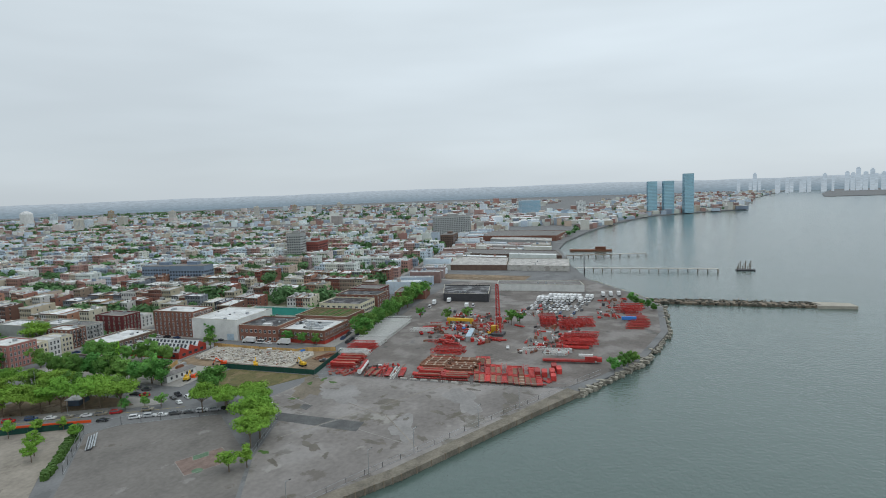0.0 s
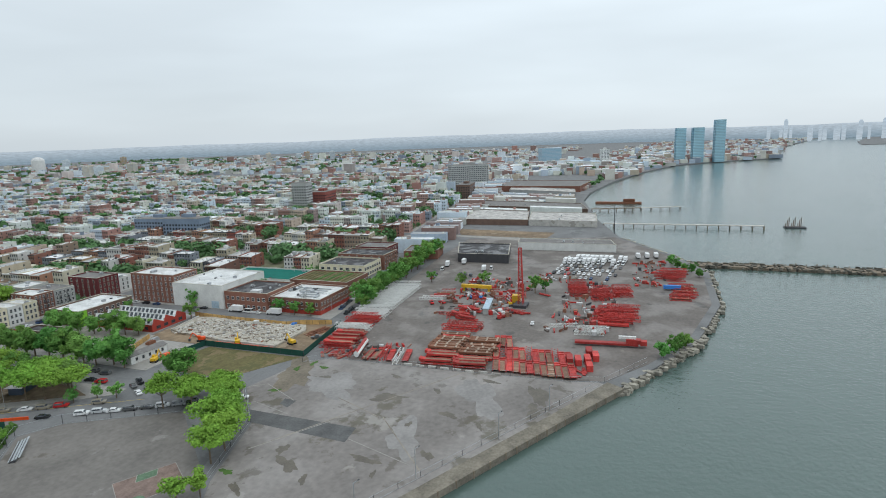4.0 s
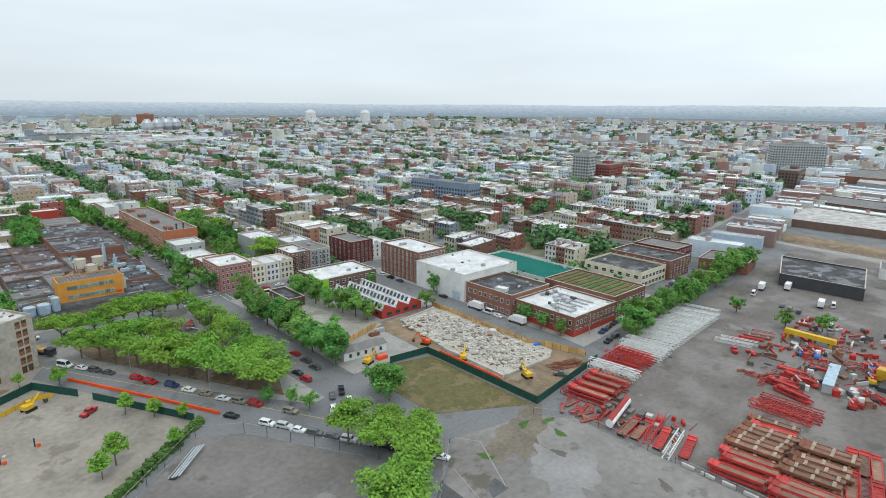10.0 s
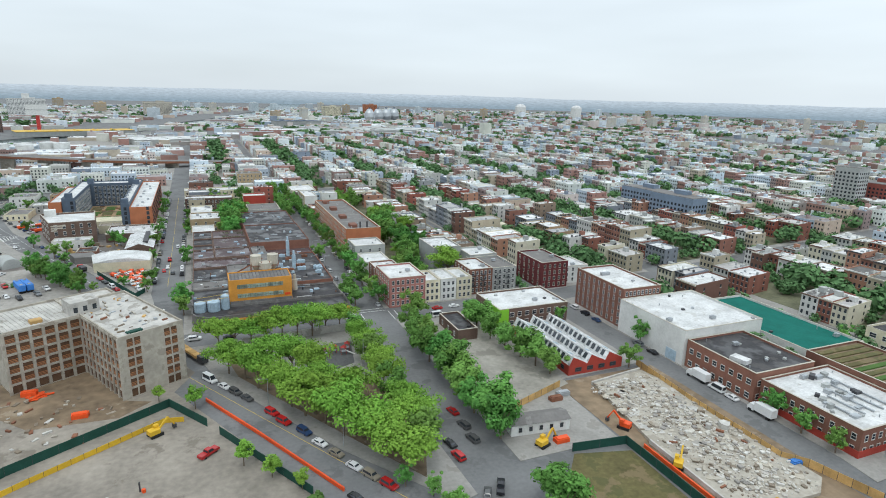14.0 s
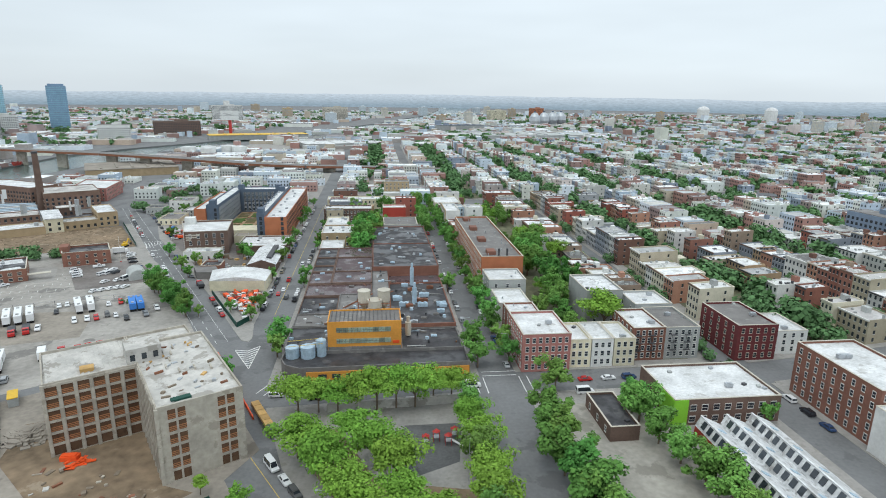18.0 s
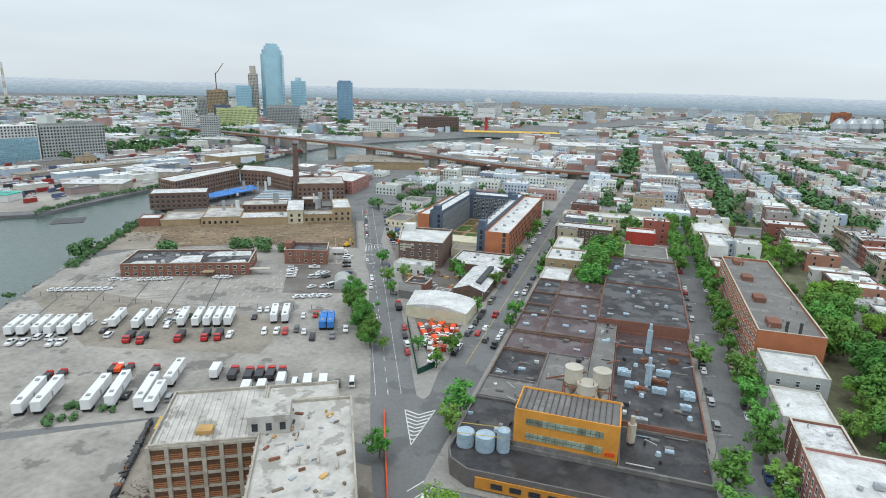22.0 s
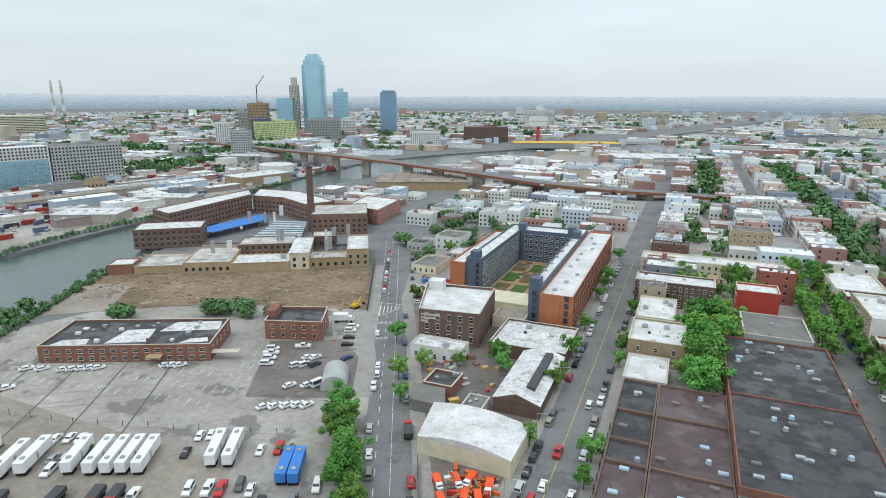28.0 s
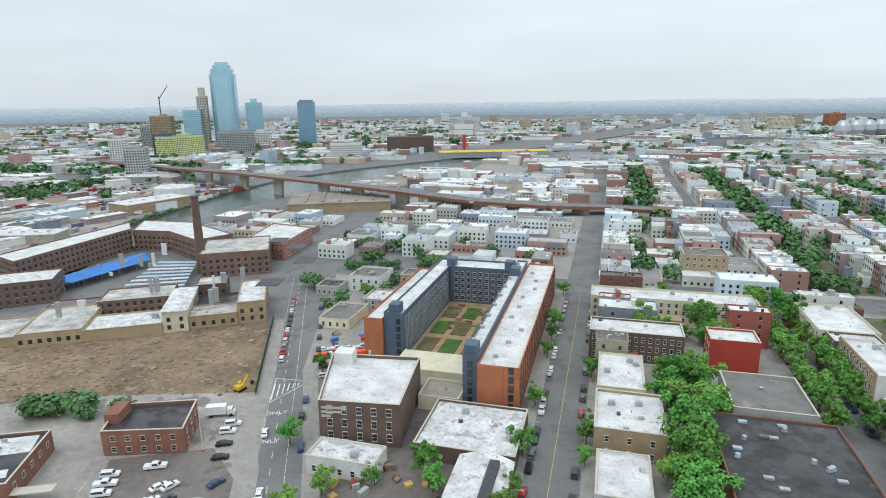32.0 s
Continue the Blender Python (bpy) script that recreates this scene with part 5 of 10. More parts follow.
for s0, s1, t0, t1 in ((0.04, 0.26, 0.05, 0.3), (0.36, 0.6, 0.12, 0.66), (0.62, 0.98, 0.55, 0.95), (0.8, 0.97, 0.1, 0.3)):
    part("roof_patch", G().prism([along(*DEPOT[:3], s0, t0), along(*DEPOT[:3], s1, t0 + 0.05), along(*DEPOT[:3], s1 - 0.02, t1), along(*DEPOT[:3], s0 + 0.05, t1 - 0.04)], 5.8, 5.83), SILVERROOF, lb, "silver roof coating")
rng = random.Random(14)
for i in range(16):
    x, y = along(*DEPOT[:3], rng.uniform(0.05, 0.95), rng.uniform(0.1, 0.9))
    part("roof_hatch" if i % 3 else "air_unit", G().obox(x, y, 5.8, rng.uniform(0.8, 2.4), rng.uniform(0.8, 1.6), rng.uniform(0.4, 1.3), 25), rng.choice([STEEL, WHITEWALL, GREYWALL]), lb)
part("awning", G().obox(18, 465.5, 2.6, 5, 3.5, 0.4, 25), TANBRICK, lb)
part("chimney_stack", G().obox(14.5, 466.6, 0.2, 1.0, 0.8, 8.2, 25), DKBRICK, lb)
part("door_canopy", G().obox(36.5, 478, 2.8, 3, 12, 0.3, 115), STONE, lb)
OFFICE = [(39, 498), (60, 505), (53, 520), (32.5, 512)]
of_ = building("brick_office", "small two storey brick office with a black roof", OFFICE, 7.6, BRICK, TAR, "building", 0.9, cornice=STONE)
windows(of_, OFFICE[0], OFFICE[1], 2, 5, 1.3, 1.4, 1.2, 3.3, STONE)
windows(of_, OFFICE[3], OFFICE[0], 2, 3, 1.3, 1.4, 1.2, 3.3, STONE)
windows(of_, OFFICE[1], OFFICE[2], 2, 3, 1.3, 1.4, 1.2, 3.3, STONE)
part("stair_tower", G().obox(36.5, 507, 6.0, 4, 8, 3.6, 20), BRICK, of_)
fl = thing("flag_pole", 64, 507, 0.1, "white metal flag pole", "pole")
part("shaft", G().cyl(64, 507, 0.1, 14, 0.12, 0.06, 8), WHITEWALL, fl)
part("foot", G().cyl(64, 507, 0.08, 0.4, 0.5, 0.4, 10), CRANERED, fl)
gf = thing("green_site_fence", 45, 570, 0.1, "dark green boarded fence along the sidewalk", "fence")
for i in range(26):
    s = i / 26
    x, y = (28.4 + (60.6 - 28.4) * s, 602.5 + (538 - 602.5) * s)
    part("board", G().obox(x, y, 0.1, 0.08, 2.78, 2.3, 26.5), GREENFENCE, gf)
qh = thing("quonset_shed", 85, 468, 0.1, "pale grey fabric shed with an arched roof", "shed")
g = G()
n_ = 12
for i in range(n_):
    a0, a1 = math.pi * i / n_, math.pi * (i + 1) / n_
    p0, p1 = (85.5 - 4.2 * math.cos(a0), 4.8 * math.sin(a0) ** 0.7), (85.5 - 4.2 * math.cos(a1), 4.8 * math.sin(a1) ** 0.7 if i < n_ - 1 else 0)
    g.face([(p0[0], 463, p0[1] + 0.1), (p1[0], 463, p1[1] + 0.1), (p1[0], 475, p1[1] + 0.1), (p0[0], 475, p0[1] + 0.1)])
    g.face([(85.5, 463, 0.1), (p0[0], 463, p0[1] + 0.1), (p1[0], 463, p1[1] + 0.1)])
    g.face([(85.5, 475, 0.1), (p1[0], 475, p1[1] + 0.1), (p0[0], 475, p0[1] + 0.1)])
part("fabric_arch", g, GREYWALL, qh)
qh.matrix_basis = pose(82.6, 477.5, 0.1, 0, 0, 28)

def mq(s, t):
    """The mill's own axes: s away from the avenue, t back from the cleared site."""
    return (26 - 0.86 * s - 0.5 * t, 601 - 0.51 * s + 0.86 * t)


def mrect(s0, t0, s1, t1):
    return [mq(s1, t0), mq(s0, t0), mq(s0, t1), mq(s1, t1)]


MILLBRICK = mat("sooty_brown_brick", (0.20, 0.125, 0.095), 0.9, 0.45, 0.2, 2.2)
WORNROOF = mat("patched_grey_roof", (0.40, 0.38, 0.36), 0.8, 0.9, 0.16, 0.9)
mill = thing("old_mill", -70, 660, 0.1, "old brick mill with long white-roofed wings round a yard", "factory")
for nm, poly, h, w, r in (("river_wing", [(-130, 612), (-133, 696), (-152, 716), (-153, 620)], 15, MILLBRICK, WHITEROOF),
                          ("rear_wing", [(-132.6, 697), (-105, 699), (-71, 681), (-60, 702), (-112, 730), (-151, 728)], 14, MILLBRICK, WHITEROOF),
                          ("river_end", [(-121, 576), (-90, 599), (-103, 617), (-134, 594)], 12, DKBRICK, SILVERROOF), ("street_wing", mrect(0, 80, 37, 118), 14, MILLBRICK, WORNROOF),
                          ("brick_shed", mrect(43, 26, 74, 46), 8, MILLBRICK, WORNROOF), ("brown_house", mrect(19, 33, 33, 48), 10, DKBRICK, WORNROOF),
                          ("pale_house", mrect(32, -2, 42, 32), 9, CREAM, SILVERROOF), ("yellow_block", mrect(0, 0, 12, 34), 10, TANBRICK, SILVERROOF),
                          ("beige_block", mrect(12.1, -1, 31.9, 14), 6, TANBRICK, WORNROOF), ("strip_shed", mrect(42.1, -3, 72, 16), 5, TANBRICK, SILVERROOF),
                          ("ochre_shed", mrect(72.1, -3, 96, 30), 6, TANBRICK, WORNROOF), ("ruined_shed", mrect(97, 0, 121, 26), 4.2, TANBRICK, WORNROOF), ("small_shed", mrect(121.5, 0, 134, 13), 5.5, BRICK, SILVERROOF),
                          ("red_shed", mrect(75, 34, 98, 46), 4.5, BRICK, GREYROOF), ("link_shed", mrect(12.2, 14.2, 31, 32), 5, DKBRICK, TAR)):
    g = G()
    shell(g, poly, h, 0.6, z0=0.1)
    part(nm, g, w, mill)
    part(nm + "_roof", G().prism(inset(poly, 0.33), h - 0.85, h - 0.6), r, mill)
    part(nm + "_coping", G().bar((*poly[0], h + 0.1), (*poly[1], h + 0.1), 0.5, 0.2), STONE, mill)
    g = G()
    for i in range(len(poly)):
        a, b_ = Vector(poly[i]), Vector(poly[(i + 1) % len(poly)])
        if (b_ - a).length > 6 and h > 5.6:
            window_band(g, a, b_, max(1, int(h / 3.6)), int((b_ - a).length / 3.4), 1.5, 1.9, 1.4, 3.4, 0, 0.06, 1)
    if g.v:
        part(nm + "_glazing", g, [GLASS, STONE], mill)["kind"] = "stuff"
for i in range(34):
    x, y = mq(rng.uniform(2, 95), rng.choice([rng.uniform(3, 12), rng.uniform(28, 44), rng.uniform(84, 114)]))
    part("skylight" if i % 2 else "roof_vent", G().obox(x, y, 4.0 if i < 20 else 8, rng.uniform(0.8, 3), rng.uniform(0.8, 1.6), rng.uniform(0.8, 1.6) + (1.0 if i < 20 else 5.6), 30), rng.choice([STEEL, GREYWALL, WHITEWALL]), mill)
part("gable_roof", G().prism([mq(42.4, -2.4), mq(31.6, -2.4), mq(31.6, 32.4), mq(42.4, 32.4)], 9.0, 9.5), SILVERROOF, mill)
chim = thing("mill_chimney", -53, 662, 0.1, "tall dark brick mill chimney", "chimney")
part("shaft", G().cyl(-53.5, 662, 0.1, 43, 2.9, 1.9, 16), DKBRICK, chim)
part("crown", G().cyl(-53.5, 662, 43, 44.4, 2.15, 2.15, 16), DARKSTEEL, chim)
for i in range(5):
    c = thing("yard_canopy", -112 + 3.4 * i, 640, 4, "long blue canopy roof in the mill yard", "canopy", "yard canopies")
    part("sheet", G().bar((-114 + 3.6 * i, 606 + 2.5 * i, 4.3), (-107 + 3.4 * i, 678 - 3 * i, 4.3), 3.1, 0.35), TARPBLUE, c)
    for k in range(6):
        part("post", G().box(-113.6 + 3.6 * i + 1.2 * k, 612 + 11 * k, 0.1, -113.4 + 3.6 * i + 1.2 * k, 612.2 + 11 * k, 4.2), STEEL, c)
for i in range(9):
    c = thing("yard_canopy", *mq(60, 52 + 7 * i), 4, "grey metal canopy over parked vans in the mill yard", "canopy", "yard canopies")
    a, b_ = mq(74 - 1.2 * i, 50 + 7.4 * i), mq(42, 50 + 6.6 * i)
    part("sheet", G().bar((*a, 4.0), (*b_, 4.0), 3.4, 0.3), PALEBLUE if i % 3 else SILVERROOF, c)
    for k in range(2):
        x, y = a[0] + (b_[0] - a[0]) * (k + .5) / 2, a[1] + (b_[1] - a[1]) * (k + .5) / 2
        part("post", G().box(x - .1, y - .1, 0.1, x + .1, y + .1, 3.9), STEEL, c)
cb_ = building("corner_building", "salmon brick corner building of three storeys", [(-21, 697), (-27, 745), (-61, 752), (-52, 704)], 11, PINKBRICK, WHITEROOF, "building", 0.8)
windows(cb_, (-52, 704), (-21, 697), 3, 9, 1.2, 1.8, 1.3, 3.3, STONE)
windows(cb_, (-21, 697), (-27, 745), 3, 12, 1.2, 1.8, 1.3, 3.3, STONE)

for x, y, w_, d, h, wl_, rf, lab in ((44, 650, 17, 18, 8.5, WHITEWALL, GREYROOF, "pale two storey house on the corner"), (52, 600, 14, 22, 4.5, CREAM, GREYROOF, "low cream workshop in a yard"), (62, 624, 14, 16, 6.0, GREYWALL, SILVERROOF, "grey workshop beside the flats"), (68, 660, 12, 12, 7.5, TANBRICK, GREYROOF, "tan brick house near the corner"), (30, 640, 12, 12, 5.0, GREYWALL, TAR, "low shed near the avenue")):
    house("small_building", lab, x, y, x + w_, y + d, h, wl_, rf, 2 if h > 5 else 1, "sw", 4, n=2, keep=False)
rng = random.Random(91)
for i in range(70):
    x, y = (rng.uniform(100, 134), rng.uniform(474, 516)) if i < 45 else (rng.uniform(62, 82), rng.uniform(556, 600))
    if x < 124 - (y - 450) * 0.48 + 4:
        continue
    tagged(new("yard_junk", G().obox(x, y, 0.15, rng.uniform(.8, 3.5), rng.uniform(.6, 2), rng.uniform(.4, 1.8), rng.uniform(0, 90)).mesh("yard_junk", [rng.choice([RUST, STEEL, TIMBER, TARPBLUE, GREYWALL, CRANERED, PLY])])), "stored material in a cluttered work yard", "yard junk", "stored materials")

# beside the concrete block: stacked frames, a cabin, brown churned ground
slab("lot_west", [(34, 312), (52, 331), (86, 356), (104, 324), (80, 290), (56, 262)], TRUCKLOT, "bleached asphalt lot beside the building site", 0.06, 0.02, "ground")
slab("churned_ground", [(107, 322), (128, 300), (150, 299), (158, 306), (151, 309), (140, 332), (122, 345), (104, 340)], DIRT, "brown churned earth beside the concrete block", 0.06, 0.03, "ground")
rng = random.Random(51)
for i in range(22):
    t = i / 21
    x, y = 88 + 17 * t, 355 - 30 * t
    tagged(new("frame_stack", G().obox(x, y, 0.08, rng.uniform(1.6, 3.2), rng.uniform(.8, 1.2), rng.uniform(.5, 1.5), -60 + rng.uniform(-12, 12)).obox(x, y, 1.2, rng.uniform(1, 2.6), .3, .3, rng.uniform(0, 180)).mesh("frame_stack", [rng.choice([DARKSTEEL, RUST, STEEL, DARKSTEEL])])), "dark stacked scaffold frames along the site edge", "scaffold frames", "stacked frames")
cbn = thing("site_cabin", 93, 352, 0.08, "small grey site cabin with a yellow roof", "cabin")
part("outer_wall", G().obox(94, 353, 0.08, 6.0, 2.5, 2.6, 118), GREYWALL, cbn)
part("roof", G().obox(94, 353, 2.68, 6.2, 2.7, 0.2, 118), MACHYELLOW, cbn)
rng = random.Random(52)
heap = G()
for i in range(160):
    a, r = rng.uniform(0, math.tau), 7 * rng.random() ** 0.7
    e = rng.uniform(0.5, 1.6)
    heap.obox(108.5 + 0.9 * r * math.cos(a), 334 + 0.9 * r * math.sin(a), 0.02, e * 1.5, e, 0.2 + max(0.1, 2.0 * (1 - r / 7)), rng.uniform(0, 180))
setting("spoil_heap", heap, SAND, "heap of sandy spoil on the building site", "earth", "stuff")

rng = random.Random(53)
for i in range(16):
    x, y = q(O, -15 + rng.uniform(-4, 3), 21 + rng.uniform(-2, 2))
    tagged(new("barrier_sheet", G().obox(x, y, 0.06 + 0.12 * (i % 5), rng.uniform(1.6, 3), rng.uniform(.5, 1.0), 0.14, rng.uniform(0, 90)).mesh("barrier_sheet", [SAFETY])), "faded orange plastic barrier lying on the ground", "barrier", "fallen barriers")

# ---- row houses along the streets ----
def free(x0, y0, x1, y1):
    return all(x1 < a or x0 > c or y1 < b or y0 > d for a, b, c, d in BUILT)


YARDSOIL = mat("back_yard_ground", (0.13, 0.13, 0.08), 0.95, 0.6, 0.15, 0.9, 0.4)
rng = random.Random(21)
HOUSE_LABELS = ["three storey row house with a flat roof and dark cornice", "flat-roofed brick row house among its neighbours", "narrow painted row house with a pale flat roof", "small walk-up house with a parapet roof", "old flat-roofed town house with a bulkhead on its roof"]
FAR = G()
FARW = G()
YARDS = []


def far_house(poly, h, near=True):
    """A flat-roofed house of the far rows: walls with a parapet, the roof sunk behind it, fittings on it."""
    shell(FAR, poly, h, 0.35, 0.3, 0, 0.1)
    FAR.face([(x, y, h - 0.4) for x, y in inset(poly, 0.28)], 1)
    cx, cy = (poly[0][0] + poly[2][0]) / 2, (poly[0][1] + poly[2][1]) / 2
    ux, uy, vx, vy = (poly[1][0] - poly[0][0]) / 2, (poly[1][1] - poly[0][1]) / 2, (poly[3][0] - poly[0][0]) / 2, (poly[3][1] - poly[0][1]) / 2
    spot = lambda a, b: (cx + ux * a + vx * b, cy + uy * a + vy * b)
    if rng.random() < 0.55:
        FAR.obox(*spot(rng.uniform(-.4, .5), rng.uniform(-.5, .5)), h - 0.4, 2.3, rng.uniform(2, 3.4), rng.uniform(2.0, 2.8), 0, 0)
    if near:
        for _ in range(rng.randrange(1, 5)):
            FAR.obox(*spot(rng.uniform(-.8, .8), rng.uniform(-.8, .8)), h - 0.4, rng.uniform(.5, 1.4), rng.uniform(.5, 1.4), rng.uniform(.5, 1.6), 0, rng.randrange(2))


def row_house(x0, y0, x1, y1, h, west, fine):
    """One house of a row; west: its street front looks to -x."""
    poly = [fr(x0, y0), fr(x1, y0), fr(x1, y1), fr(x0, y1)]
    fl = max(2, int((h - 0.6) / 3.0))
    if fine:
        b = thing("row_house", (poly[0][0] + poly[2][0]) / 2, (poly[0][1] + poly[2][1]) / 2, 0.15, rng.choice(HOUSE_LABELS), "house", "row houses")
        g = G()
        shell(g, poly, h, 0.6, 0.3, z0=0.15)
        part("outer_wall", g, FACADES, b)
        part("roof", G().prism(inset(poly, 0.28), h - 0.8, h - 0.6), ROOFS, b)
        g = G()
        window_band(g, poly[3], poly[0], fl, max(2, round((y1 - y0) / 2.4)), 1.0, 1.7, 1.1, (h - 0.8) / fl, 0, 0.06, 1)
        window_band(g, poly[0], poly[1], fl, 2, 1.0, 1.5, 1.1, (h - 0.8) / fl, 0, 0.06, 1)
        part("glazing", g, [GLASS, FRAMEWHITE], b)["kind"] = "stuff"
        mx = lambda a, c: tuple(poly[0][i] + (poly[1][i] - poly[0][i]) * a + (poly[3][i] - poly[0][i]) * c for i in (0, 1))
        part("cornice", G().bar((*mx(-.02, 0), h - 0.25), (*mx(-.02, 1), h - 0.25), 0.55, 0.6), rng.choice([STONE, DKBRICK, FRAMEWHITE, DARKSTEEL]), b)
        g = G().obox(*mx(rng.uniform(.3, .8), .06), h - 0.7, 0.9, 0.6, 1.9, 0)
        for _ in range(rng.randrange(2, 6)):
            g.obox(*mx(rng.uniform(.12, .88), rng.uniform(.15, .85)), h - 0.6, rng.uniform(.5, 1.5), rng.uniform(.5, 1.3), rng.uniform(.3, 1.1), 0)
        part("roof_equipment", g, rng.choice([STEEL, GREYWALL, DARKSTEEL, WHITEWALL]), b)["kind"] = "stuff"
        if rng.random() < 0.5 and x1 < STREETS[3] - 30:
            e = (1.0, 1.0 + rng.uniform(.2, .45)) if west else (-rng.uniform(.2, .45), 0.0)
            part("rear_wing", G().prism([mx(e[0], .05), mx(e[1], .05), mx(e[1], .6), mx(e[0], .6)], 0.15, h * rng.uniform(.35, .8)), FACADES, b)
        if rng.random() < 0.45:
            cxy = [(poly[0][i] * 0.4 + poly[2][i] * 0.6) for i in (0, 1)]
            part("bulkhead", G().obox(*cxy, h - 0.6, 2.2, 2.8, 2.3, 0), rng.choice([FACADES, GREYWALL, WHITEWALL]), b)
    else:
        far_house(poly, h, near=x0 < 700 and y0 < 900)
        if rng.random() < 0.45:
            e = (x1, x1 + rng.uniform(2.5, 6)) if west else (x0 - rng.uniform(2.5, 6), x0)
            far_house([fr(e[0], y0), fr(e[1], y0), fr(e[1], y0 + (y1 - y0) * 0.6), fr(e[0], y0 + (y1 - y0) * 0.6)], h * rng.uniform(0.3, 0.75), near=False)
        if x0 < 1000 and y0 < 1000:
            window_band(FARW, poly[3], poly[0], fl, max(2, round((y1 - y0) / 2.6)), 1.1, 1.6, 1.1, (h - 0.8) / fl)
            window_band(FARW, poly[0], poly[1], fl, 2, 1.0, 1.5, 1.1, (h - 0.8) / fl)


for k in range(0, 14):
    sx0, sx1 = STREETS[k] + 9.0, STREETS[k + 1] - 9.0
    for y0, y1 in CROSS:
        if k == 0 and y0 < 500:
            y0 = 560
        if y0 == 232 and (k < 2 or k > 8):
            continue
        for west in (True, False):
            y = y0 + 3
            base = rng.choice([9.5, 10.5, 12.0])
            while y < y1 - 6:
                w = rng.choice([6.1, 6.6, 7.6, 7.6, 9.0, 12.0, 15.0])
                if rng.random() < 0.33:
                    base = rng.choice([6.5, 9.5, 10.5, 12.0, 12.5, 14.5])
                h = base + rng.uniform(-0.5, 0.5)
                d = rng.choice([11, 13, 15, 16, 17, 19, 23])
                a, b = (sx0, sx0 + d) if west else (sx1 - d, sx1)
                if y + w < y1 and free(a - 1, y - 0.5, b + 1, y + w + 0.5) and rng.random() > 0.10:
                    near = (k <= 2 and y < 690) or (k <= 4 and y < 500)
                    row_house(a, y, b, y + w - 0.05, h, west, near)
                y += w
        YARDS.append((sx0 + 17, y0 + 4, sx1 - 17, y1 - 4))
        if k > 0:
            yx0, yx1 = sx0 + 4, sx1 - 4
            slab("yard_strip", [fr(yx0, y0 + 5), fr((yx0 + yx1) / 2, y0 + 5), fr(yx1, y0 + 5), fr(yx1, y1 - 5), fr((yx0 + yx1) / 2, y1 - 5), fr(yx0, y1 - 5)], YARDSOIL, "weedy back yards between the rows", 0.15, 0.03, "ground")
# blocks between the mill and the avenue bridge, and works further out
rng = random.Random(33)
for _ in range(600):
    x, y = rng.uniform(-60, 230), rng.uniform(672, 880)
    w, d, h = rng.uniform(10, 26), rng.uniform(9, 20), rng.choice([5, 6, 9, 9, 11])
    if x < -14 + (y - 700) * 0.06 or y < 700 and x < 84 or not free(x, y, x + w, y + d) or 151 < x + w and x < 166 or (x + w > 150 and x < 167):
        continue
    keepout(x - 0.6, y - 0.6, x + w + 0.6, y + d + 0.6)
    far_house(rect(x, y, x + w, y + d), h)
    window_band(FARW, (x, y), (x + w, y), max(1, int(h / 3.2)), int(w / 2.8), 1.2, 1.5, 1.2, 3.0)
# works between the mill and the bridge
for _ in range(260):
    x, y = rng.uniform(-138, -30), rng.uniform(738, 850)
    w, d, h = rng.uniform(12, 34), rng.uniform(10, 24), rng.choice([4.5, 5, 6, 7, 9])
    if x + w > -27 or not free(x, y, x + w, y + d) or (x + w > -68 and y < 758) or (abs(x + w / 2 + 73) < w / 2 + 58 and y + d > 836):
        continue
    keepout(x - 2, y - 2, x + w + 2, y + d + 2)
    far_house(rect(x, y, x + w, y + d), h)
    window_band(FARW, (x, y), (x + w, y), max(1, int(h / 3.2)), int(w / 2.8), 1.2, 1.5, 1.2, 3.0)
# works and houses round the bridge head
for _ in range(520):
    x, y = rng.uniform(-110, 150), rng.uniform(880, 1120)
    big = rng.random() < 0.3
    w, d, h = (rng.uniform(24, 50), rng.uniform(18, 34), rng.choice([5, 6, 7])) if big else (rng.uniform(9, 18), rng.uniform(9, 16), rng.choice([5, 6, 8, 9, 11]))
    deck = 925 - 0.323 * (x + 116) if x < 60 else 868 + 0.2 * (x - 60)
    if x < -118 + 0.1 * (y - 900) or not free(x, y, x + w, y + d) or abs(y + d / 2 - deck) < d / 2 + 16 or abs(x + w / 2 + 73) < w / 2 + 62 and abs(y + d / 2 - 888) < d / 2 + 58 or (x < 22 and x + w > -76 and y < 1104 and y + d > 1030) or (x + w > 146):
        continue
    keepout(x - 3, y - 3, x + w + 3, y + d + 3)
    far_house(rect(x, y, x + w, y + d), h)
    window_band(FARW, (x, y), (x + w, y), max(1, int(h / 3.2)), int(w / 2.8), 1.2, 1.5, 1.2, 3.0)
# the strip between the grid and the river works
for _ in range(900):
    x, y = rng.uniform(960, 1480), rng.uniform(170, 560)
    w, d, h = rng.choice([7, 9, 12, 18, 26]), rng.choice([10, 12, 14, 18]), rng.choice([6, 8, 9.5, 10.5, 12, 14])
    gx, gy = fr(x, y)
    if gy < 165 or (gx < 1100 and gy < 320) or y > 350 and x < 1325 or not free(gx - 2, gy - 2, gx + w + 2, gy + d + 2):
        continue
    keepout(gx - 1, gy - 1, gx + w + 1, gy + d + 1)
    far_house(rect(gx, gy, gx + w, gy + d), h, False)
for i in range(46):
    x = 505 + i * 14.5
    y = 214 + 0.15 * (x - 340) + rng.uniform(-6, 4) - 14
    y += 4
    w, d, h = rng.uniform(10, 14), rng.uniform(24, 34), rng.choice([5, 6, 8, 9, 11])
    if 505 < x < 560 and y < 235:
        continue
    far_house([(x - w / 2, y - d / 2 - 1), (x + w / 2, y - d / 2 + 1), (x + w / 2 - d * .14, y + d / 2 + 1), (x - w / 2 - d * .14, y + d / 2 - 1)], h)
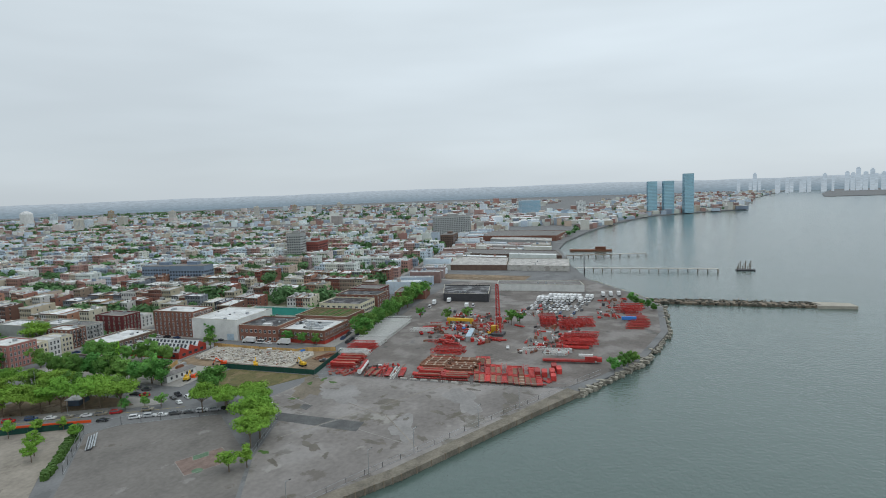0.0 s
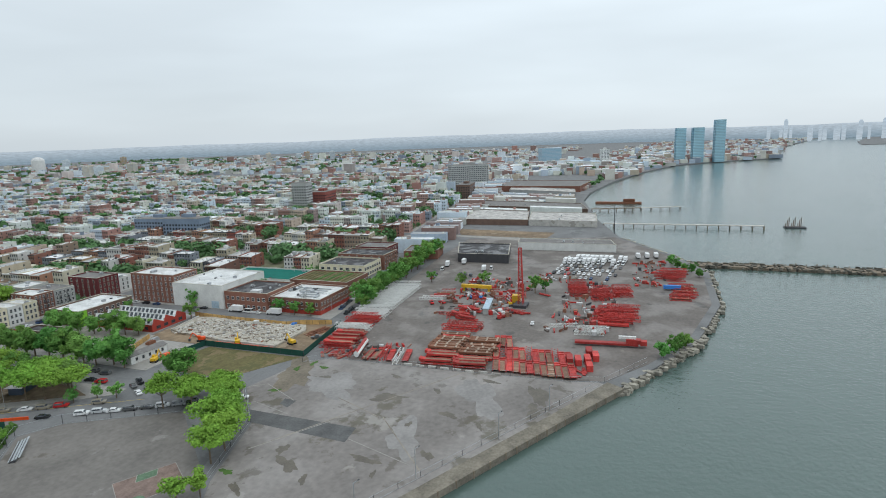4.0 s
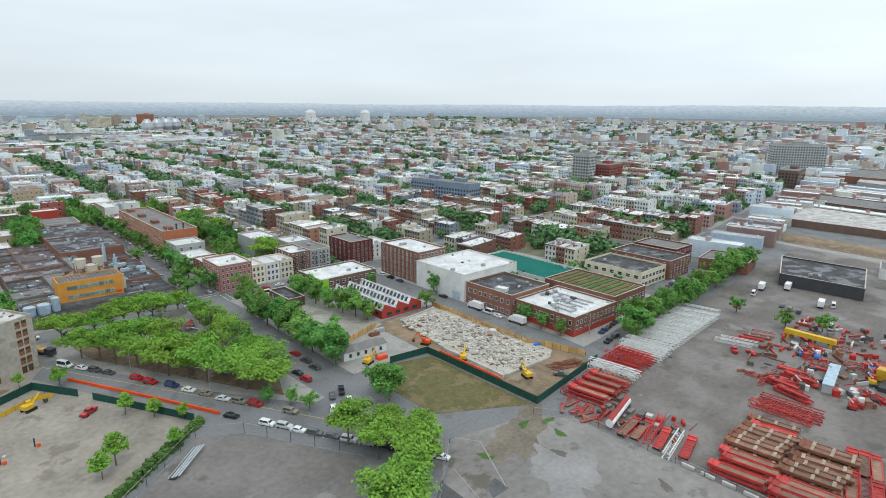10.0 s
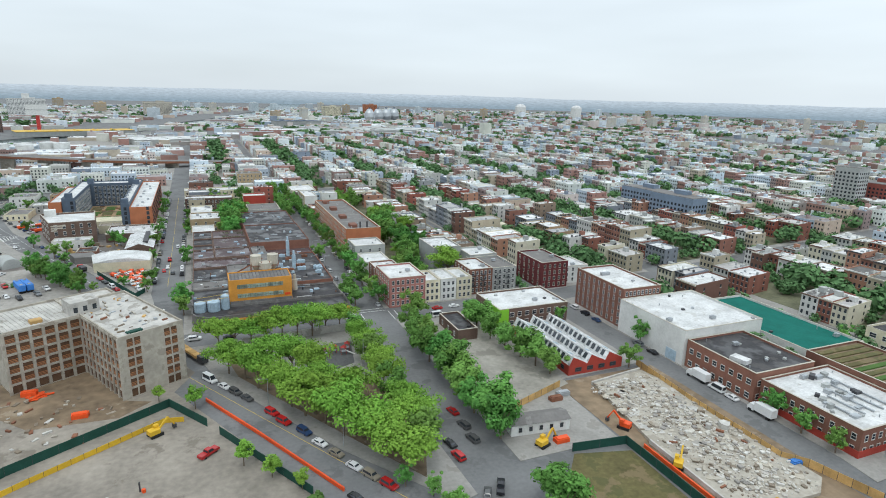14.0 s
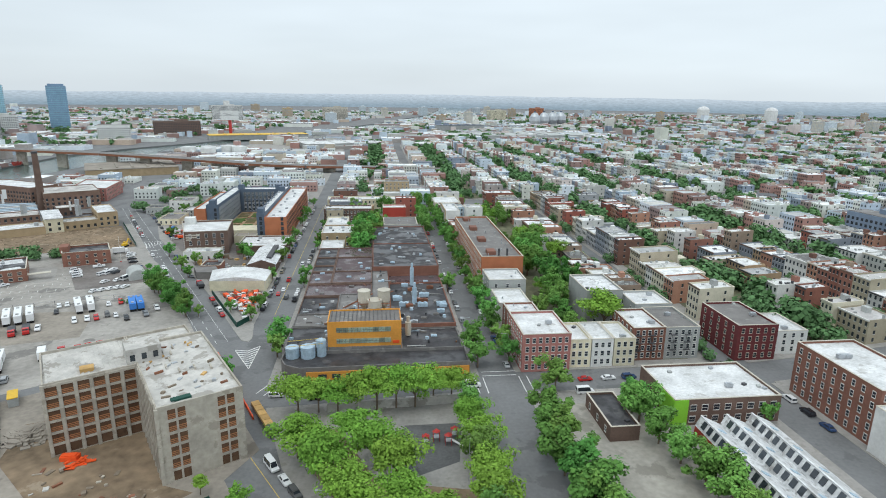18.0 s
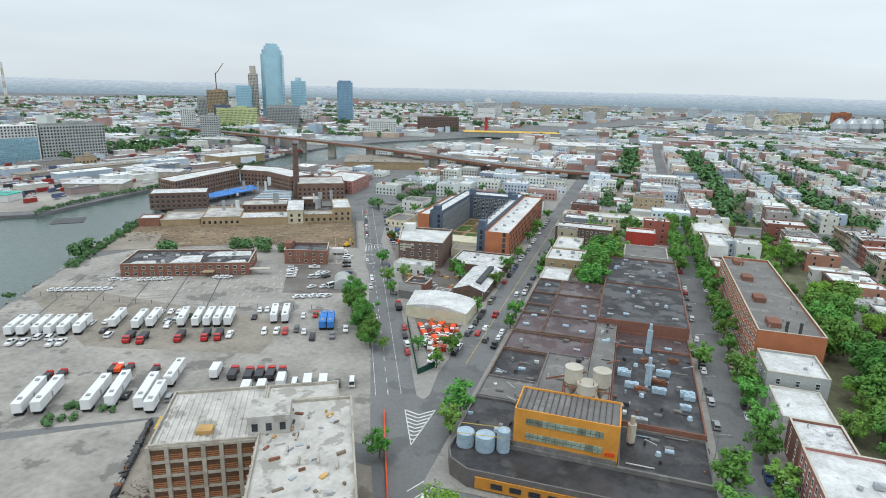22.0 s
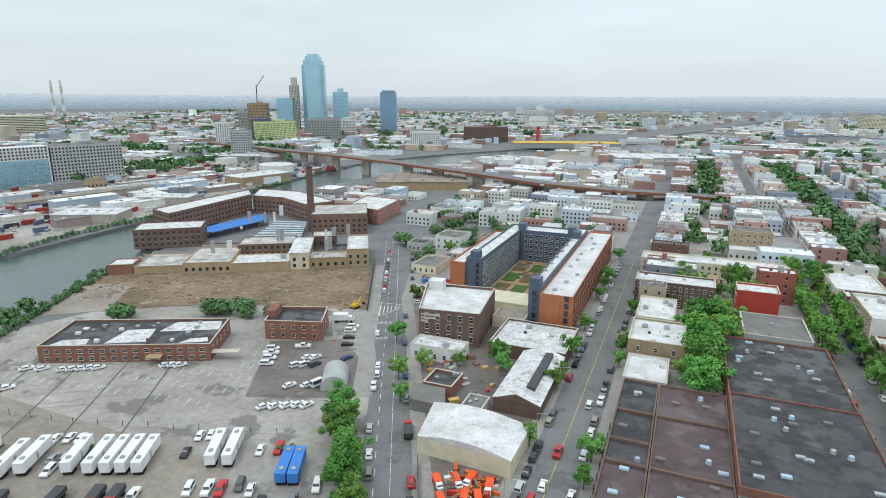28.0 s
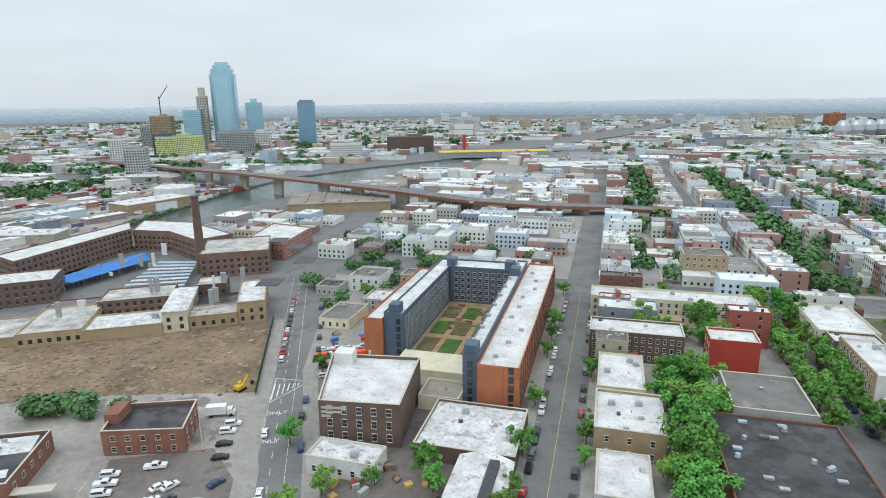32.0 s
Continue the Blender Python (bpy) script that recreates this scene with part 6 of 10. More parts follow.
# wide low works and sheds out to the horizon
for _ in range(7600):
    x, y = rng.uniform(-2600, 3400), rng.uniform(450, 3300)
    r = math.hypot(x - 200, y - 300)
    bank = -190 if y < 1100 else -190 + (y - 1100) * 0.35
    if x < 0 and (y < 620 or x > bank - 25 and x < bank + 110):
        continue
    if x >= 0 and y < 1330 and x < 1480 and not (x < 160 and y > 930):
        continue
    if abs(x - bank) < 80 and y > 800 or r > 3300:
        continue
    if x < 160 and x > bank and y < 930 or (-480 < x < -180 and y < 1010):
        continue
    big = rng.random() < (0.5 if x < 700 and y > 900 else 0.1)
    w, d = (rng.uniform(25, 80), rng.uniform(20, 50)) if big else (rng.uniform(9, 22), rng.uniform(9, 20))
    h = rng.uniform(5, 9) if big else rng.choice([6, 8, 9, 10, 12, 14, 10, 11]) * rng.uniform(0.9, 1.1)
    if rng.random() < 0.012:
        h, w, d = rng.uniform(18, 34), 18, 26
    deg = rng.choice([0, 0, 3, -4, 20])
    FAR.obox(x, y, 0.1, w, d, h, deg, 0, 0)
    FAR.obox(x, y, 0.1 + h, w - 0.8, d - 0.8, 0.25, deg, 1, 1)
    if big:
        for k in range(rng.randrange(3, 9)):
            FAR.obox(x + rng.uniform(-.4, .4) * w, y + rng.uniform(-.4, .4) * d, h + 0.35, rng.uniform(1.5, 5), rng.uniform(1.5, 5), rng.uniform(.8, 2.2), deg, rng.randrange(2))
def shore_y(x):
    """How far out the river bank lies down the shore."""
    for (x0, y0), (x1, y1) in zip(SHORE, SHORE[1:]):
        if x0 <= x < x1:
            return y0 + (y1 - y0) * (x - x0) / (x1 - x0)
    return 400


BANKTREES = []
for _ in range(2400):
    x = rng.uniform(870, 3900)
    y = shore_y(x) + 14 + (420 + 0.12 * max(0, x - 1300)) * rng.random() ** 1.3
    if x < 1330 and y > 158 or x < 1000:
        continue
    if rng.random() < 0.22:
        BANKTREES.append((x, y, rng.uniform(3.5, 6)))
        continue
    big = rng.random() < 0.2
    w, d = (rng.uniform(30, 70), rng.uniform(20, 40)) if big else (rng.uniform(9, 26), rng.uniform(9, 20))
    h = rng.uniform(6, 11) if big else rng.choice([7, 9, 10, 12, 14, 18]) * rng.uniform(0.8, 1.2)
    FAR.obox(x, y, 0.05, w, d, h, 8, 0, 0)
    FAR.obox(x, y, 0.05 + h, w - 0.8, d - 0.8, 0.25, 8, 1, 1)
for _ in range(150):
    y = rng.uniform(560, 1000)
    x = -205 - rng.random() ** 1.2 * 235 - (y - 560) * 0.09
    w, d, h = rng.choice([8, 10, 14, 18]), rng.choice([14, 22, 34, 50]), rng.uniform(3.2, 6.5)
    if not free(x - w, y - d / 2 - 2, x + w, y + d / 2 + 2) or abs(x + 431) < 32 and 675 < y < 810 or math.hypot(x + 271, y - 904) < 40 or abs(y - 985 - 0.45 * (x + 250)) < 30 + d / 2:
        continue
    keepout(x - w / 2 - 5, y - d / 2 - 3, x + w / 2 + 5, y + d / 2 + 3)
    FAR.obox(x, y, 0.05, w, d, h, -13, 0, 0)
    FAR.obox(x, y, 0.05 + h, w + .6, d + .6, 0.3, -13, 1, 1)
    for k in range(3):
        FAR.obox(x + rng.uniform(-.3, .3) * w, y + rng.uniform(-.35, .35) * d, h + 0.35, 1.6, 2.4, 0.8, -13, rng.randrange(2))
for i in range(22):
    x = 724 + 15.5 * i
    if 735 < x < 815 or 905 < x < 1000:
        continue
    y, end = shore_y(x) + 14, 262 + 0.08 * (x - 724)
    while y < end:
        d = rng.choice([18, 26, 40, 60])
        far_house([(x, y), (x + 13, y + 2), (x + 13 + d * .16, y + d + 1), (x + d * .16, y + d - 1)], rng.choice([4, 5, 5.5, 6.5, 8]))
        y += d + rng.choice([0.5, 0.5, 6])
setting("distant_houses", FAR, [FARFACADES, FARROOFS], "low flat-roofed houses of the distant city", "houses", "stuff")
setting("distant_windows", FARW, GLASS, "dark windows of distant houses", "windows", "stuff")

# ---- trees ----
def crown_mesh(name, seed, rx, rz, zc, leaves, size, m, lobes=9, flat=1.0):
    """Leaves in uneven clumps round the limbs."""
    r = np.random.RandomState(seed)
    ctr = r.normal(0, 1, (lobes, 3)) * (0.46 * rx, 0.46 * rx, 0.36 * rz * flat) + (0, 0, zc)
    rad = r.uniform(0.2, 0.46, lobes) * rx
    which = r.randint(0, lobes, leaves)
    d = r.normal(0, 1, (leaves, 3)); d /= np.linalg.norm(d, axis=1)[:, None]
    pos = ctr[which] + d * (rad[which] * r.uniform(0.45, 1.2, leaves))[:, None] * (1, 1, 0.75 * flat)
    nrm = 0.8 * d + r.normal(0, 0.4, (leaves, 3)) + (0, 0, 0.7)
    nrm /= np.linalg.norm(nrm, axis=1)[:, None]
    t = np.cross(nrm, r.normal(0, 1, (leaves, 3))); t /= np.linalg.norm(t, axis=1)[:, None]
    b = np.cross(nrm, t)
    s = size * r.uniform(0.6, 1.3, leaves)[:, None]
    v = np.stack([pos - t * s - b * s * 0.35, pos + t * s * 0.2 - b * s * 0.8, pos + t * s + b * s * 0.3, pos - t * s * 0.1 + b * s * 0.85], 1).reshape(-1, 3)
    me = bpy.data.meshes.new(name)
    me.from_pydata(v.tolist(), [], np.arange(4 * leaves).reshape(-1, 4).tolist())
    me.materials.append(m)
    return me


def trunk_mesh(name, seed, h, spread, r0):
    r = random.Random(seed)
    g = G()
    g.cyl(0, 0, 0, h * 0.45, r0, r0 * 0.75, 7)
    for i in range(6):
        a = math.tau * i / 6 + r.uniform(-0.4, 0.4)
        z0, z1 = h * r.uniform(0.32, 0.45), h * r.uniform(0.6, 0.85)
        k = spread * r.uniform(0.4, 0.75)
        p = (0.5 * k * math.cos(a), 0.5 * k * math.sin(a), (z0 + z1) / 2 + 0.3)
        g.bar((0, 0, z0), p, r0 * 0.8)
        g.bar(p, (k * math.cos(a), k * math.sin(a), z1), r0 * 0.45)
    return g.mesh(name, [BARK])


SORTS = {}
for key, lab, h, rx, rz, zc, leaves, size, m, flat in (
        ("plane", "broad plane tree with bright green spreading crown", 13, 6.2, 4.2, 9.8, 4200, 0.35, LEAF, 0.75), ("street", "leafy green street tree", 9, 3.4, 3.6, 6.2, 1900, 0.36, DKLEAF, 1.1),
        ("dark", "dense dark green garden tree", 12, 4.8, 5.0, 7.6, 3000, 0.43, DKLEAF, 1.1), ("young", "small open young green tree", 6.5, 2.2, 2.4, 4.6, 1500, 0.25, LEAF, 1.0)):
    SORTS[key] = []
    for s in range(3):
        root = tagged(new("tree"), lab, "tree", "trees")
        t = part("trunk", trunk_mesh("trunk", 7 * s + len(key), h * 0.95, rx, 0.32 if key != "young" else 0.16), None, root)
        part("crown", crown_mesh("crown", 31 * s + len(key), rx, rz, zc, leaves, size, m, 24 + 5 * s, flat), None, root)
        root.matrix_basis = pose(0, 0, -60)
        SORTS[key].append(root)


PLACED = set()


def tree(sort, x, y, s=1.0, z=0.12):
    v = rng.randrange(3)
    src = SORTS[sort][v]
    m = pose(x, y, z, 0, 0, rng.uniform(0, 360)) @ Matrix.Diagonal((s, s, s * rng.uniform(0.92, 1.08), 1))
    if (sort, v) not in PLACED:
        PLACED.add((sort, v))
        src.matrix_basis = m
        return src
    ob = copy_thing(src, Matrix())
    ob.matrix_basis = m
    return ob


rng = random.Random(5)
# park
for i in range(9):
    tree("plane", 178 + i * 5.6, 338 + i * 0.5 + rng.uniform(-1, 1), rng.uniform(0.8, 1.0))
for i in range(11):
    t = i / 10
    tree("plane", 181 + 38 * t + rng.uniform(-1, 1), 318 - 70 * t + rng.uniform(-1, 1), rng.uniform(0.85, 1.1))
for i in range(7):
    t = i / 6
    x, y = 193 + 30 * t + rng.uniform(-2, 2), 322 - 58 * t + rng.uniform(-2, 2)
    if math.hypot(x - 218, y - 271) > 8 and math.hypot(x - 216, y - 320) > 9:
        tree("plane", x, y, rng.uniform(0.8, 1.05))
for i in range(10):
    tree("plane" if i % 3 else "dark", 226 + rng.uniform(-1.5, 1), 256 + i * 8.6, rng.uniform(0.75, 0.95))
for x, y in ((216, 242.5), (221, 237), (223.5, 230.5)):
    tree("street", x, y, rng.uniform(0.5, 0.65))
# east side of the street by the lot
for i in range(11):
    tree("dark", 246.5 + rng.uniform(-1.8, 1.8), 253 + i * 7.3, rng.uniform(0.95, 1.25))
tree("dark", 245, 219, 1.0); tree("dark", 247, 227, 0.7)
for x, y, s in ((274.5, 326, 1.05), (275, 315, .8), (276.5, 306, .85), (278, 297, .9), (279.5, 289, .95), (281, 282, .8), (276, 334, .7), (256, 346, .9)):
    tree("dark", x, y, s)
tree("street", 310, 277, 0.9); tree("street", 311, 322, .7)
# court edge and site trees
for x, y, s in ((226, 181, 1.0), (218, 178, .95), (211, 174, 1.0), (232, 189, .85), (205, 166, .95), (198, 165, .9), (238, 196, .7), (222, 207, .95), (229, 201, .8), (224, 196, .8), (214, 171, .8), (234, 205, .6)):
    tree("plane", x, y, s)
for x, y, s in ((170, 297, 1.1), (181, 264, 1.0), (187, 257, 1.0), (193, 250, .8), (172, 238, 1.3), (168, 234, 1.1), (160, 305, .7), (186, 236, .9), (180, 160, 1.3), (184, 156, 1.2)):
    tree("young", x, y, s)
# street rows
for y in range(366, 560, 13):
    for x in (245.0, 234.2):
        if rng.random() < (0.8 if x > 240 else 0.16):
            tree("street", x + rng.uniform(-0.4, 0.4), y + rng.uniform(-3, 3), rng.uniform(0.9, 1.25))
for y in range(372, 670, 14):
    for x in (150.2, 166.6):
        if rng.random() < (0.6 if x < 160 or y > 500 else 0.22) and y > 412 - 30 * (x > 160):
            tree("street", x, y + rng.uniform(-4, 4), rng.uniform(0.6, 0.95))
for y in range(560, 670, 9):
    for x in (245.0, 234.0):
        tree("street", x, y + rng.uniform(-3, 3), rng.uniform(0.9, 1.3))
tree("street", 235, 377, 1.2); tree("street", 166.2, 386.9, 1.15); tree("street", 152.6, 361.7, .8)
for x, y, s in ((284, 446, 1.35), (278, 467, 1.3), (287, 458, 1.2), (280, 434, 1.0), (292, 441, 1.1), (285, 475, 1.2), (279, 490, 1.1), (288, 500, 1.2), (283, 515, 1.0), (277, 425, .7), (270, 412, .7), (277, 404, .8), (275, 390, .7), (284, 423, .8)):
    tree("dark", x, y, s)
for x, y, s in ((192, 512, 1.1), (189, 522, .9), (194, 528, 1.25), (193, 541, 1.2), (197, 553, 1.3), (190, 562, 1.0), (196, 571, 1.2), (202, 580, 1.0), (190, 577, .8), (201, 563, .9)):
    tree("dark", x, y, s)
for i in range(12):
    t = 0.18 + 0.82 * i / 11
    tree("dark", 93 + 31 * t + rng.uniform(-2.0, 1.0), 465 - 45 * t + rng.uniform(-1.5, 1.5), rng.uniform(0.65, 0.95))
for x, y, s in ((105, 498, .8), (101, 488, .8), (108, 475, .7), (127, 512, .9), (131, 506, .8), (116, 505, .6), (86, 516, .8), (166, 378, .9), (152, 425, .9), (128, 420, .5), (140, 424, .6), (74, 560, .8), (58, 640, .9), (46, 660, 1.0), (80, 690, 1.0)):
    tree("street", x, y, s)
# row along the yard
for i in range(26):
    t = i / 25
    tree("dark" if i % 2 else "street", 345 + 150 * t + rng.uniform(-1, 1), 196 + 13 * t + rng.uniform(-2.5, 2.5), rng.uniform(0.85, 1.15))
for x, y, s in ((412, 181, .8), (407, 159, .8), (413, 147, .9), (400, 113, 1.0), (404, 108, .8), (349, 262, .8), (329, 226, .8), (329.5, 236, .8), (329, 216, .7), (327.5, 292, .9), (399, 262, .9), (402, 236, .8)):
    tree("street", x, y, s)
for x, y in ((322, 40), (328, 38), (333, 35), (470, 28), (476, 32), (482, 36), (460, 24), (492, 40), (316, 44)):
    tree("dark", x, y, rng.uniform(0.45, 0.65), -0.6)
# gardens behind the rows
near_yards = [q_ for q_ in YARDS if q_[0] < 340 and q_[1] < 690]
for x0, y0, x1, y1 in near_yards:
    n_ = int((y1 - y0) / 5.6)
    for _ in range(n_):
        x, y = fr(rng.uniform(x0 - 3, x1 + 3), rng.uniform(y0, y1))
        if free(x - 4, y - 4, x + 4, y + 4):
            tree(rng.choice(["dark", "dark", "street", "plane"]), x, y, rng.choice([0.5, 0.65, 0.8, 1.0, 1.25]) * rng.uniform(0.85, 1.1))
# distant greenery
r_ = np.random.RandomState(3)
cl, ci = [], []
spots = []
for k in range(2, 14):
    for y in range(245, 1290, 9):
        for s in (-6.2, 6.2):
            if rng.random() < 0.55 and not (k == 2 and y < 352):
                spots.append((*fr(STREETS[k] + s, y + rng.uniform(-3, 3)), rng.uniform(2.0, 3.8)))
for x0, y0, x1, y1 in YARDS:
    if not (x0 < 340 and y0 < 690):
        spots += [(*fr(rng.uniform(x0, x1), rng.uniform(y0, y1)), rng.choice([2.0, 2.6, 3.2, 4.0, 5.0, 6.0])) for _ in range(int((y1 - y0) / 2.3))]
for _ in range(1500):
    x, y = rng.uniform(-2300, 3000), rng.uniform(700, 3200)
    bank = -190 if y < 1100 else -190 + (y - 1100) * 0.35
    if abs(x - bank) < 90 or (x > 0 and y < 1300 and x < 1480) or (x < 160 and y < 930 and x > bank):
        continue
    k = 1 if rng.random() < 0.7 else 9
    spots += [(x + rng.uniform(-40, 40) * (k > 1), y + rng.uniform(-14, 14) * (k > 1), rng.uniform(4, 7)) for _ in range(k)]
for i in range(70):
    t = i / 69
    spots.append((-178 - 6 * math.sin(9 * t) - 25 * t, 534 + 300 * t, rng.uniform(1.2, 2.6)))
    spots.append((-52 - 46 * t + rng.uniform(-3, 3), 452 + 90 * t, rng.uniform(0.8, 2.0)))
for i in range(60):
    spots.append((-441 + rng.uniform(-14, 14), 925 + 130 * i / 60, rng.uniform(3, 5)))
for i in range(50):
    spots.append((-430 + rng.uniform(-60, 40), 840 + rng.uniform(-20, 30) + 40 * (i % 2), rng.uniform(2.5, 4.5)))
for x, y, k in ((62.4, 354.1, 8), (72.5, 356.9, 6), (63.5, 346.1, 9), (66, 349, 5), (20, 412, 4), (-36, 392, 12), (-30, 380, 10), (-24, 372, 8), (-44, 404, 10), (-40, 412, 8), (47, 421, 3), (92, 440, 5)):
    spots += [(x + rng.uniform(-2.4, 2.4), y + rng.uniform(-1.6, 1.6), rng.uniform(0.5, 1.3)) for _ in range(k)]
for x, y in ((-2, 510), (4, 513), (9, 512), (14, 515), (19, 514), (24, 518), (28, 517), (-30, 494), (-26, 490), (-70, 474), (-66, 468), (-74, 482)):
    spots += [(x + rng.uniform(-3, 3), y + rng.uniform(-1.5, 1.5), rng.uniform(2.2, 4.0)) for _ in range(2)]
spots += BANKTREES
for x, y in ((30, 690), (36, 702), (50, 692), (22, 652), (66, 642), (70, 702), (92, 690), (112, 704), (60, 722), (14, 742), (-8, 762), (30, 762), (80, 750), (122, 760), (40, 735), (100, 735), (62, 668), (48, 628), (140, 700), (130, 725), (6, 792), (70, 790), (110, 810), (24, 820)):
    spots += [(x + rng.uniform(-4, 4), y + rng.uniform(-4, 4), rng.uniform(2.6, 4.4)) for _ in range(3)]
for x, y, s in spots:
    if not free(x - 2, y - 2, x + 2, y + 2) and x > 160:
        continue
    close = math.hypot(x - 220, y - 300) < 520
    n_leaf = 120 if close else 36
    d = r_.normal(0, 1, (n_leaf, 3)); d /= np.linalg.norm(d, axis=1)[:, None]
    pos = d * r_.uniform(0.5, 1.05, n_leaf)[:, None] * (s, s, s * 0.85) + (x, y, s * (1.25 if s > 3.8 else 1.0))
    nr = 0.8 * d + r_.normal(0, 0.4, d.shape) + (0, 0, .6); nr /= np.linalg.norm(nr, axis=1)[:, None]
    t = np.cross(nr, r_.normal(0, 1, d.shape)); t /= np.linalg.norm(t, axis=1)[:, None]
    b = np.cross(nr, t)
    q_ = (0.22 if close else 0.38) * s
    cl.append(np.stack([pos - t * q_, pos - b * q_, pos + t * q_, pos + b * q_], 1).reshape(-1, 3))
cl = np.concatenate(cl)
me = bpy.data.meshes.new("distant_trees")
me.from_pydata(cl.tolist(), [], np.arange(len(cl)).reshape(-1, 4).tolist())
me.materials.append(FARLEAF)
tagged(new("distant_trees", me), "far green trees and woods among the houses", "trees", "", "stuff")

# ---- bridge, towers and other landmarks ----
br_ = thing("road_bridge", -150, 930, 0, "long steel girder road bridge on concrete piers across the creek", "bridge")
pts = [(-620, 1150, 10), (-377, 1040, 14), (-250, 985, 17), (-116, 925, 18), (-20, 893, 16), (60, 868, 13), (120, 880, 9), (170, 900, 6), (330, 905, 0.3)]
for (a, b) in zip(pts, pts[1:]):
    part("deck_span", G().bar(a, b, 17, 0.8), GREYROOF, br_)
    u = Vector((b[0] - a[0], b[1] - a[1])).normalized()
    for s in (-8.3, 8.3):
        o = Vector((-u.y, u.x)) * s
        part("girder", G().bar((a[0] + o.x, a[1] + o.y, a[2] - 0.9), (b[0] + o.x, b[1] + o.y, b[2] - 0.9), 0.5, 2.4), RUST, br_)
for i in range(len(pts) - 1):
    a, b = Vector(pts[i]), Vector(pts[i + 1])
    for t in (0.1, 0.55):
        p = a.lerp(b, t)
        if p.z > 4:
            part("pier", G().obox(p.x, p.y, -3, 15, 3.0, p.z + 0.8, -25), CONC, br_)


# Far-block colours are paled, putting distance haze into walls and windows.
PALEGLAZE = mat("haze_paled_glazing", (0.30, 0.35, 0.39), 0.5, 0.2)
PALETOWER = mat("haze_paled_facade", (0.50, 0.55, 0.58), 0.7, 0.2, rnd=0.4)
DEEPGLASS = mat("deep_blue_glass_band", (0.24, 0.42, 0.52), 0.3, 0.2, metal=0.5)


def tower(name, label, x, y, w, d, h, m, deg=0.0, floors=0, top=None):
    t = thing(name, x, y, 0, label, "tower")
    part("shaft", G().obox(x, y, 0, w, d, h, deg), m, t)
    g = G()
    n_ = floors or int(h / 4)
    glass = m in (BLUEGLASS, PALEBLUE) or m.name == "haze_lightened_blue_glass"
    if glass or w > 100:
        for k in range(n_):
            g.obox(x, y, 2 + k * (h - 3) / n_, w + 0.3, d + 0.3, 1.1 if glass else 1.6, deg)
        if glass:
            for k in range(int(w / 3)):
                a = radians(deg)
                o = (k + 0.5) * 3 * w / (3 * int(w / 3)) - w / 2
                g.obox(x + o * math.cos(a), y + o * math.sin(a), 0, 0.5, d + 0.5, h - 0.5, deg)
    else:
        c, s_ = math.cos(radians(deg)), math.sin(radians(deg))
        crn = [(x + c * a - s_ * b, y + s_ * a + c * b) for a, b in ((-w / 2, -d / 2), (w / 2, -d / 2), (w / 2, d / 2), (-w / 2, d / 2))]
        for i in range(4):
            ln = math.dist(crn[i], crn[(i + 1) % 4])
            window_band(g, crn[i], crn[(i + 1) % 4], max(1, int((h - 2) / 3.4)), max(2, int(ln / 3.2)), 1.7, 1.8, 1.6, 3.4, 0, 0.08)
        part("roof", G().obox(x, y, h, w - 1, d - 1, 0.4, deg), GREYROOF if name != "distant_block" else WHITEROOF, t)
        part("roof_house", G().obox(x + w * .1, y, h + .4, w * .3, d * .35, 3.0, deg), m, t)
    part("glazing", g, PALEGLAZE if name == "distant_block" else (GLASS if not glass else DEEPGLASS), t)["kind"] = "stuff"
    if top:
        part("crown", G().obox(x, y, h, w * top[0], d * top[0], top[1], deg), m, t)
    return t


ct = thing("glass_skyscraper", -646, 1536, 0, "tall blue-green glass skyscraper with a stepped crown", "tower")
for k, (w_, z0, z1) in enumerate(((50, 0, 158), (44, 158, 168), (35, 168, 176), (26, 176, 182))):
    c_ = w_ * 0.22
    hw = w_ / 2
    oct_ = [(-hw + c_, -hw), (hw - c_, -hw), (hw, -hw + c_), (hw, hw - c_), (hw - c_, hw), (-hw + c_, hw), (-hw, hw - c_), (-hw, -hw + c_)]
    a_ = radians(25)
    part("shaft" if k == 0 else "setback", G().prism([(-646 + x * math.cos(a_) - y * math.sin(a_), 1536 + x * math.sin(a_) + y * math.cos(a_)) for x, y in oct_], z0, z1), BLUEGLASS, ct)
g = G()
for k in range(42):
    g.obox(-646, 1536, 6 + k * 3.6, 50.2, 38, 0.7, 25)
part("spandrels", g, DEEPGLASS, ct)["kind"] = "stuff"

# ---- vehicles ----
def wheel_mesh(r, w):
    g = G()
    n_ = 12
    for s in (-w / 2, w / 2):
        g.v += [(r * math.cos(math.tau * i / n_), s, r + r * math.sin(math.tau * i / n_)) for i in range(n_)]
    for i in range(n_):
        j = (i + 1) % n_
        g.f.append((i, j, n_ + j, n_ + i)); g.m.append(0)
    g.f += [tuple(range(n_)), tuple(range(2 * n_ - 1, n_ - 1, -1))]; g.m += [0, 0]
    return g.mesh("wheel", [RUBBER])


WHEEL, BIGWHEEL = wheel_mesh(0.34, 0.24), wheel_mesh(0.5, 0.5)


def axle_wheel(x, y, z, deg, root):
    """A heavy wheel at a place in the world, under a parent that stands upright."""
    o = root.matrix_basis.translation
    part("wheel", BIGWHEEL, None, root).matrix_basis = pose(x - o.x, y - o.y, z - o.z, 0, 0, deg)


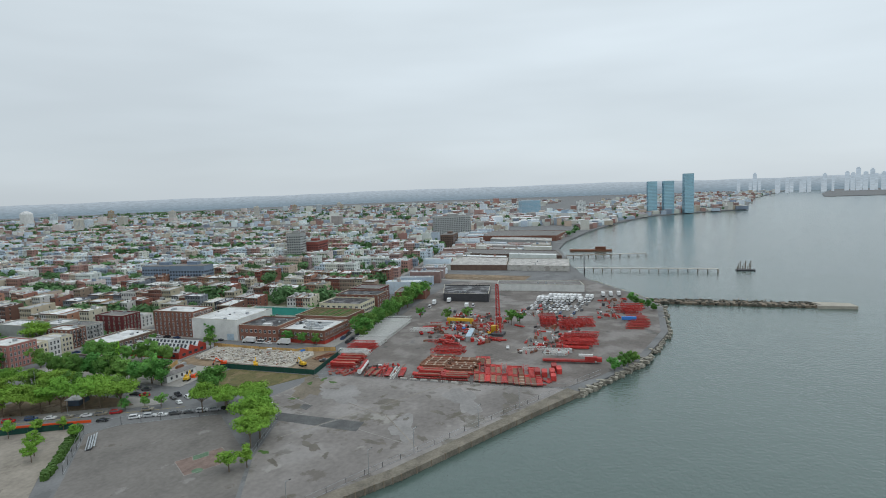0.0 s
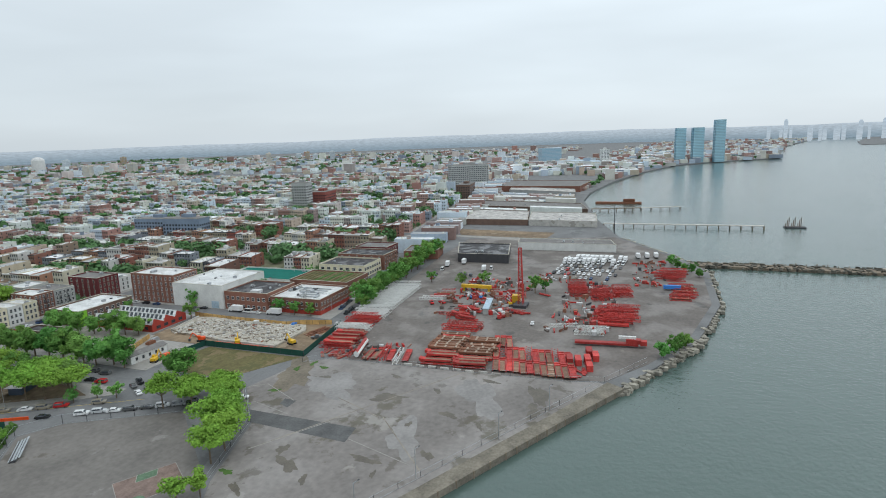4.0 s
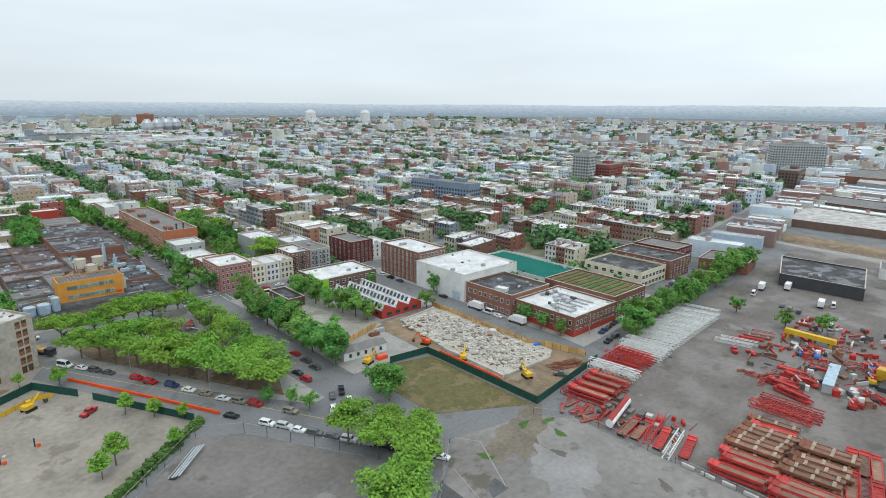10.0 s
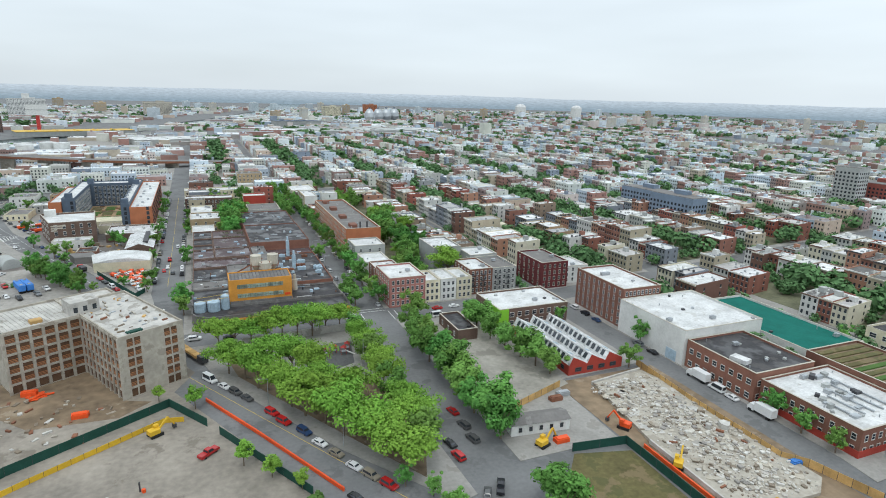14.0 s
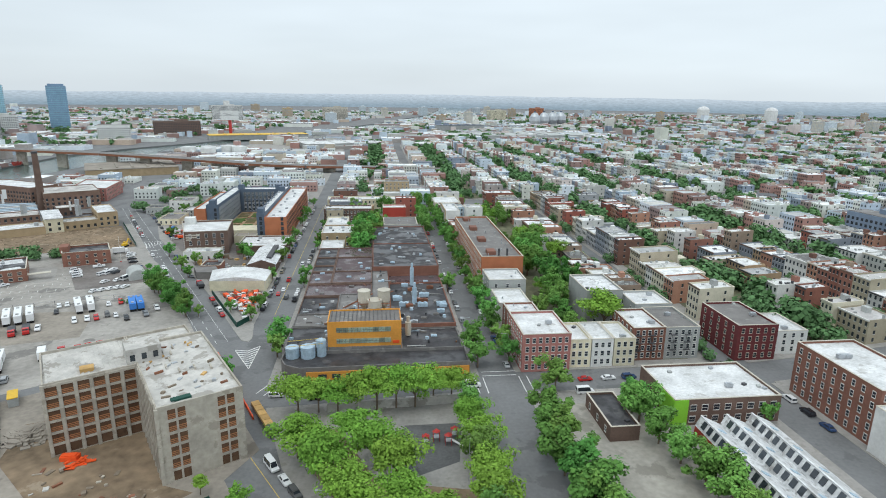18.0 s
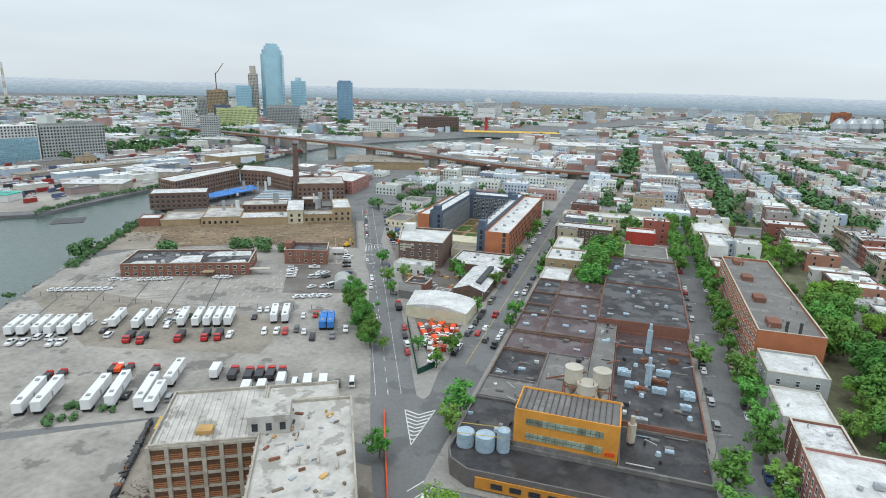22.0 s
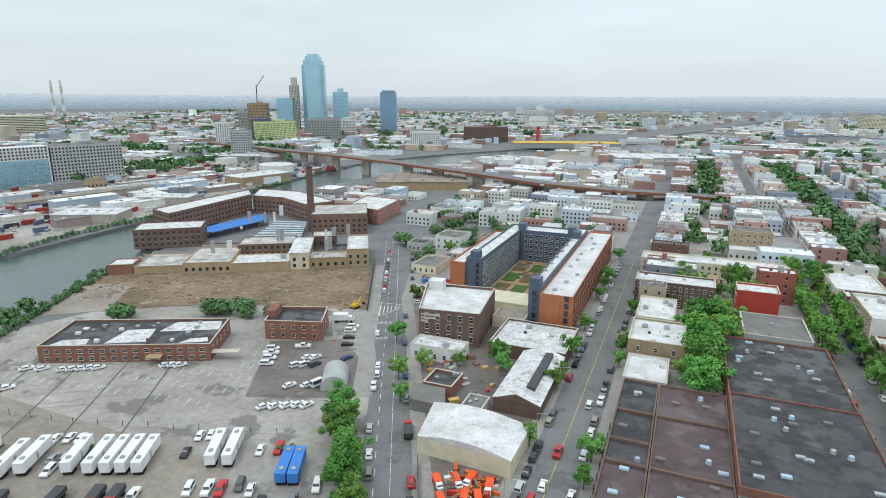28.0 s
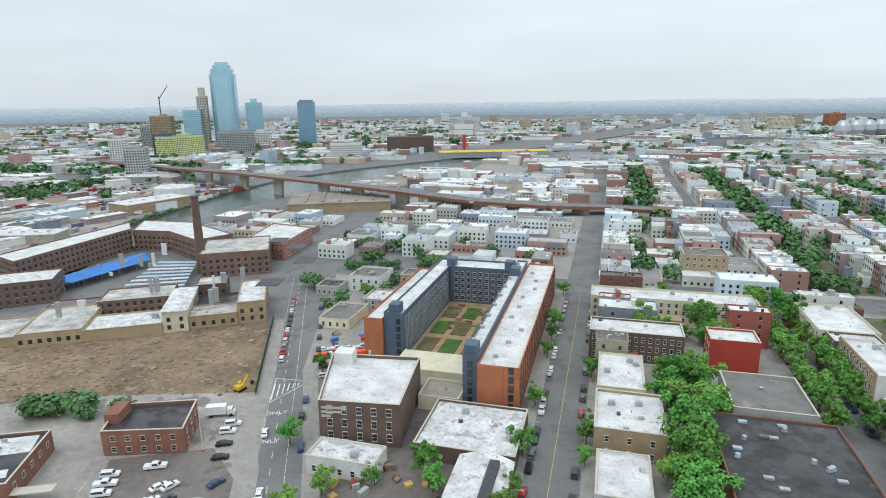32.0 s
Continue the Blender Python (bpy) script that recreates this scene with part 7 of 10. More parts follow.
def profile(g, pts, w, m=0, taper=0.0, zt=1.0):
    """A side outline drawn out across the width; points above zt are drawn in."""
    c, k = len(pts), len(g.v)
    for s in (-1, 1):
        g.v += [(x, s * (w / 2 - (taper if z > zt else 0)), z) for x, z in pts]
    for i in range(c):
        j = (i + 1) % c
        g.f.append((k + i, k + j, k + c + j, k + c + i)); g.m.append(m)
    g.f += [tuple(range(k + c - 1, k - 1, -1)), tuple(range(k + c, k + 2 * c))]; g.m += [m, m]


def wheels(root, xs, w, me):
    for x in xs:
        for s in (-1, 1):
            part("wheel", me, None, root).matrix_basis = pose(x, s * w, 0)


def car_proto(name, label, cat, length, w, body, cabin, paint, far=False):
    root = tagged(new(name), label, cat, "vehicles")
    g = G()
    if far:
        for x in (-length * 0.3, length * 0.31):
            g.box(x - .33, -w / 2 + .02, 0, x + .33, w / 2 - .02, .6, 1)
    profile(g, body, w, 0, 0.06, 0.8)
    profile(g, cabin, w - 0.1, 0, 0.2, cabin[0][1] + 0.3)
    part("body", g, [paint, RUBBER], root)
    g = G()
    lo, hi = cabin[0][1] + 0.08, max(z for _, z in cabin) - 0.1
    xs = [x for x, _ in cabin]
    x0, x1 = min(xs), max(xs)
    t0 = [x for x, z in cabin if z > hi]
    top0, top1 = min(t0), max(t0)
    for s in (-1, 1):
        y0, y1 = s * (w / 2 - 0.02), s * (w / 2 - 0.22)
        g.face([(x0 + 0.3, y0, lo), (x1 - 0.3, y0, lo), (top1 - 0.1, y1 * 1.02, hi), (top0 + 0.1, y1 * 1.02, hi)])
    hw = w / 2 - 0.2
    g.face([(x1 + 0.03, -hw, lo), (x1 + 0.03, hw, lo), (top1 + 0.06, hw - 0.1, hi), (top1 + 0.06, -hw + 0.1, hi)])
    g.face([(x0 - 0.03, hw, lo), (x0 - 0.03, -hw, lo), (top0 - 0.06, -hw + 0.1, hi), (top0 - 0.06, hw - 0.1, hi)])
    part("window_glass", g, GLASS, root)
    if not far:
        wheels(root, (-length * 0.3, length * 0.31), w / 2 - 0.13, WHEEL)
    root.matrix_basis = pose(0, 0, -80)
    return root


SED = [(-2.3, .3), (2.3, .3), (2.32, .62), (2.15, .82), (1.0, .95), (-1.6, .98), (-2.25, .9), (-2.35, .6)]
SUVB = [(-2.35, .35), (2.35, .35), (2.4, .75), (2.2, .98), (1.1, 1.08), (-2.3, 1.1), (-2.4, .7)]
PICK = [(-2.9, .45), (2.8, .45), (2.85, .85), (2.7, 1.1), (1.2, 1.18), (-2.9, 1.18)]
VANB = [(-2.9, .4), (2.8, .4), (2.85, .9), (2.5, 1.15), (1.7, 1.2), (-2.9, 1.2)]
PROTO = {}
for nm, paint, word in (("", CARS, "parked"), ("w", CARWHITE, "white"), ("r", CARRED, "red"), ("far", CARS, "parked"), ("wfar", CARWHITE, "white"), ("rfar", CARRED, "red")):
    PROTO["sedan" + nm] = car_proto("car", word + " saloon car with dark windows", "car", 4.6, 1.8, SED, [(-1.7, .92), (1.15, .9), (.35, 1.42), (-1.05, 1.42)], paint, "far" in nm)
    PROTO["suv" + nm] = car_proto("car", word + " sport utility vehicle with dark windows", "car", 4.8, 1.92, SUVB, [(-2.3, 1.02), (1.2, 1.0), (.55, 1.72), (-2.1, 1.72)], paint, "far" in nm)
    PROTO["pickup" + nm] = car_proto("pickup_truck", word + " pickup truck with a load bed", "pickup truck", 5.7, 1.95, PICK, [(-.9, 1.1), (1.3, 1.1), (.6, 1.85), (-.8, 1.85)], paint, "far" in nm)
    part("load_bed", G().box(-2.8, -.8, 1.16, -1.0, .8, 1.2), DARKSTEEL, PROTO["pickup" + nm])
PROTO["vanw"] = car_proto("van", "white delivery van with side windows", "van", 5.7, 2.0, VANB, [(-2.85, 1.1), (1.9, 1.1), (1.2, 2.4), (-2.85, 2.4)], CARWHITE)


def truck_proto(name, label, cat, box_mat, cab_mat, length=8.0, height=3.6):
    root = tagged(new(name), label, cat, "trucks")
    g = G()
    profile(g, [(2.0, .5), (4.2, .5), (4.25, 1.5), (3.9, 1.7), (3.5, 2.5), (2.0, 2.5)], 2.2)
    part("cab", g, cab_mat, root)
    part("cargo_box", G().box(1.8 - length + 2, -1.25, 1.0, 1.8, 1.25, height), box_mat, root)
    g = G().box(-length + 3.9, -.5, .5, 3.6, .5, .95)
    for x in (3.1, -length + 5.2):
        g.box(x - .5, -1.2, 0, x + .5, 1.2, .95)
    part("chassis", g, RUBBER, root)
    part("windscreen", G().box(3.62, -.95, 1.72, 3.8, .95, 2.35), GLASS, root)
    root.matrix_basis = pose(0, 0, -80)
    return root


def trailer_proto(label, m, length=13.0, h=3.9):
    root = tagged(new("box_trailer"), label, "trailer", "trailers")
    b = part("box", G().box(-length / 2, -1.28, 1.15, length / 2, 1.28, h), m, root)
    part("roof_cap", G().box(-length / 2 - .03, -1.3, h, length / 2 + .03, 1.3, h + .06), m, root)
    part("side_door", G().box(-1.0, -1.33, 1.3, 0.0, -1.285, 3.2), GREYWALL, root)
    for k in (0, 2):
        part("roof_unit", G().box(-length / 3 + k * length / 3 - .5, -.5, h + .06, -length / 3 + k * length / 3 + .5, .5, h + .4), GREYWALL, root)
    part("frame", G().box(-length / 2, -.5, .8, length / 2, .5, 1.15).box(length / 2 - 2.4, -.6, 0, length / 2 - 2.2, .6, .9).box(-length / 2 + .7, -1.2, 0, -length / 2 + 2.9, 1.2, 1.0), RUBBER, root)
    root.matrix_basis = pose(0, 0, -80)
    return root


PROTO["box"] = truck_proto("box_truck", "white box truck with a plain body", "truck", TRAILERWHITE, CARWHITE)
PROTO["boxr"] = truck_proto("dump_truck", "red cab truck with a dark load body", "truck", DARKSTEEL, CARRED, 7.0, 2.3)
PROTO["boxo"] = truck_proto("dump_truck", "orange and white works truck", "truck", SAFETY, CARWHITE, 7.0, 2.6)
PROTO["trailer"] = trailer_proto("long white production trailer with roof units", TRAILERWHITE)
PROTO["longtrailer"] = trailer_proto("very long white road trailer parked in the lot", TRAILERWHITE, 16.4, 4.0)
PROTO["bluetrailer"] = trailer_proto("blue covered trailer in the lot", TARPBLUE, 11.5, 3.6)
USED = set()
rng = random.Random(77)


def put(kind, x, y, deg, z=0.02, s=1.0):
    if (x > 250 or y > 440 or x < 60) and kind + "far" in PROTO:
        kind += "far"
    src = PROTO[kind]
    m = pose(x, y, z, 0, 0, deg + rng.uniform(-1.5, 1.5)) @ Matrix.Diagonal((s, s, s, 1))
    if kind in USED:
        src = copy_thing(src, Matrix())
    USED.add(kind)
    src.matrix_basis = m
    return src


def anycar():
    return rng.choice(["sedan", "suv", "sedan", "suv", "pickup", "sedanw", "suv"])


# kerb-parked rows
for x, y in ((176, 315), (180, 309), (183, 304), (186, 299), (192, 288), (194.5, 282), (199, 275), (202, 268), (205, 262), (208, 255), (211, 250), (214, 245), (220, 234)):
    put("vanw" if x == 176 else ("suvr" if x in (192, 194.5) else anycar()), x - 1.6, y - 1.0, -60)
put("sedan", 204, 242, -60); put("suvw", 210, 231, -60); put("suv", 213, 226.5, -60)
for i in range(9):
    put(anycar(), 215 + i * 2.7, 222 - i * 4.6, -60)
for x, y, k in ((232.6, 249, "suvr"), (232.8, 255, "sedan"), (239.5, 255, "suv"), (233, 233, "sedan"), (237, 234, "pickup"), (235.5, 227, "suvw"), (229, 226, "sedanw"), (240, 262, "suv"), (240, 270, "sedan")):
    put(k, x, y, 100 if y > 240 else 60)
for x, y, k in ((268, 352.3, "sedanr"), (265, 344, "vanw"), (276, 352.5, "sedanw"), (283, 352.6, "suv"), (290, 352.8, "sedan"), (182, 347.5, "sedan"), (211, 342.8, "suv"), (217, 343, "sedanw"), (224, 343.2, "suvw"), (205, 342.6, "sedan"), (170, 350, "suvw"), (230.4, 351, "vanw")):
    put(k, x, y, 2)
for y in list(range(366, 660, 7)):
    if rng.random() < 0.62:
        put(anycar(), 235.2, y + rng.uniform(-1, 1), 90)
    if rng.random() < 0.5:
        put(anycar(), 244.6, y + rng.uniform(-1, 1), 90)
for y in list(range(420, 668, 6)):
    if rng.random() < 0.7:
        put(anycar(), 152.6, y + rng.uniform(-1, 1), 90)
    if rng.random() < 0.35:
        put(anycar(), 164.4, y + rng.uniform(-1, 1), 90)
for x, y in ((158, 467), (157.5, 452), (160.2, 441), (161.5, 495)):
    put(anycar(), x, y, 90)
put("sedanr", 156, 446, 92)
for x, y, k in ((76, 519, "sedanw"), (90, 494, "sedanw"), (93, 488, "suvw"), (96, 480, "pickup"), (102, 491, "sedan"), (105, 484, "suv"), (109, 477, "sedan"), (118, 460, "boxr"), (128, 441, "sedanr"), (90, 515, "sedan"),
                (107, 458, "sedan"), (113, 447, "sedanw"), (117, 440, "suv"), (131, 434, "sedan"), (134.5, 427, "suvw"), (137, 421, "sedan"), (82, 530, "suv"), (78, 540, "sedan")):
    put(k, x, y, 117)
for i in range(13):
    put(anycar(), 54 - i * 2.6, 566 + i * 5.4, 116)
    if i % 2:
        put(anycar(), 66 - i * 2.7, 572 + i * 5.6, 116)
for i in range(16):
    put(anycar(), 345 + i * 6.4 + rng.uniform(-1, 1), 207 + i * 1.05, 9)
    if i % 3:
        put(anycar(), 332 + i * 6.6, 199 + i * 1.1, 9)
for y, k in ((248, "sedanw"), (254, "vanw"), (262, "box"), (284, "sedan"), (292, "suv"), (318, "sedan"), (326, "suv"), (334, "suvw")):
    put(k, 326.6, y, 90)
put("box", 327, 237.5, 90)
# junction truck with a load of planks
ft = thing("flatbed_truck", 168.9, 335.5, 0.02, "long flatbed truck loaded with yellow planks", "truck")
ft.matrix_basis = pose(168.9, 335.5, 0.02)
fx = lambda a, b: (168.9 + 0.438 * a + 0.899 * b, 335.5 - 0.899 * a + 0.438 * b)
part("bed", G().obox(*fx(-2, 0), 1.0, 15, 2.5, 0.3, -64), DARKSTEEL, ft)
for k in range(5):
    part("plank_bundle", G().obox(*fx(-8 + 3 * k, 0), 1.3, 2.8, 2.2, 0.9, -64), PLY, ft)
part("cab", G().obox(*fx(8.2, 0), 0.7, 3.2, 2.4, 2.3, -64), DARKSTEEL, ft)
part("windscreen", G().obox(*fx(9.4, 0), 1.9, 0.9, 2.0, 0.9, -64), GLASS, ft)
for a in (-8, -6.6, -5.2, 5.6, 9):
    for b in (-1, 1):
        axle_wheel(*fx(a, b), 0.02, -64, ft)
# truck lot rows
for x, y in ((36.4, 411.6), (46.2, 416.2), (51.5, 418.2), (55.2, 419.9), (58.6, 421.5), (62.2, 423), (76.3, 432.2), (80.3, 434), (24.2, 406.3), (32.8, 408.4), (17.1, 397.3), (12.9, 394.6), (8.8, 392.8), (4.8, 391.2), (0.2, 389.2), (-3.6, 387.6)):
    put("trailer", x, y, 118, 0.08, 0.98)
for x, y in ((97.5, 433), (100.2, 434)):
    put("bluetrailer", x, y, 115, 0.08)
for x, y, k in ((40, 396, "boxr"), (45, 397, "boxr"), (56, 403, "boxr"), (64, 407, "boxr"), (68, 409, "boxr"), (71, 411, "pickupw"), (81, 418, "suvw"), (85, 420, "pickupw"), (88, 421, "pickupr"), (91, 424, "suv"), (94.5, 423.5, "sedan"),
                (69, 429, "sedan"), (86, 437.5, "sedanw"), (90, 440, "pickupr"), (69, 438, "sedanw"), (66.5, 436.5, "sedanw"), (32, 420, "sedanw"), (35, 422, "sedanw"), (38, 423, "sedanw"), (44, 410, "suvw"), (100, 420, "pickup"), (108, 431, "pickupw"), (106, 424, "pickup")):
    put(k, x, y, -65, 0.09)
for x, y, k in ((47.6, 354.6, "longtrailer"), (51.6, 357, "longtrailer"), (63.4, 362.6, "longtrailer"), (67.5, 366.4, "longtrailer"), (76, 368.4, "longtrailer"), (80.8, 366.6, "trailer")):
    put(k, x + 0.5, y - 2.4, 118, 0.09)
for x, y, k in ((42.4, 368.5, "boxr"), (39.5, 366, "boxr"), (58.5, 379, "boxr"), (54, 377, "boxr"), (55.5, 378, "boxo"), (66.8, 381, "boxr")):
    put(k, x + 0.5, y - 2.2, 118, 0.09, 0.75)
for x, y, k in ((5.5, 378.5, "pickupw"), (9.3, 380.2, "pickupw"), (10.1, 385.2, "suvw"), (18.7, 382.9, "pickupw"), (21.1, 384.7, "pickupw"), (30.9, 395.5, "suvw"), (70.9, 363.8, "sedan"), (83.5, 367.2, "suv"), (14, 386.5, "suvw"), (26, 398, "sedan"), (16, 402, "sedanw"), (12, 400, "sedanw"), (8, 398, "sedanw"), (20, 405, "sedanw"), (40, 414, "sedan"), (43, 415.5, "suv")):
    put(k, x, y, 114, 0.09)
for x, y, k in ((75.9, 378, "trailer"), (92, 385, "boxr"), (97, 386, "boxr"), (100, 387.5, "boxr"), (103, 389, "boxr"), (106.5, 390, "boxr"), (109, 386, "box"), (113, 387, "vanw"),
                (117, 388, "box"), (121.5, 389.5, "box"), (125, 392, "suv"), (129, 394, "vanw"), (106, 380, "box"), (102, 378, "box"), (86.1, 384.6, "box")):
    put(k, x, y, 115, 0.09)
for x, y in ((-18, 447), (-13, 449), (-6, 451.5), (-3.5, 453), (-1, 454.5), (1.2, 456), (3.5, 457), (23, 467.5), (25.2, 468.7), (27.4, 470 - .6)):
    put("sedanw", x, y - 2, 60, 0.08)
for x, y, k in ((48, 491, "suvw"), (50, 487.5, "pickupw"), (52, 484, "suvw"), (54, 480, "suvw"), (57, 497, "pickupw"), (64, 490, "sedanw"), (66.5, 491, "sedanw"), (64, 483, "suv"), (66.5, 484.5, "suv"), (69.5, 486, "suv"), (77, 495, "sedan"), (71, 470, "sedanw"), (76, 472.5, "sedanw"),
                (79, 474.5, "vanw"), (72, 456, "sedanw"), (75, 457.7, "sedanw"), (78, 459.4, "sedanw"), (80.8, 461, "sedanw"), (83.4, 462.8 - 1, "sedanw"), (65, 517, "suvw"), (64, 521, "suvw"), (68, 511, "sedan"), (71, 505, "sedan"), (57, 525, "box")):
    put(k, x, y, 25 if x < 58 or y > 500 else 68, 0.08)
for i in range(9):
    put("sedanw", -30 + i * 2.5, 424 + i * 1.2, 60, 0.08)
# tow yard with orange works trucks
for x, y in ((134, 443), (138, 445), (141, 447), (142, 440), (145, 441), (143, 434), (137.5, 437), (146, 434), (146, 446)):
    put("boxo", x, y, -70 + rng.uniform(-70, 70), 0.16, 0.7)
for x, y in ((143, 428), (146, 424), (140, 430), (146.5, 418)):
    put("pickupw", x, y, -75, 0.16)
for i in range(16):
    put(rng.choice(["pickupw", "suv", "boxo", "sedanw"]), 76 + (i % 4) * 4.5 - (i // 4) * 3.5, 557 + (i % 4) * 2 + (i // 4) * 7, 30, 0.16, 0.9)
tow = G()
for i in range(120):
    y = rng.uniform(424, 450)
    x = 147.5 - (y - 418) * 0.42 * rng.random()
    tow.obox(x, y, 0.16, rng.uniform(.8, 4.5), rng.uniform(.3, 1.2), rng.uniform(.4, 1.9), rng.uniform(0, 180))
setting("towed_machinery", tow, mat("mixed_orange_machinery", (0, 0, 0), 0.6, 0.4, 0.4, 2.0, island=True, ramp=[(0.60, 0.12, 0.03), (0.30, 0.10, 0.05), (0.60, 0.60, 0.58), (0.62, 0.16, 0.04), (0.08, 0.07, 0.07), (0.40, 0.05, 0.03), (0.28, 0.2, 0.14)]), "heaped orange and rusty works machinery", "machinery", "stuff")
# crane yard car park
for r in range(6):
    for c in range(13):
        if rng.random() < 0.82:
            put(rng.choice(["sedan", "suv", "suvw", "sedan", "suv", "sedan", "sedanw", "suv"]) if r < 4 else rng.choice(["box", "vanw", "box"]), 440 + r * 11 + rng.uniform(-.6, .6), 112 - c * 3.2 - r * 0.8, 176, 0.08)
for x, y, k in ((458, 187, "box"), (468, 178, "box"), (450, 158, "box"), (454, 154, "vanw"), (436, 170, "sedan"), (434, 166, "suv"), (433, 162, "suv"), (424, 150, "vanw"), (421, 146, "vanw"), (445, 186, "vanw"), (420, 184, "sedan"), (424, 184, "suv"), (430, 185, "sedan"), (345, 103, "sedanw"), (510, 62, "box"), (512, 56, "box"), (514, 50, "box")):
    put(k, x, y, 10, 0.08)
put("pickup", 173, 272, 40, 0.08); put("pickup", 300, 194, 120, 0.09)

# ---- crane yard: beams, booms and machines ----
def lattice(length, w, m, label, flat=False):
    root = tagged(new("crane_boom"), label, "crane boom", "crane booms")
    hw, z0, z1 = w / 2, 0.15, 0.15 + w
    g = G()
    for a, b in ((-hw, z0), (hw, z0), (-hw, z1), (hw, z1)):
        g.bar((-length / 2, a, b), (length / 2, a, b), 0.22)
    part("chord_frame", g, m, root)
    g = G()
    n_ = int(length / w)
    for i in range(n_):
        x0, x1 = -length / 2 + i * length / n_, -length / 2 + (i + 1) * length / n_
        for a in (-hw, hw):
            g.bar((x0, a, z0), (x1, a, z1), 0.1); g.bar((x1, a, z0), (x1, a, z1), 0.1)
        g.bar((x0, -hw, z1), (x1, hw, z1), 0.1); g.bar((x0, hw, z0), (x1, -hw, z0), 0.1)
    part("lacing", g, m, root)["kind"] = "stuff"
    root.matrix_basis = pose(0, 0, -90)
    return root


def beam_proto(length, m, cap, label, side=None):
    root = tagged(new("steel_section"), label, "steel section", "stored steel sections")
    g = G().box(-length / 2, -1.1, 0.75, length / 2, 1.1, 0.95)
    for s in (-1, 1):
        g.box(-length / 2, s * 1.15 - .12, 0.35, length / 2, s * 1.15 + .12, 1.15, 2 if side else 0)
    for k in range(int(length / 1.5)):
        g.box(-length / 2 + .8 + k * 1.5, -1.05, 0.95, -length / 2 + 1.0 + k * 1.5, 1.05, 1.0)
    if cap is RUST:
        for k in range(3):
            g.box(-length / 2 + 1.2 + k * length / 3, -1.2, 1.0, -length / 2 + 2.0 + k * length / 3, 1.2, 1.32, 3)
    g.box(-length / 3 - .2, -1.2, 0.0, -length / 3 + .2, 1.2, 0.35, 1); g.box(length / 3 - .2, -1.2, 0.0, length / 3 + .2, 1.2, 0.35, 1)
    part("deck", g, [m, TIMBER, side or m, mat("dusty_timber_block", (0.36, 0.27, 0.21), 0.9, 0.4, 0.5, 2.0, rnd=0.3)], root)
    part("end_plate", G().box(length / 2 - .8, -1.25, 0.3, length / 2, 1.25, 1.45).box(length / 2 - 2.4, -1.25, 0.9, length / 2 - .8, 1.25, 1.2), cap, root)
    root.matrix_basis = pose(0, 0, -90)
    return root


PROTO["redlat"] = lattice(16, 1.9, CRANERED, "faded red lattice crane boom lying on the ground")
PROTO["whitelat"] = lattice(18, 1.9, CRANEWHITE, "white lattice crane boom lying on the ground")
PROTO["redlat2"] = lattice(11, 2.4, CRANERED, "short red lattice crane section")
PLANK = mat("weathered_deck_boards", (0.23, 0.135, 0.095), 0.85, 0.5, 0.4, 2.0, rnd=0.5)
PROTO["beam"] = beam_proto(13, PLANK, CRANERED, "red trailer deck with weathered brown boards", CRANERED)
PROTO["beam2"] = beam_proto(13.6, PLANK, RUST, "rusty red deck frame with pale cross blocks", RUST)
PROTO["beamred"] = beam_proto(12, CRANERED, CRANERED, "bright red crane counter frame")
rng = random.Random(9)
# along the fence
tk = thing("tank_trailer", 293.5, 167, 0.06, "red and white tank trailer", "trailer")
g = G()
e0, e1_ = (281.8, 163.6), (298.2, 167.6)
for k in range(14):
    a0, a1 = math.tau * k / 14, math.tau * (k + 1) / 14
    g.face([(e0[0], e0[1] + 1.3 * math.cos(a0), 2.2 + 1.3 * math.sin(a0)), (e1_[0], e1_[1] + 1.3 * math.cos(a0), 2.2 + 1.3 * math.sin(a0)), (e1_[0], e1_[1] + 1.3 * math.cos(a1), 2.2 + 1.3 * math.sin(a1)), (e0[0], e0[1] + 1.3 * math.cos(a1), 2.2 + 1.3 * math.sin(a1))], 0 if k in (5, 6) else 1)
for x, y in (e0, e1_):
    g.face([(x, y + 1.3 * math.cos(math.tau * k / 14), 2.2 + 1.3 * math.sin(math.tau * k / 14)) for k in range(14)], 0)
part("tank", g, [CRANEWHITE, CRANERED], tk)
for x in (284, 286, 296):
    y = 163.6 + (x - 281.8) * 0.244
    for b in (-1, 1):
        axle_wheel(x - 0.23 * b, y + 0.95 * b, 0.06, 13.7, tk)
for k, x, y, d, e in (("beam", 287.6, 160.2, 7, 1), ("beam", 288.5, 157, 9, .95), ("redlat", 290.5, 154.4, 14, 1), ("beamred", 288, 150.6, 13, .95), ("whitelat", 287.7, 147.2, 13, .85), ("beamred", 289.2, 143.8, 14, 1)):
    put(k, x, y, d, 0.08, e)
for i in range(13):
    put("redlat2" if i % 3 == 0 else "beam", 284.5 + rng.uniform(-3, 4), 182 - 0.9 * i - rng.uniform(0, 3), 20 + rng.uniform(-40, 40), 0.08, 0.45)
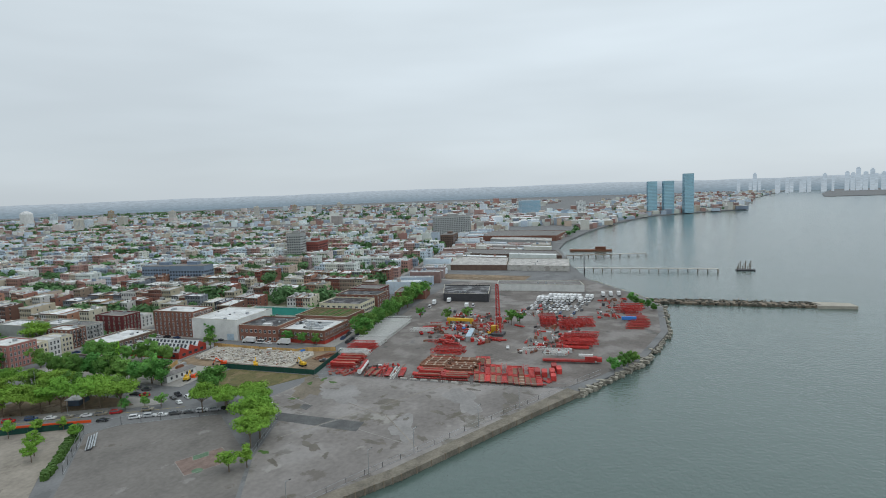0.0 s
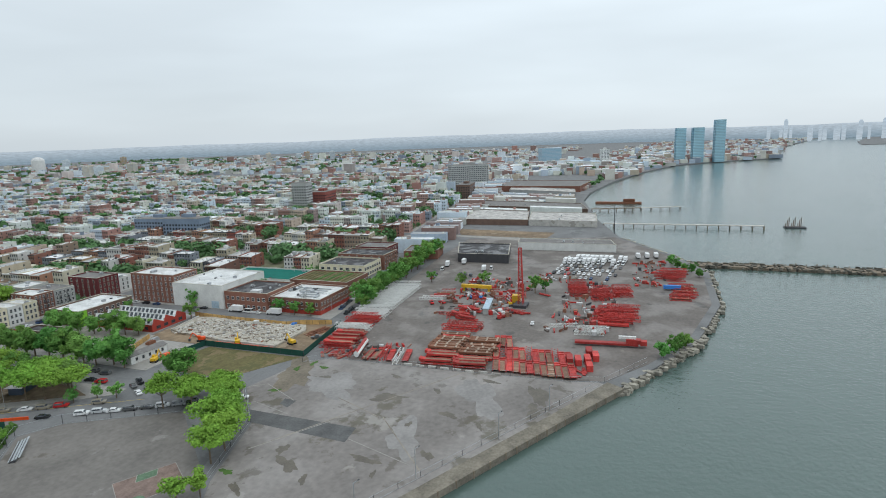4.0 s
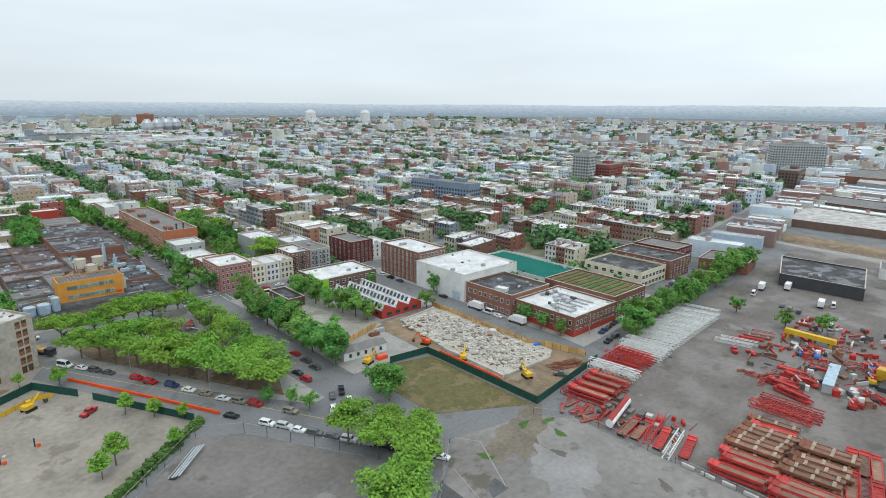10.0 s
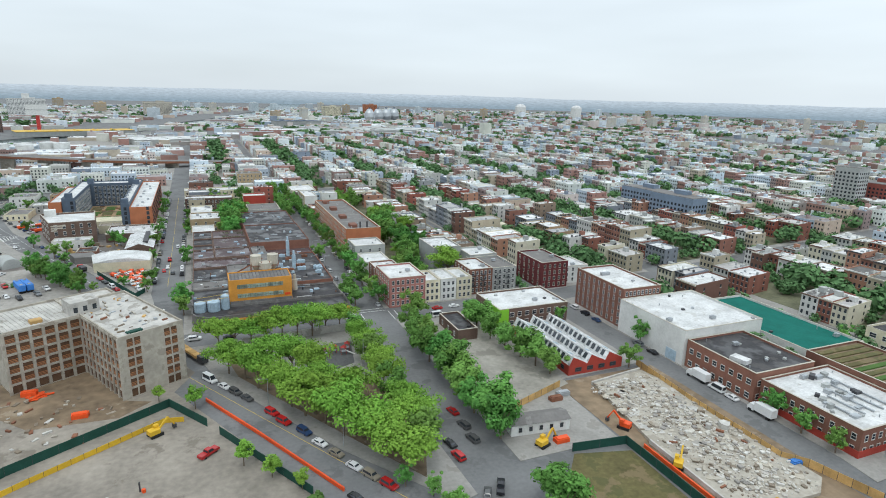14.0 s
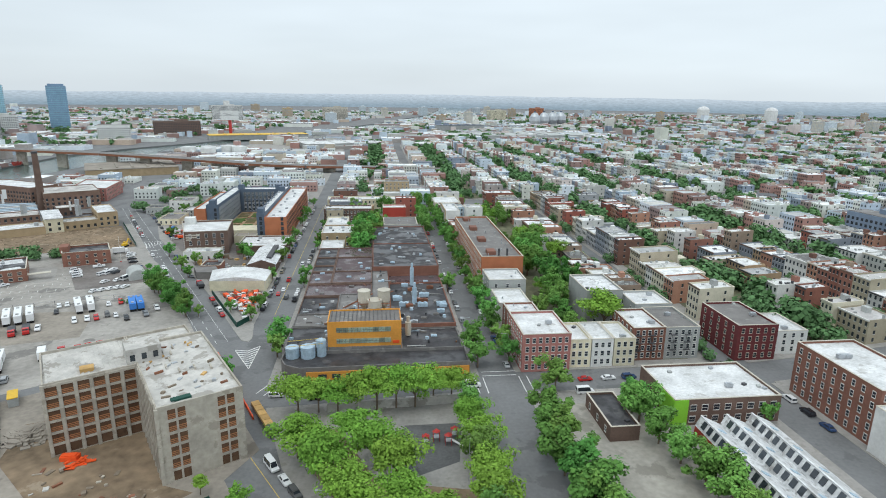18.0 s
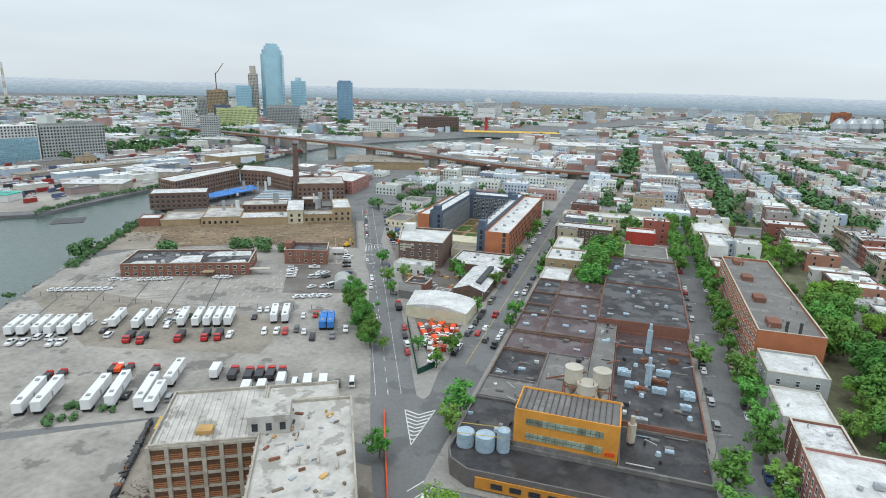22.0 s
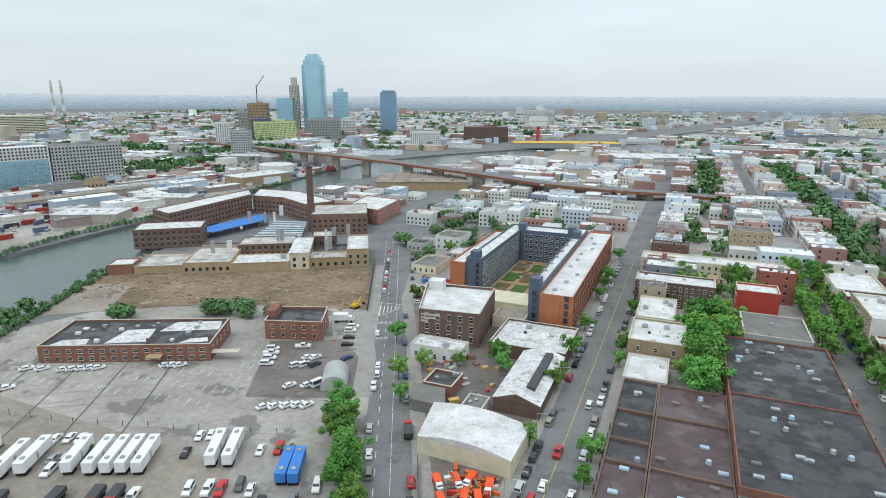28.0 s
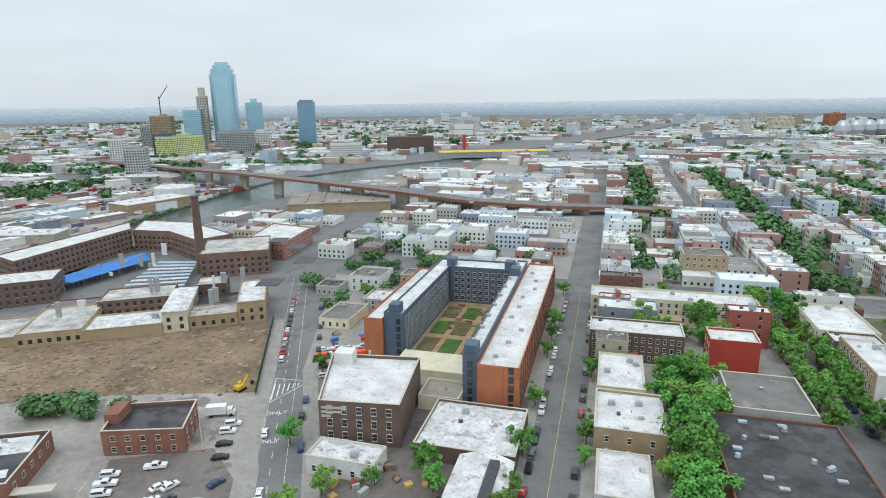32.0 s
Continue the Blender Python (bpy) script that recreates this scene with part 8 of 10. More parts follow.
# laid side by side with their ends to the street trees
for i in range(9):
    x = 291.5 + i * 2.35
    put("beam" if i % 3 else "redlat", x, 178.6 + i * 0.25, 97, 0.08)
    if i % 2:
        put("beam", x, 179 + i * 0.25, 97, 1.4)
for i, k in enumerate(("whitelat", "whitelat", "whitelat", "redlat", "redlat", "beamred", "redlat", "redlat", "redlat", "whitelat", "whitelat", "whitelat", "whitelat", "whitelat")):
    put(k, 313.5 + i * 2.4, 183.2 + i * 0.22, 97, 0.08, 0.94)
    if i in (0, 4, 7, 10, 12):
        put(k, 313.9 + i * 2.4, 183.6 + i * 0.22, 97, 2.1, 0.9)
for i in range(20):
    put("whitelat", 349.5 + i * 2.4, 187.6 + i * 0.18, 99, 0.08)
    if i % 3 == 1:
        put("whitelat", 350 + i * 2.4, 187 + i * 0.18, 99, 2.15, 0.95)
for i in range(6):
    put(("whitelat", "whitelat", "beamred", "beamred", "beam2", "redlat2")[i], 373.5 + i * 3.5, 166.4 - i * 0.9, 106, 0.08, 0.75)
put("pickupr", 366.7, 163.3, 30, 0.08); put("sedanr", 369, 158, 60, 0.08)
# stacked decks beside the open middle of the yard, two ranks
for r in range(13):
    for c in range(2):
        x, y = 285.6 + r * 2.85 + rng.uniform(-.3, .3), 129.5 - c * 14.2 + r * 0.25 + rng.uniform(-.8, .8)
        k = "beam" if r < 4 else ("beam2" if r < 10 else ("beamred" if r % 2 else "beam2"))
        if r > 10 and c:
            continue
        put(k, x, y, 97, 0.08)
        if rng.random() < 0.75 and r < 11:
            put(k, x, y + rng.uniform(-.8, .8), 97, 1.42)
for x, y in ((328, 134), (331, 132.5), (334.5, 133)):
    put("redlat", x, y, 92, 0.08, 1.1)
for x, y, d in ((343.4, 135.5, 75), (357.2, 137.8, 83), (348, 140, 80)):
    put("beamred", x, y, d, 0.08); put("beamred", x, y, d, 1.4, 0.8)
# decks with their ends to the fence on the river side
for i in range(12):
    n_ = 3 if i < 3 else 2
    for r in range(n_):
        x = 290.5 + r * 12.8
        k = ("beamred", "beam", "beam", "redlat2")[(i + 2 * r) % 4] if r else ("beam", "beam", "beamred")[i % 3]
        put(k if (i, r) != (8, 0) else "beam2", x + rng.uniform(-.4, .4), 104.5 - i * 2.72 + (x - 284) * 0.25, 14, 0.08, 0.97)
for x, y, e in ((301.8, 79, 1), (301.2, 75.6, 1), (303.2, 72.2, 1), (312, 72.6, 1), (307.5, 69.6, 1), (296, 70.6, .8)):
    ct_ = thing("steel_container", x, y, 0.06, "bright red steel container in the crane yard", "container", "red containers")
    part("box", G().obox(x, y, 0.1, 6.0 * e, 2.4, 2.5, 12), CRANERED, ct_)
    g = G()
    for k in range(9):
        g.obox(x + (k - 4) * .62 * e * 0.978, y + (k - 4) * .62 * e * 0.208, 0.25, 0.12, 2.5, 2.3, 12)
    part("ribs", g, CRANERED, ct_)["kind"] = "stuff"
for i in range(7):
    put("beamred", 289 + rng.uniform(-1, 5), 76 - 0.2 * i + rng.uniform(-3, 2), rng.uniform(0, 90), 0.08, 0.45)
# a long crane carrier
cc = thing("crane_carrier", 324.3, 67, 0.06, "long red crane carrier with a white boom foot", "crane")
part("chassis", G().obox(324.3, 67, 0.9, 26, 2.7, 0.9, 95.5), CRANERED, cc)
part("upper_house", G().obox(325.4, 56, 1.8, 6, 2.6, 1.8, 95.5), CRANERED, cc)
part("cab", G().obox(325.8, 52, 1.2, 2.6, 2.4, 1.9, 95.5), CRANERED, cc)
part("boom_foot", G().obox(325.6, 58.5, 3.6, 7, 1.2, 1.0, 95.5), CRANEWHITE, cc)
for k in range(8):
    for b in (-1.15, 1.15):
        axle_wheel(323.2 + 0.28 * k + b, 78 - 3.1 * k + 0.1 * b, 0.06, 95.5, cc)
for x, y, d, k in ((345, 88, 109, "whitelat"), (336.5, 75.6, 98, "whitelat"), (339.2, 75.4, 98, "whitelat"), (342, 75.2, 98, "whitelat"), (344.8, 75, 98, "whitelat")):
    put(k, x, y, d, 0.08, 0.72)
for i in range(11):
    put("redlat" if i % 3 else "beamred", 351.5 + i * 2.5, 66.5 + rng.uniform(-2, 2), 93, 0.08, rng.uniform(.95, 1.2))
    if i % 2:
        put("redlat", 351.8 + i * 2.5, 66 + rng.uniform(-4, 4), 93, 2.1, rng.uniform(.85, 1.1))
for x0, y0, d, n_ in ((394, 70, 105, 6), (400, 83, 105, 8), (404, 60, 105, 5)):
    for i in range(n_):
        put("redlat2", x0 + i * 2.6, y0 + 5 + i * 0.6, d, 0.08, rng.uniform(.85, 1.05))
        if i % 2:
            put("redlat2", x0 + i * 2.6, y0 + 5 + i * 0.6, d, 2.5, 0.9)
for i in range(30):
    x, y = rng.uniform(346, 400), rng.uniform(104, 152)
    if abs(x - 373) + abs(y - 115) > 8 and not (352 < x < 378 and 125 < y < 136):
        put(rng.choice(["redlat2", "beamred", "beam", "redlat2"]), x, y, rng.choice([92, 96, 10, 60]), 0.08, rng.uniform(0.5, 0.8))
cab_ = thing("yard_cabin", 364.5, 130.6, 0.06, "long pale blue-grey yard cabin", "cabin")
part("outer_wall", G().obox(364.5, 130.6, 0.06, 20, 3.0, 2.9, 9), GREYWALL, cab_)
part("roof", G().obox(364.5, 130.6, 2.96, 20.4, 3.3, 0.25, 9), PALEBLUE, cab_)
for k in range(5):
    part("window", G().obox(357 + 3.8 * k, 127.9 + 0.6 * k, 1.2, 1.4, 0.12, 1.0, 9), GLASS, cab_)
for i in range(9):
    put("redlat" if i % 3 else "redlat2", 446 + i * 2.4, 40 + rng.uniform(-3, 3), 94, 0.08 + (2.0 if i % 3 == 1 else 0), rng.uniform(.9, 1.1))
for i in range(13):
    put(("redlat", "beam2", "redlat")[i % 3], 403 + i * 2.6, 34.5 + rng.uniform(-2, 2), 94, 0.08, rng.uniform(.7, .9))
put("bluetrailer", 424, 40, 94, 0.08, 0.8)
# the standing crane
cr = thing("lattice_crane", 373, 115, 0.06, "tall red lattice tower crane with an orange cab", "crane")
for a, b in ((-1.3, -1.3), (1.3, -1.3), (-1.3, 1.3), (1.3, 1.3)):
    part("mast_chord", G().bar((373 + a, 115 + b, 1.5), (376 + a * .5, 116 + b * .5, 31), 0.3), CRANERED, cr)
g = G()
for i in range(16):
    t0, t1 = i / 16, (i + 1) / 16
    f = lambda t, a, b: (373 + 3 * t + a * (1 - .5 * t), 115 + t + b * (1 - .5 * t), 1.5 + 29.5 * t)
    for (a, b), (c, d) in (((-1.3, -1.3), (1.3, -1.3)), ((1.3, -1.3), (1.3, 1.3)), ((1.3, 1.3), (-1.3, 1.3)), ((-1.3, 1.3), (-1.3, -1.3))):
        g.bar(f(t0, a, b), f(t1, c, d), 0.16); g.bar(f(t1, a, b), f(t1, c, d), 0.14)
part("mast_lacing", g, CRANERED, cr)["kind"] = "stuff"
part("crane_deck", G().box(369, 111.5, 0.06, 377, 118.5, 1.6), DARKSTEEL, cr)
part("crane_cab", G().box(377.5, 117, 0.4, 381, 121, 4.4), MACHYELLOW, cr)
part("cross_beam", G().box(396, 138, 2.2, 398, 156, 4.0).box(396.4, 139, 0.06, 397.4, 140, 2.2).box(396.4, 154, 0.06, 397.4, 155, 2.2), MACHYELLOW, cr)
for i in range(10):
    x, y = rng.uniform(345, 395), rng.uniform(118, 150)
    mc = thing("machine", x, y, 0.06, rng.choice(["small red yard machine with a grey boom", "blue and white mobile lift with a raised arm", "yellow forklift truck beside stacked steel"]), "machine")
    part("chassis", G().obox(x, y, 0.5, 3.6, 2.0, 1.0, 20), rng.choice([CRANERED, MACHYELLOW, TARPBLUE]), mc)
    part("cab", G().obox(x + .8, y, 1.5, 1.4, 1.5, 1.4, 20), rng.choice([CRANEWHITE, CRANERED]), mc)
    part("arm", G().bar((x, y, 2), (x - 3, y + 1, 4.5), 0.4), CRANEWHITE, mc)
    for a in (-1.2, 1.2):
        part("axle", G().obox(x + a, y, 0.06, .8, 2.2, .8, 20), RUBBER, mc)

# ---- fences, barriers, posts ----
def fence(name, label, pts, h, m, step=5.5, board=0.08, posts=DARKSTEEL, z=0.05, cat="fence"):
    root = thing(name, pts[0][0], pts[0][1], z, label, cat)
    for a, b in zip(pts, pts[1:]):
        a, b = Vector(a), Vector(b)
        d = b - a
        n_ = max(1, int(d.length / step))
        for i in range(n_):
            p, q_ = a + d * i / n_, a + d * (i + 1) / n_
            if m is not None:
                part("panel", G().bar((p.x, p.y, z + h / 2), (q_.x, q_.y, z + h / 2), board, h), m, root)
            else:
                g = G()
                g.bar((p.x, p.y, z + h), (q_.x, q_.y, z + h), 0.06); g.bar((p.x, p.y, z + .15), (q_.x, q_.y, z + .15), 0.06)
                part("rail", g, STEEL, root)
            part("post", G().bar((p.x, p.y, z), (p.x, p.y, z + h + .1), 0.12), posts, root)
    return root


fence("screen_fence", "dark green screened fence round the muddy plot", [(262, 241), (278, 239), (278.4, 187), (320, 193)], 2.6, GREENFENCE, 5.5)
fence("screen_fence", "dark green screened site fence", [(112, 262), (128, 279), (163, 301), (173, 286)], 2.6, GREENFENCE, 5.5)
fence("screen_fence", "dark green screened fence along the road", [(176, 281), (195, 247)], 2.4, GREENFENCE, 5.5)
fence("hoarding", "yellow wooden barrier across the dirt lot", [(117, 262), (134, 274), (162, 292), (167, 291)], 1.5, MACHYELLOW, 3)
fence("hoarding", "tan plywood hoarding along the street", [(320, 198), (316, 214), (312, 219), (312, 250), (314, 278)], 2.4, PLY, 3)
fence("hoarding", "tan plywood hoarding behind the office", [(252, 263), (279, 273)], 2.4, PLY, 3)
fence("barrier_row", "orange plastic road barriers in a line", [(173, 301), (186, 277), (202, 246)], 1.0, SAFETY, 2.4, 0.4, SAFETY)
fence("barrier_row", "orange plastic barriers in the building site", [(281.6, 236), (281.8, 205)], 1.1, SAFETY, 2.4, 0.4, SAFETY, 0.08)
fence("chain_fence", "low chain link fence along the crane yard", [(273, 184), (280.4, 174), (281, 120), (283, 76), (286, 64), (310, 50)], 2.0, None, 7)
fence("chain_fence", "chain link fence along the waterfront", [(170, 125), (196, 112), (230, 94), (256, 80), (282, 66)], 1.8, None, 7)
fence("chain_fence", "tall chain link fence of the sports court", [(164, 214), (192, 238), (203, 231), (222, 199)], 3.4, None, 7)
fence("chain_fence", "chain link fence beside the tree line", [(243, 189), (223, 171), (191, 160)], 1.8, None, 7)
fence("screen_fence", "green screened fence of the tow yard", [(126, 449), (146, 407), (149.5, 414)], 2.2, GREENFENCE, 5.5)
fence("chain_fence", "weedy chain fence between two parking lots", [(-36, 416), (28, 428), (92, 448)], 1.8, None, 7)
fence("barrier_row", "red plastic barriers along the building site", [(145, 382), (155, 360), (165.6, 337)], 1.1, SAFETY, 2.4, 0.3, SAFETY)
for i in range(8):
    x, y = 281.4 + rng.uniform(-.3, .3), 140 - i * 5.2
    tagged(new("concrete_barrier", G().obox(x, y, 0.06, 0.6, 3.4, 0.8, 0).mesh("concrete_barrier", [PALECONC])), "pale concrete road barrier by the fence", "barrier", "concrete barriers")
hd = G()
for i in range(260):
    t = rng.random()
    x, y = 160 + 36 * t + rng.uniform(-1.2, 1.2), 217 + 28 * t + rng.uniform(-1.2, 1.2)
    hd.obox(x, y, 0.05, rng.uniform(.5, 1.3), rng.uniform(.5, 1.3), rng.uniform(.6, 2.2), rng.uniform(0, 90))
setting("hedge", hd, GRASS, "overgrown green hedge on a wall", "hedge", "stuff")
for x, y in ((209, 106), (235, 90), (190, 114), (165, 128), (258, 79)):
    lp = thing("lamp_post", x, y, 0.06, "slim grey lamp post on the waterfront lot", "lamp post", "lamp posts")
    part("pole", G().cyl(x, y, 0.06, 8.5, 0.12, 0.08, 6), STEEL, lp)
    part("arm", G().bar((x, y, 8.4), (x + 1.4, y - .6, 8.6), 0.1), STEEL, lp)
    part("lamp_head", G().obox(x + 1.5, y - .6, 8.5, .6, .3, .15, -20), DARKSTEEL, lp)
for i, (x, y) in enumerate([(151.4, 440 + 30 * k) for k in range(7)] + [(246.6, 372 + 31 * k) for k in range(9)] + [(232.6, 388 + 33 * k) for k in range(5)] + [(206, 264), (190, 292), (231.6, 300), (340, 210), (372, 214)]):
    lp = thing("street_lamp", x, y, 0.15, "grey street lamp with a curved arm", "street lamp", "street lamps")
    s = 1 if x in (151.4, 232.6) else -1
    part("pole", G().cyl(x, y, 0.15, 8.8, 0.11, 0.07, 6), STEEL, lp)
    part("arm", G().bar((x, y, 8.7), (x + s * 2.4, y, 9.1), 0.1), STEEL, lp)
    part("lamp_head", G().box(x + s * 2.4 - .35, y - .16, 9.0, x + s * 2.4 + .35, y + .16, 9.14), STEEL, lp)

# loose steelwork among the stacks
rng = random.Random(77)
scrap = G()
for x0, y0, x1, y1, k in ((350, 116, 428, 158, 230), (336, 68, 430, 96, 190), (286, 148, 302, 172, 40), (430, 44, 500, 62, 70), (300, 178, 345, 188, 30), (428, 96, 446, 118, 24)):
    for i in range(k):
        x, y = rng.uniform(x0, x1), rng.uniform(y0, y1)
        e = rng.random()
        deg = rng.choice([4, 8, 12, 95, 40, 150])
        if e < 0.55:
            scrap.obox(x, y, 0.06, rng.uniform(1.5, 7), rng.uniform(.25, .7), rng.uniform(.3, 1.3), deg)
        else:
            scrap.obox(x, y, 0.06, rng.uniform(.8, 3.2), rng.uniform(.7, 2.2), rng.uniform(.5, 2.4), deg)
SCRAP = mat("stored_steelwork", (0, 0, 0), 0.6, 0.4, 0.3, 2.0, island=True, ramp=[(0.42, 0.03, 0.025), (0.17, 0.075, 0.05), (0.46, 0.05, 0.04), (0.5, 0.5, 0.5), (0.12, 0.10, 0.09), (0.38, 0.06, 0.05), (0.22, 0.2, 0.19), (0.25, 0.12, 0.08), (0.06, 0.06, 0.065)])
setting("stored_steelwork", scrap, SCRAP, "heaps of red and rusty crane parts in the yard", "steelwork", "stuff")

# ---- demolition site ----
rng = random.Random(14)

ru = thing("demolished_floor", 302, 232, 0.07, "broken pale concrete floor slab of a demolished building", "rubble")
part("floor_slab", G().prism([(284, 206), (308, 205), (314, 209), (314, 262), (311.5, 273), (290, 270), (284.6, 237)], -0.6, 0.3), CONC, ru)
for i in range(130):
    x, y = rng.uniform(287, 312), rng.uniform(208, 268)
    s_ = rng.choice([.5, .7, 1.0, 1.4, 1.9])
    pts = [(x + s_ * rng.uniform(.5, 1.1) * math.cos(math.tau * k / 6), y + s_ * rng.uniform(.5, 1.1) * math.sin(math.tau * k / 6)) for k in range(6)]
    part("slab_piece", G().prism(pts, 0.2, 0.3 + rng.choice([.04, .06, .08, .12, .2, .35, 1.5 if 224 < y < 238 and x > 300 else .1])), RUBBLE if i % 3 else PALECONC, ru)
for i in range(60):
    x, y = rng.uniform(287, 312), rng.uniform(208, 268)
    part("debris", G().obox(x, y, 0.4, rng.uniform(.4, 2.2), rng.uniform(.2, .8), rng.uniform(.2, .7), rng.uniform(0, 180)), rng.choice([RUST, TIMBER, RUBBLE, PALECONC]), ru)
chips = G()
for i in range(1900):
    x, y = rng.gauss(299, 7.5), rng.uniform(207, 269)
    if 286 < x < 313:
        e = 0.12 + 0.6 * rng.random() ** 3
        chips.obox(x, y, 0.25, e * 2, e * rng.uniform(.8, 2), 0.1 + e * rng.uniform(.2, .9), rng.uniform(0, 180))
part("chips", chips, mat("rubble_chips", (0, 0, 0), 0.95, 0.3, 0.5, 2.0, island=True, ramp=[(0.50, 0.47, 0.42), (0.36, 0.32, 0.27), (0.22, 0.18, 0.14), (0.44, 0.41, 0.37), (0.28, 0.26, 0.24), (0.55, 0.53, 0.5)]), ru)["kind"] = "stuff"
part("foundation_wall", G().bar((289.6, 270.3, .0), (311.5, 273.4, .0), .6, 1.6), PALECONC, ru)
part("foundation_wall", G().bar((283.8, 206, .0), (284.4, 237, .0), .5, 1.3), PALECONC, ru)
ru.matrix_basis = pose(302, 232, 0.72)
for i in range(16):
    pl = thing("steel_beam", 305, 190, 0.1, "rusty steel beam in a pile", "steel beam", "pile of beams")
    part("bar", G().bar((301 + i % 5, 198 + i * .25, .25 + .3 * (i // 6)), (312 + i % 4, 194 + i * .3, .25 + .3 * (i // 6)), .3), RUST, pl)


def digger(x, y, deg, m, label):
    e = thing("excavator", x, y, 0.07, label, "excavator")
    c, s = math.cos(radians(deg)), math.sin(radians(deg))
    f = lambda a, b: (x + c * a - s * b, y + s * a + c * b)
    for b in (-1.1, 1.1):
        part("track", G().obox(*f(0, b), 0.07, 3.4, .6, .8, deg), RUBBER, e)
    part("house_body", G().obox(*f(-.4, 0), .9, 2.8, 2.2, 1.2, deg), m, e)
    part("cab", G().obox(*f(.6, .6), 1.4, 1.3, 1.0, 1.5, deg), m, e)
    part("boom", G().bar((*f(1, -.3), 1.8), (*f(3.6, -.3), 4.2), .45), m, e)
    part("stick", G().bar((*f(3.6, -.3), 4.2), (*f(5.2, -.3), 1.4), .35), m, e)
    part("bucket", G().obox(*f(5.2, -.3), .4, .9, 1.0, 1.0, deg), DARKSTEEL, e)


digger(290.4, 201.2, 70, MACHYELLOW, "yellow excavator on the demolition site")
digger(282.8, 245.7, 120, SAFETY, "small orange excavator on bare earth")
digger(284, 226, 40, MACHYELLOW, "small yellow excavator beside rubble")
digger(256, 246, 20, MACHYELLOW, "yellow excavator beside the site office")
digger(160, 286, 30, MACHYELLOW, "yellow wheel loader on the dirt lot")
digger(53, 541, 80, MACHYELLOW, "yellow excavator in the cleared site")
of = thing("site_office", 259, 254, 0.15, "long white site office with a grey ridged roof", "site office")
P_ = [(250, 252.5), (267.5, 250.5), (268.2, 256.5), (250.8, 258.5)]
part("outer_wall", G().prism(P_, 0.15, 3.4), WHITEWALL, of)
g = G()
g.face([(249.8, 252.2, 3.4), (267.8, 250.2, 3.4), (268.1, 253.5, 4.5), (250.3, 255.5, 4.5)])
g.face([(250.3, 255.5, 4.5), (268.1, 253.5, 4.5), (268.4, 256.8, 3.4), (250.8, 258.8, 3.4)])
part("roof", g, GREYROOF, of)
windows(of, (250, 252.4), (267.5, 250.4), 1, 5, .9, 1.0, 1.4, 3, DARKSTEEL)
for x, y, m, l_ in ((314, 216, TARPBLUE, "blue waste skip"), (277, 268, STEEL, "grey waste skip"), (273, 266, RUST, "rusty waste skip"), (262, 246, SAFETY, "stack of orange plastic barriers"), (140, 303, SAFETY, "pile of orange plastic barriers"), (124, 322, SAFETY, "heap of orange plastic barriers")):
    tagged(new("skip", G().prism([(x - 2, y - 1), (x + 2, y - 1), (x + 2.2, y + 1), (x - 2.2, y + 1)], 0.08, 1.3).box(x - 1.7, y - .8, 1.3, x + 1.7, y + .7, 1.6).mesh("skip", [m])), l_ + " on the ground", "skip")
for x, y in ((133, 262), (150, 258), (143, 246), (158, 262)):
    bo = thing("bollard_marker", x, y, 0.06, "dark steel pipe with an orange marker", "bollard")
    part("pipe", G().cyl(x, y, 0.06, 2.6, .2, n=7), DARKSTEEL, bo)
    part("marker", G().obox(x + .8, y - .5, 0.06, .7, .7, .9, 30), SAFETY, bo)
for i in range(60):
    x, y = (rng.uniform(118, 148), rng.uniform(286, 318)) if i < 50 else (rng.uniform(105, 165), rng.uniform(225, 268))
    if not (x > 138 and y > 306):
        tagged(new("rubble_piece", G().obox(x, y, 0.06, rng.uniform(.4, 2.6), rng.uniform(.3, 1.2), rng.uniform(.15, .6), rng.uniform(0, 180)).mesh("rubble_piece", [rng.choice([RUBBLE, TIMBER, PALECONC, RUST])])), "loose rubble on the dirt of the site", "rubble", "site rubble")

# ---- park ----
pv = thing("park_pavilion", 218, 272, 0.15, "small park building with a pale hipped roof", "pavilion")
part("outer_wall", G().obox(218, 272, 0.15, 8, 5, 3.0, 20), BLUEPANEL, pv)
g = G()
c_, s_ = math.cos(radians(20)), math.sin(radians(20))
f = lambda a, b, z: (218 + c_ * a - s_ * b, 272 + s_ * a + c_ * b, z)
for q4 in (((-5, -3.5), (5, -3.5), (2, 0), (-2, 0)), ((5, -3.5), (5, 3.5), (2, 0)), ((5, 3.5), (-5, 3.5), (-2, 0), (2, 0)), ((-5, 3.5), (-5, -3.5), (-2, 0))):
    g.face([f(a, b, 3.15 if abs(b) > 1 else 4.9) for a, b in q4])
part("roof", g, WHITEROOF, pv)
setting("play_surface", G().prism([(203, 304), (221, 312), (224, 330), (208, 330)], 0.152, 0.17), PATCH, "dark rubber play surface", "ground")
pl = thing("play_structure", 216, 321, 0.17, "red and grey climbing frame with a slide", "play structure")
for x, y in ((213, 320), (216, 322), (219, 320), (221, 323)):
    for a in (-.8, .8):
        for b in (-.8, .8):
            part("post", G().bar((x + a, y + b, .17), (x + a, y + b, 3.0), .12), CRANERED, pl)
    part("platform", G().box(x - .8, y - .8, 1.3, x + .8, y + .8, 1.4), STEEL, pl)
    part("canopy", G().cyl(x, y, 2.9, 3.7, 1.2, .1, 4), CRANERED, pl)
part("slide", G().bar((219.6, 320.6, 1.4), (222.8, 318.4, .3), .7, .12), CRANEWHITE, pl)
part("flag_pole", G().cyl(222, 304, .17, 12, .09, .06, 6), STEEL, pl)
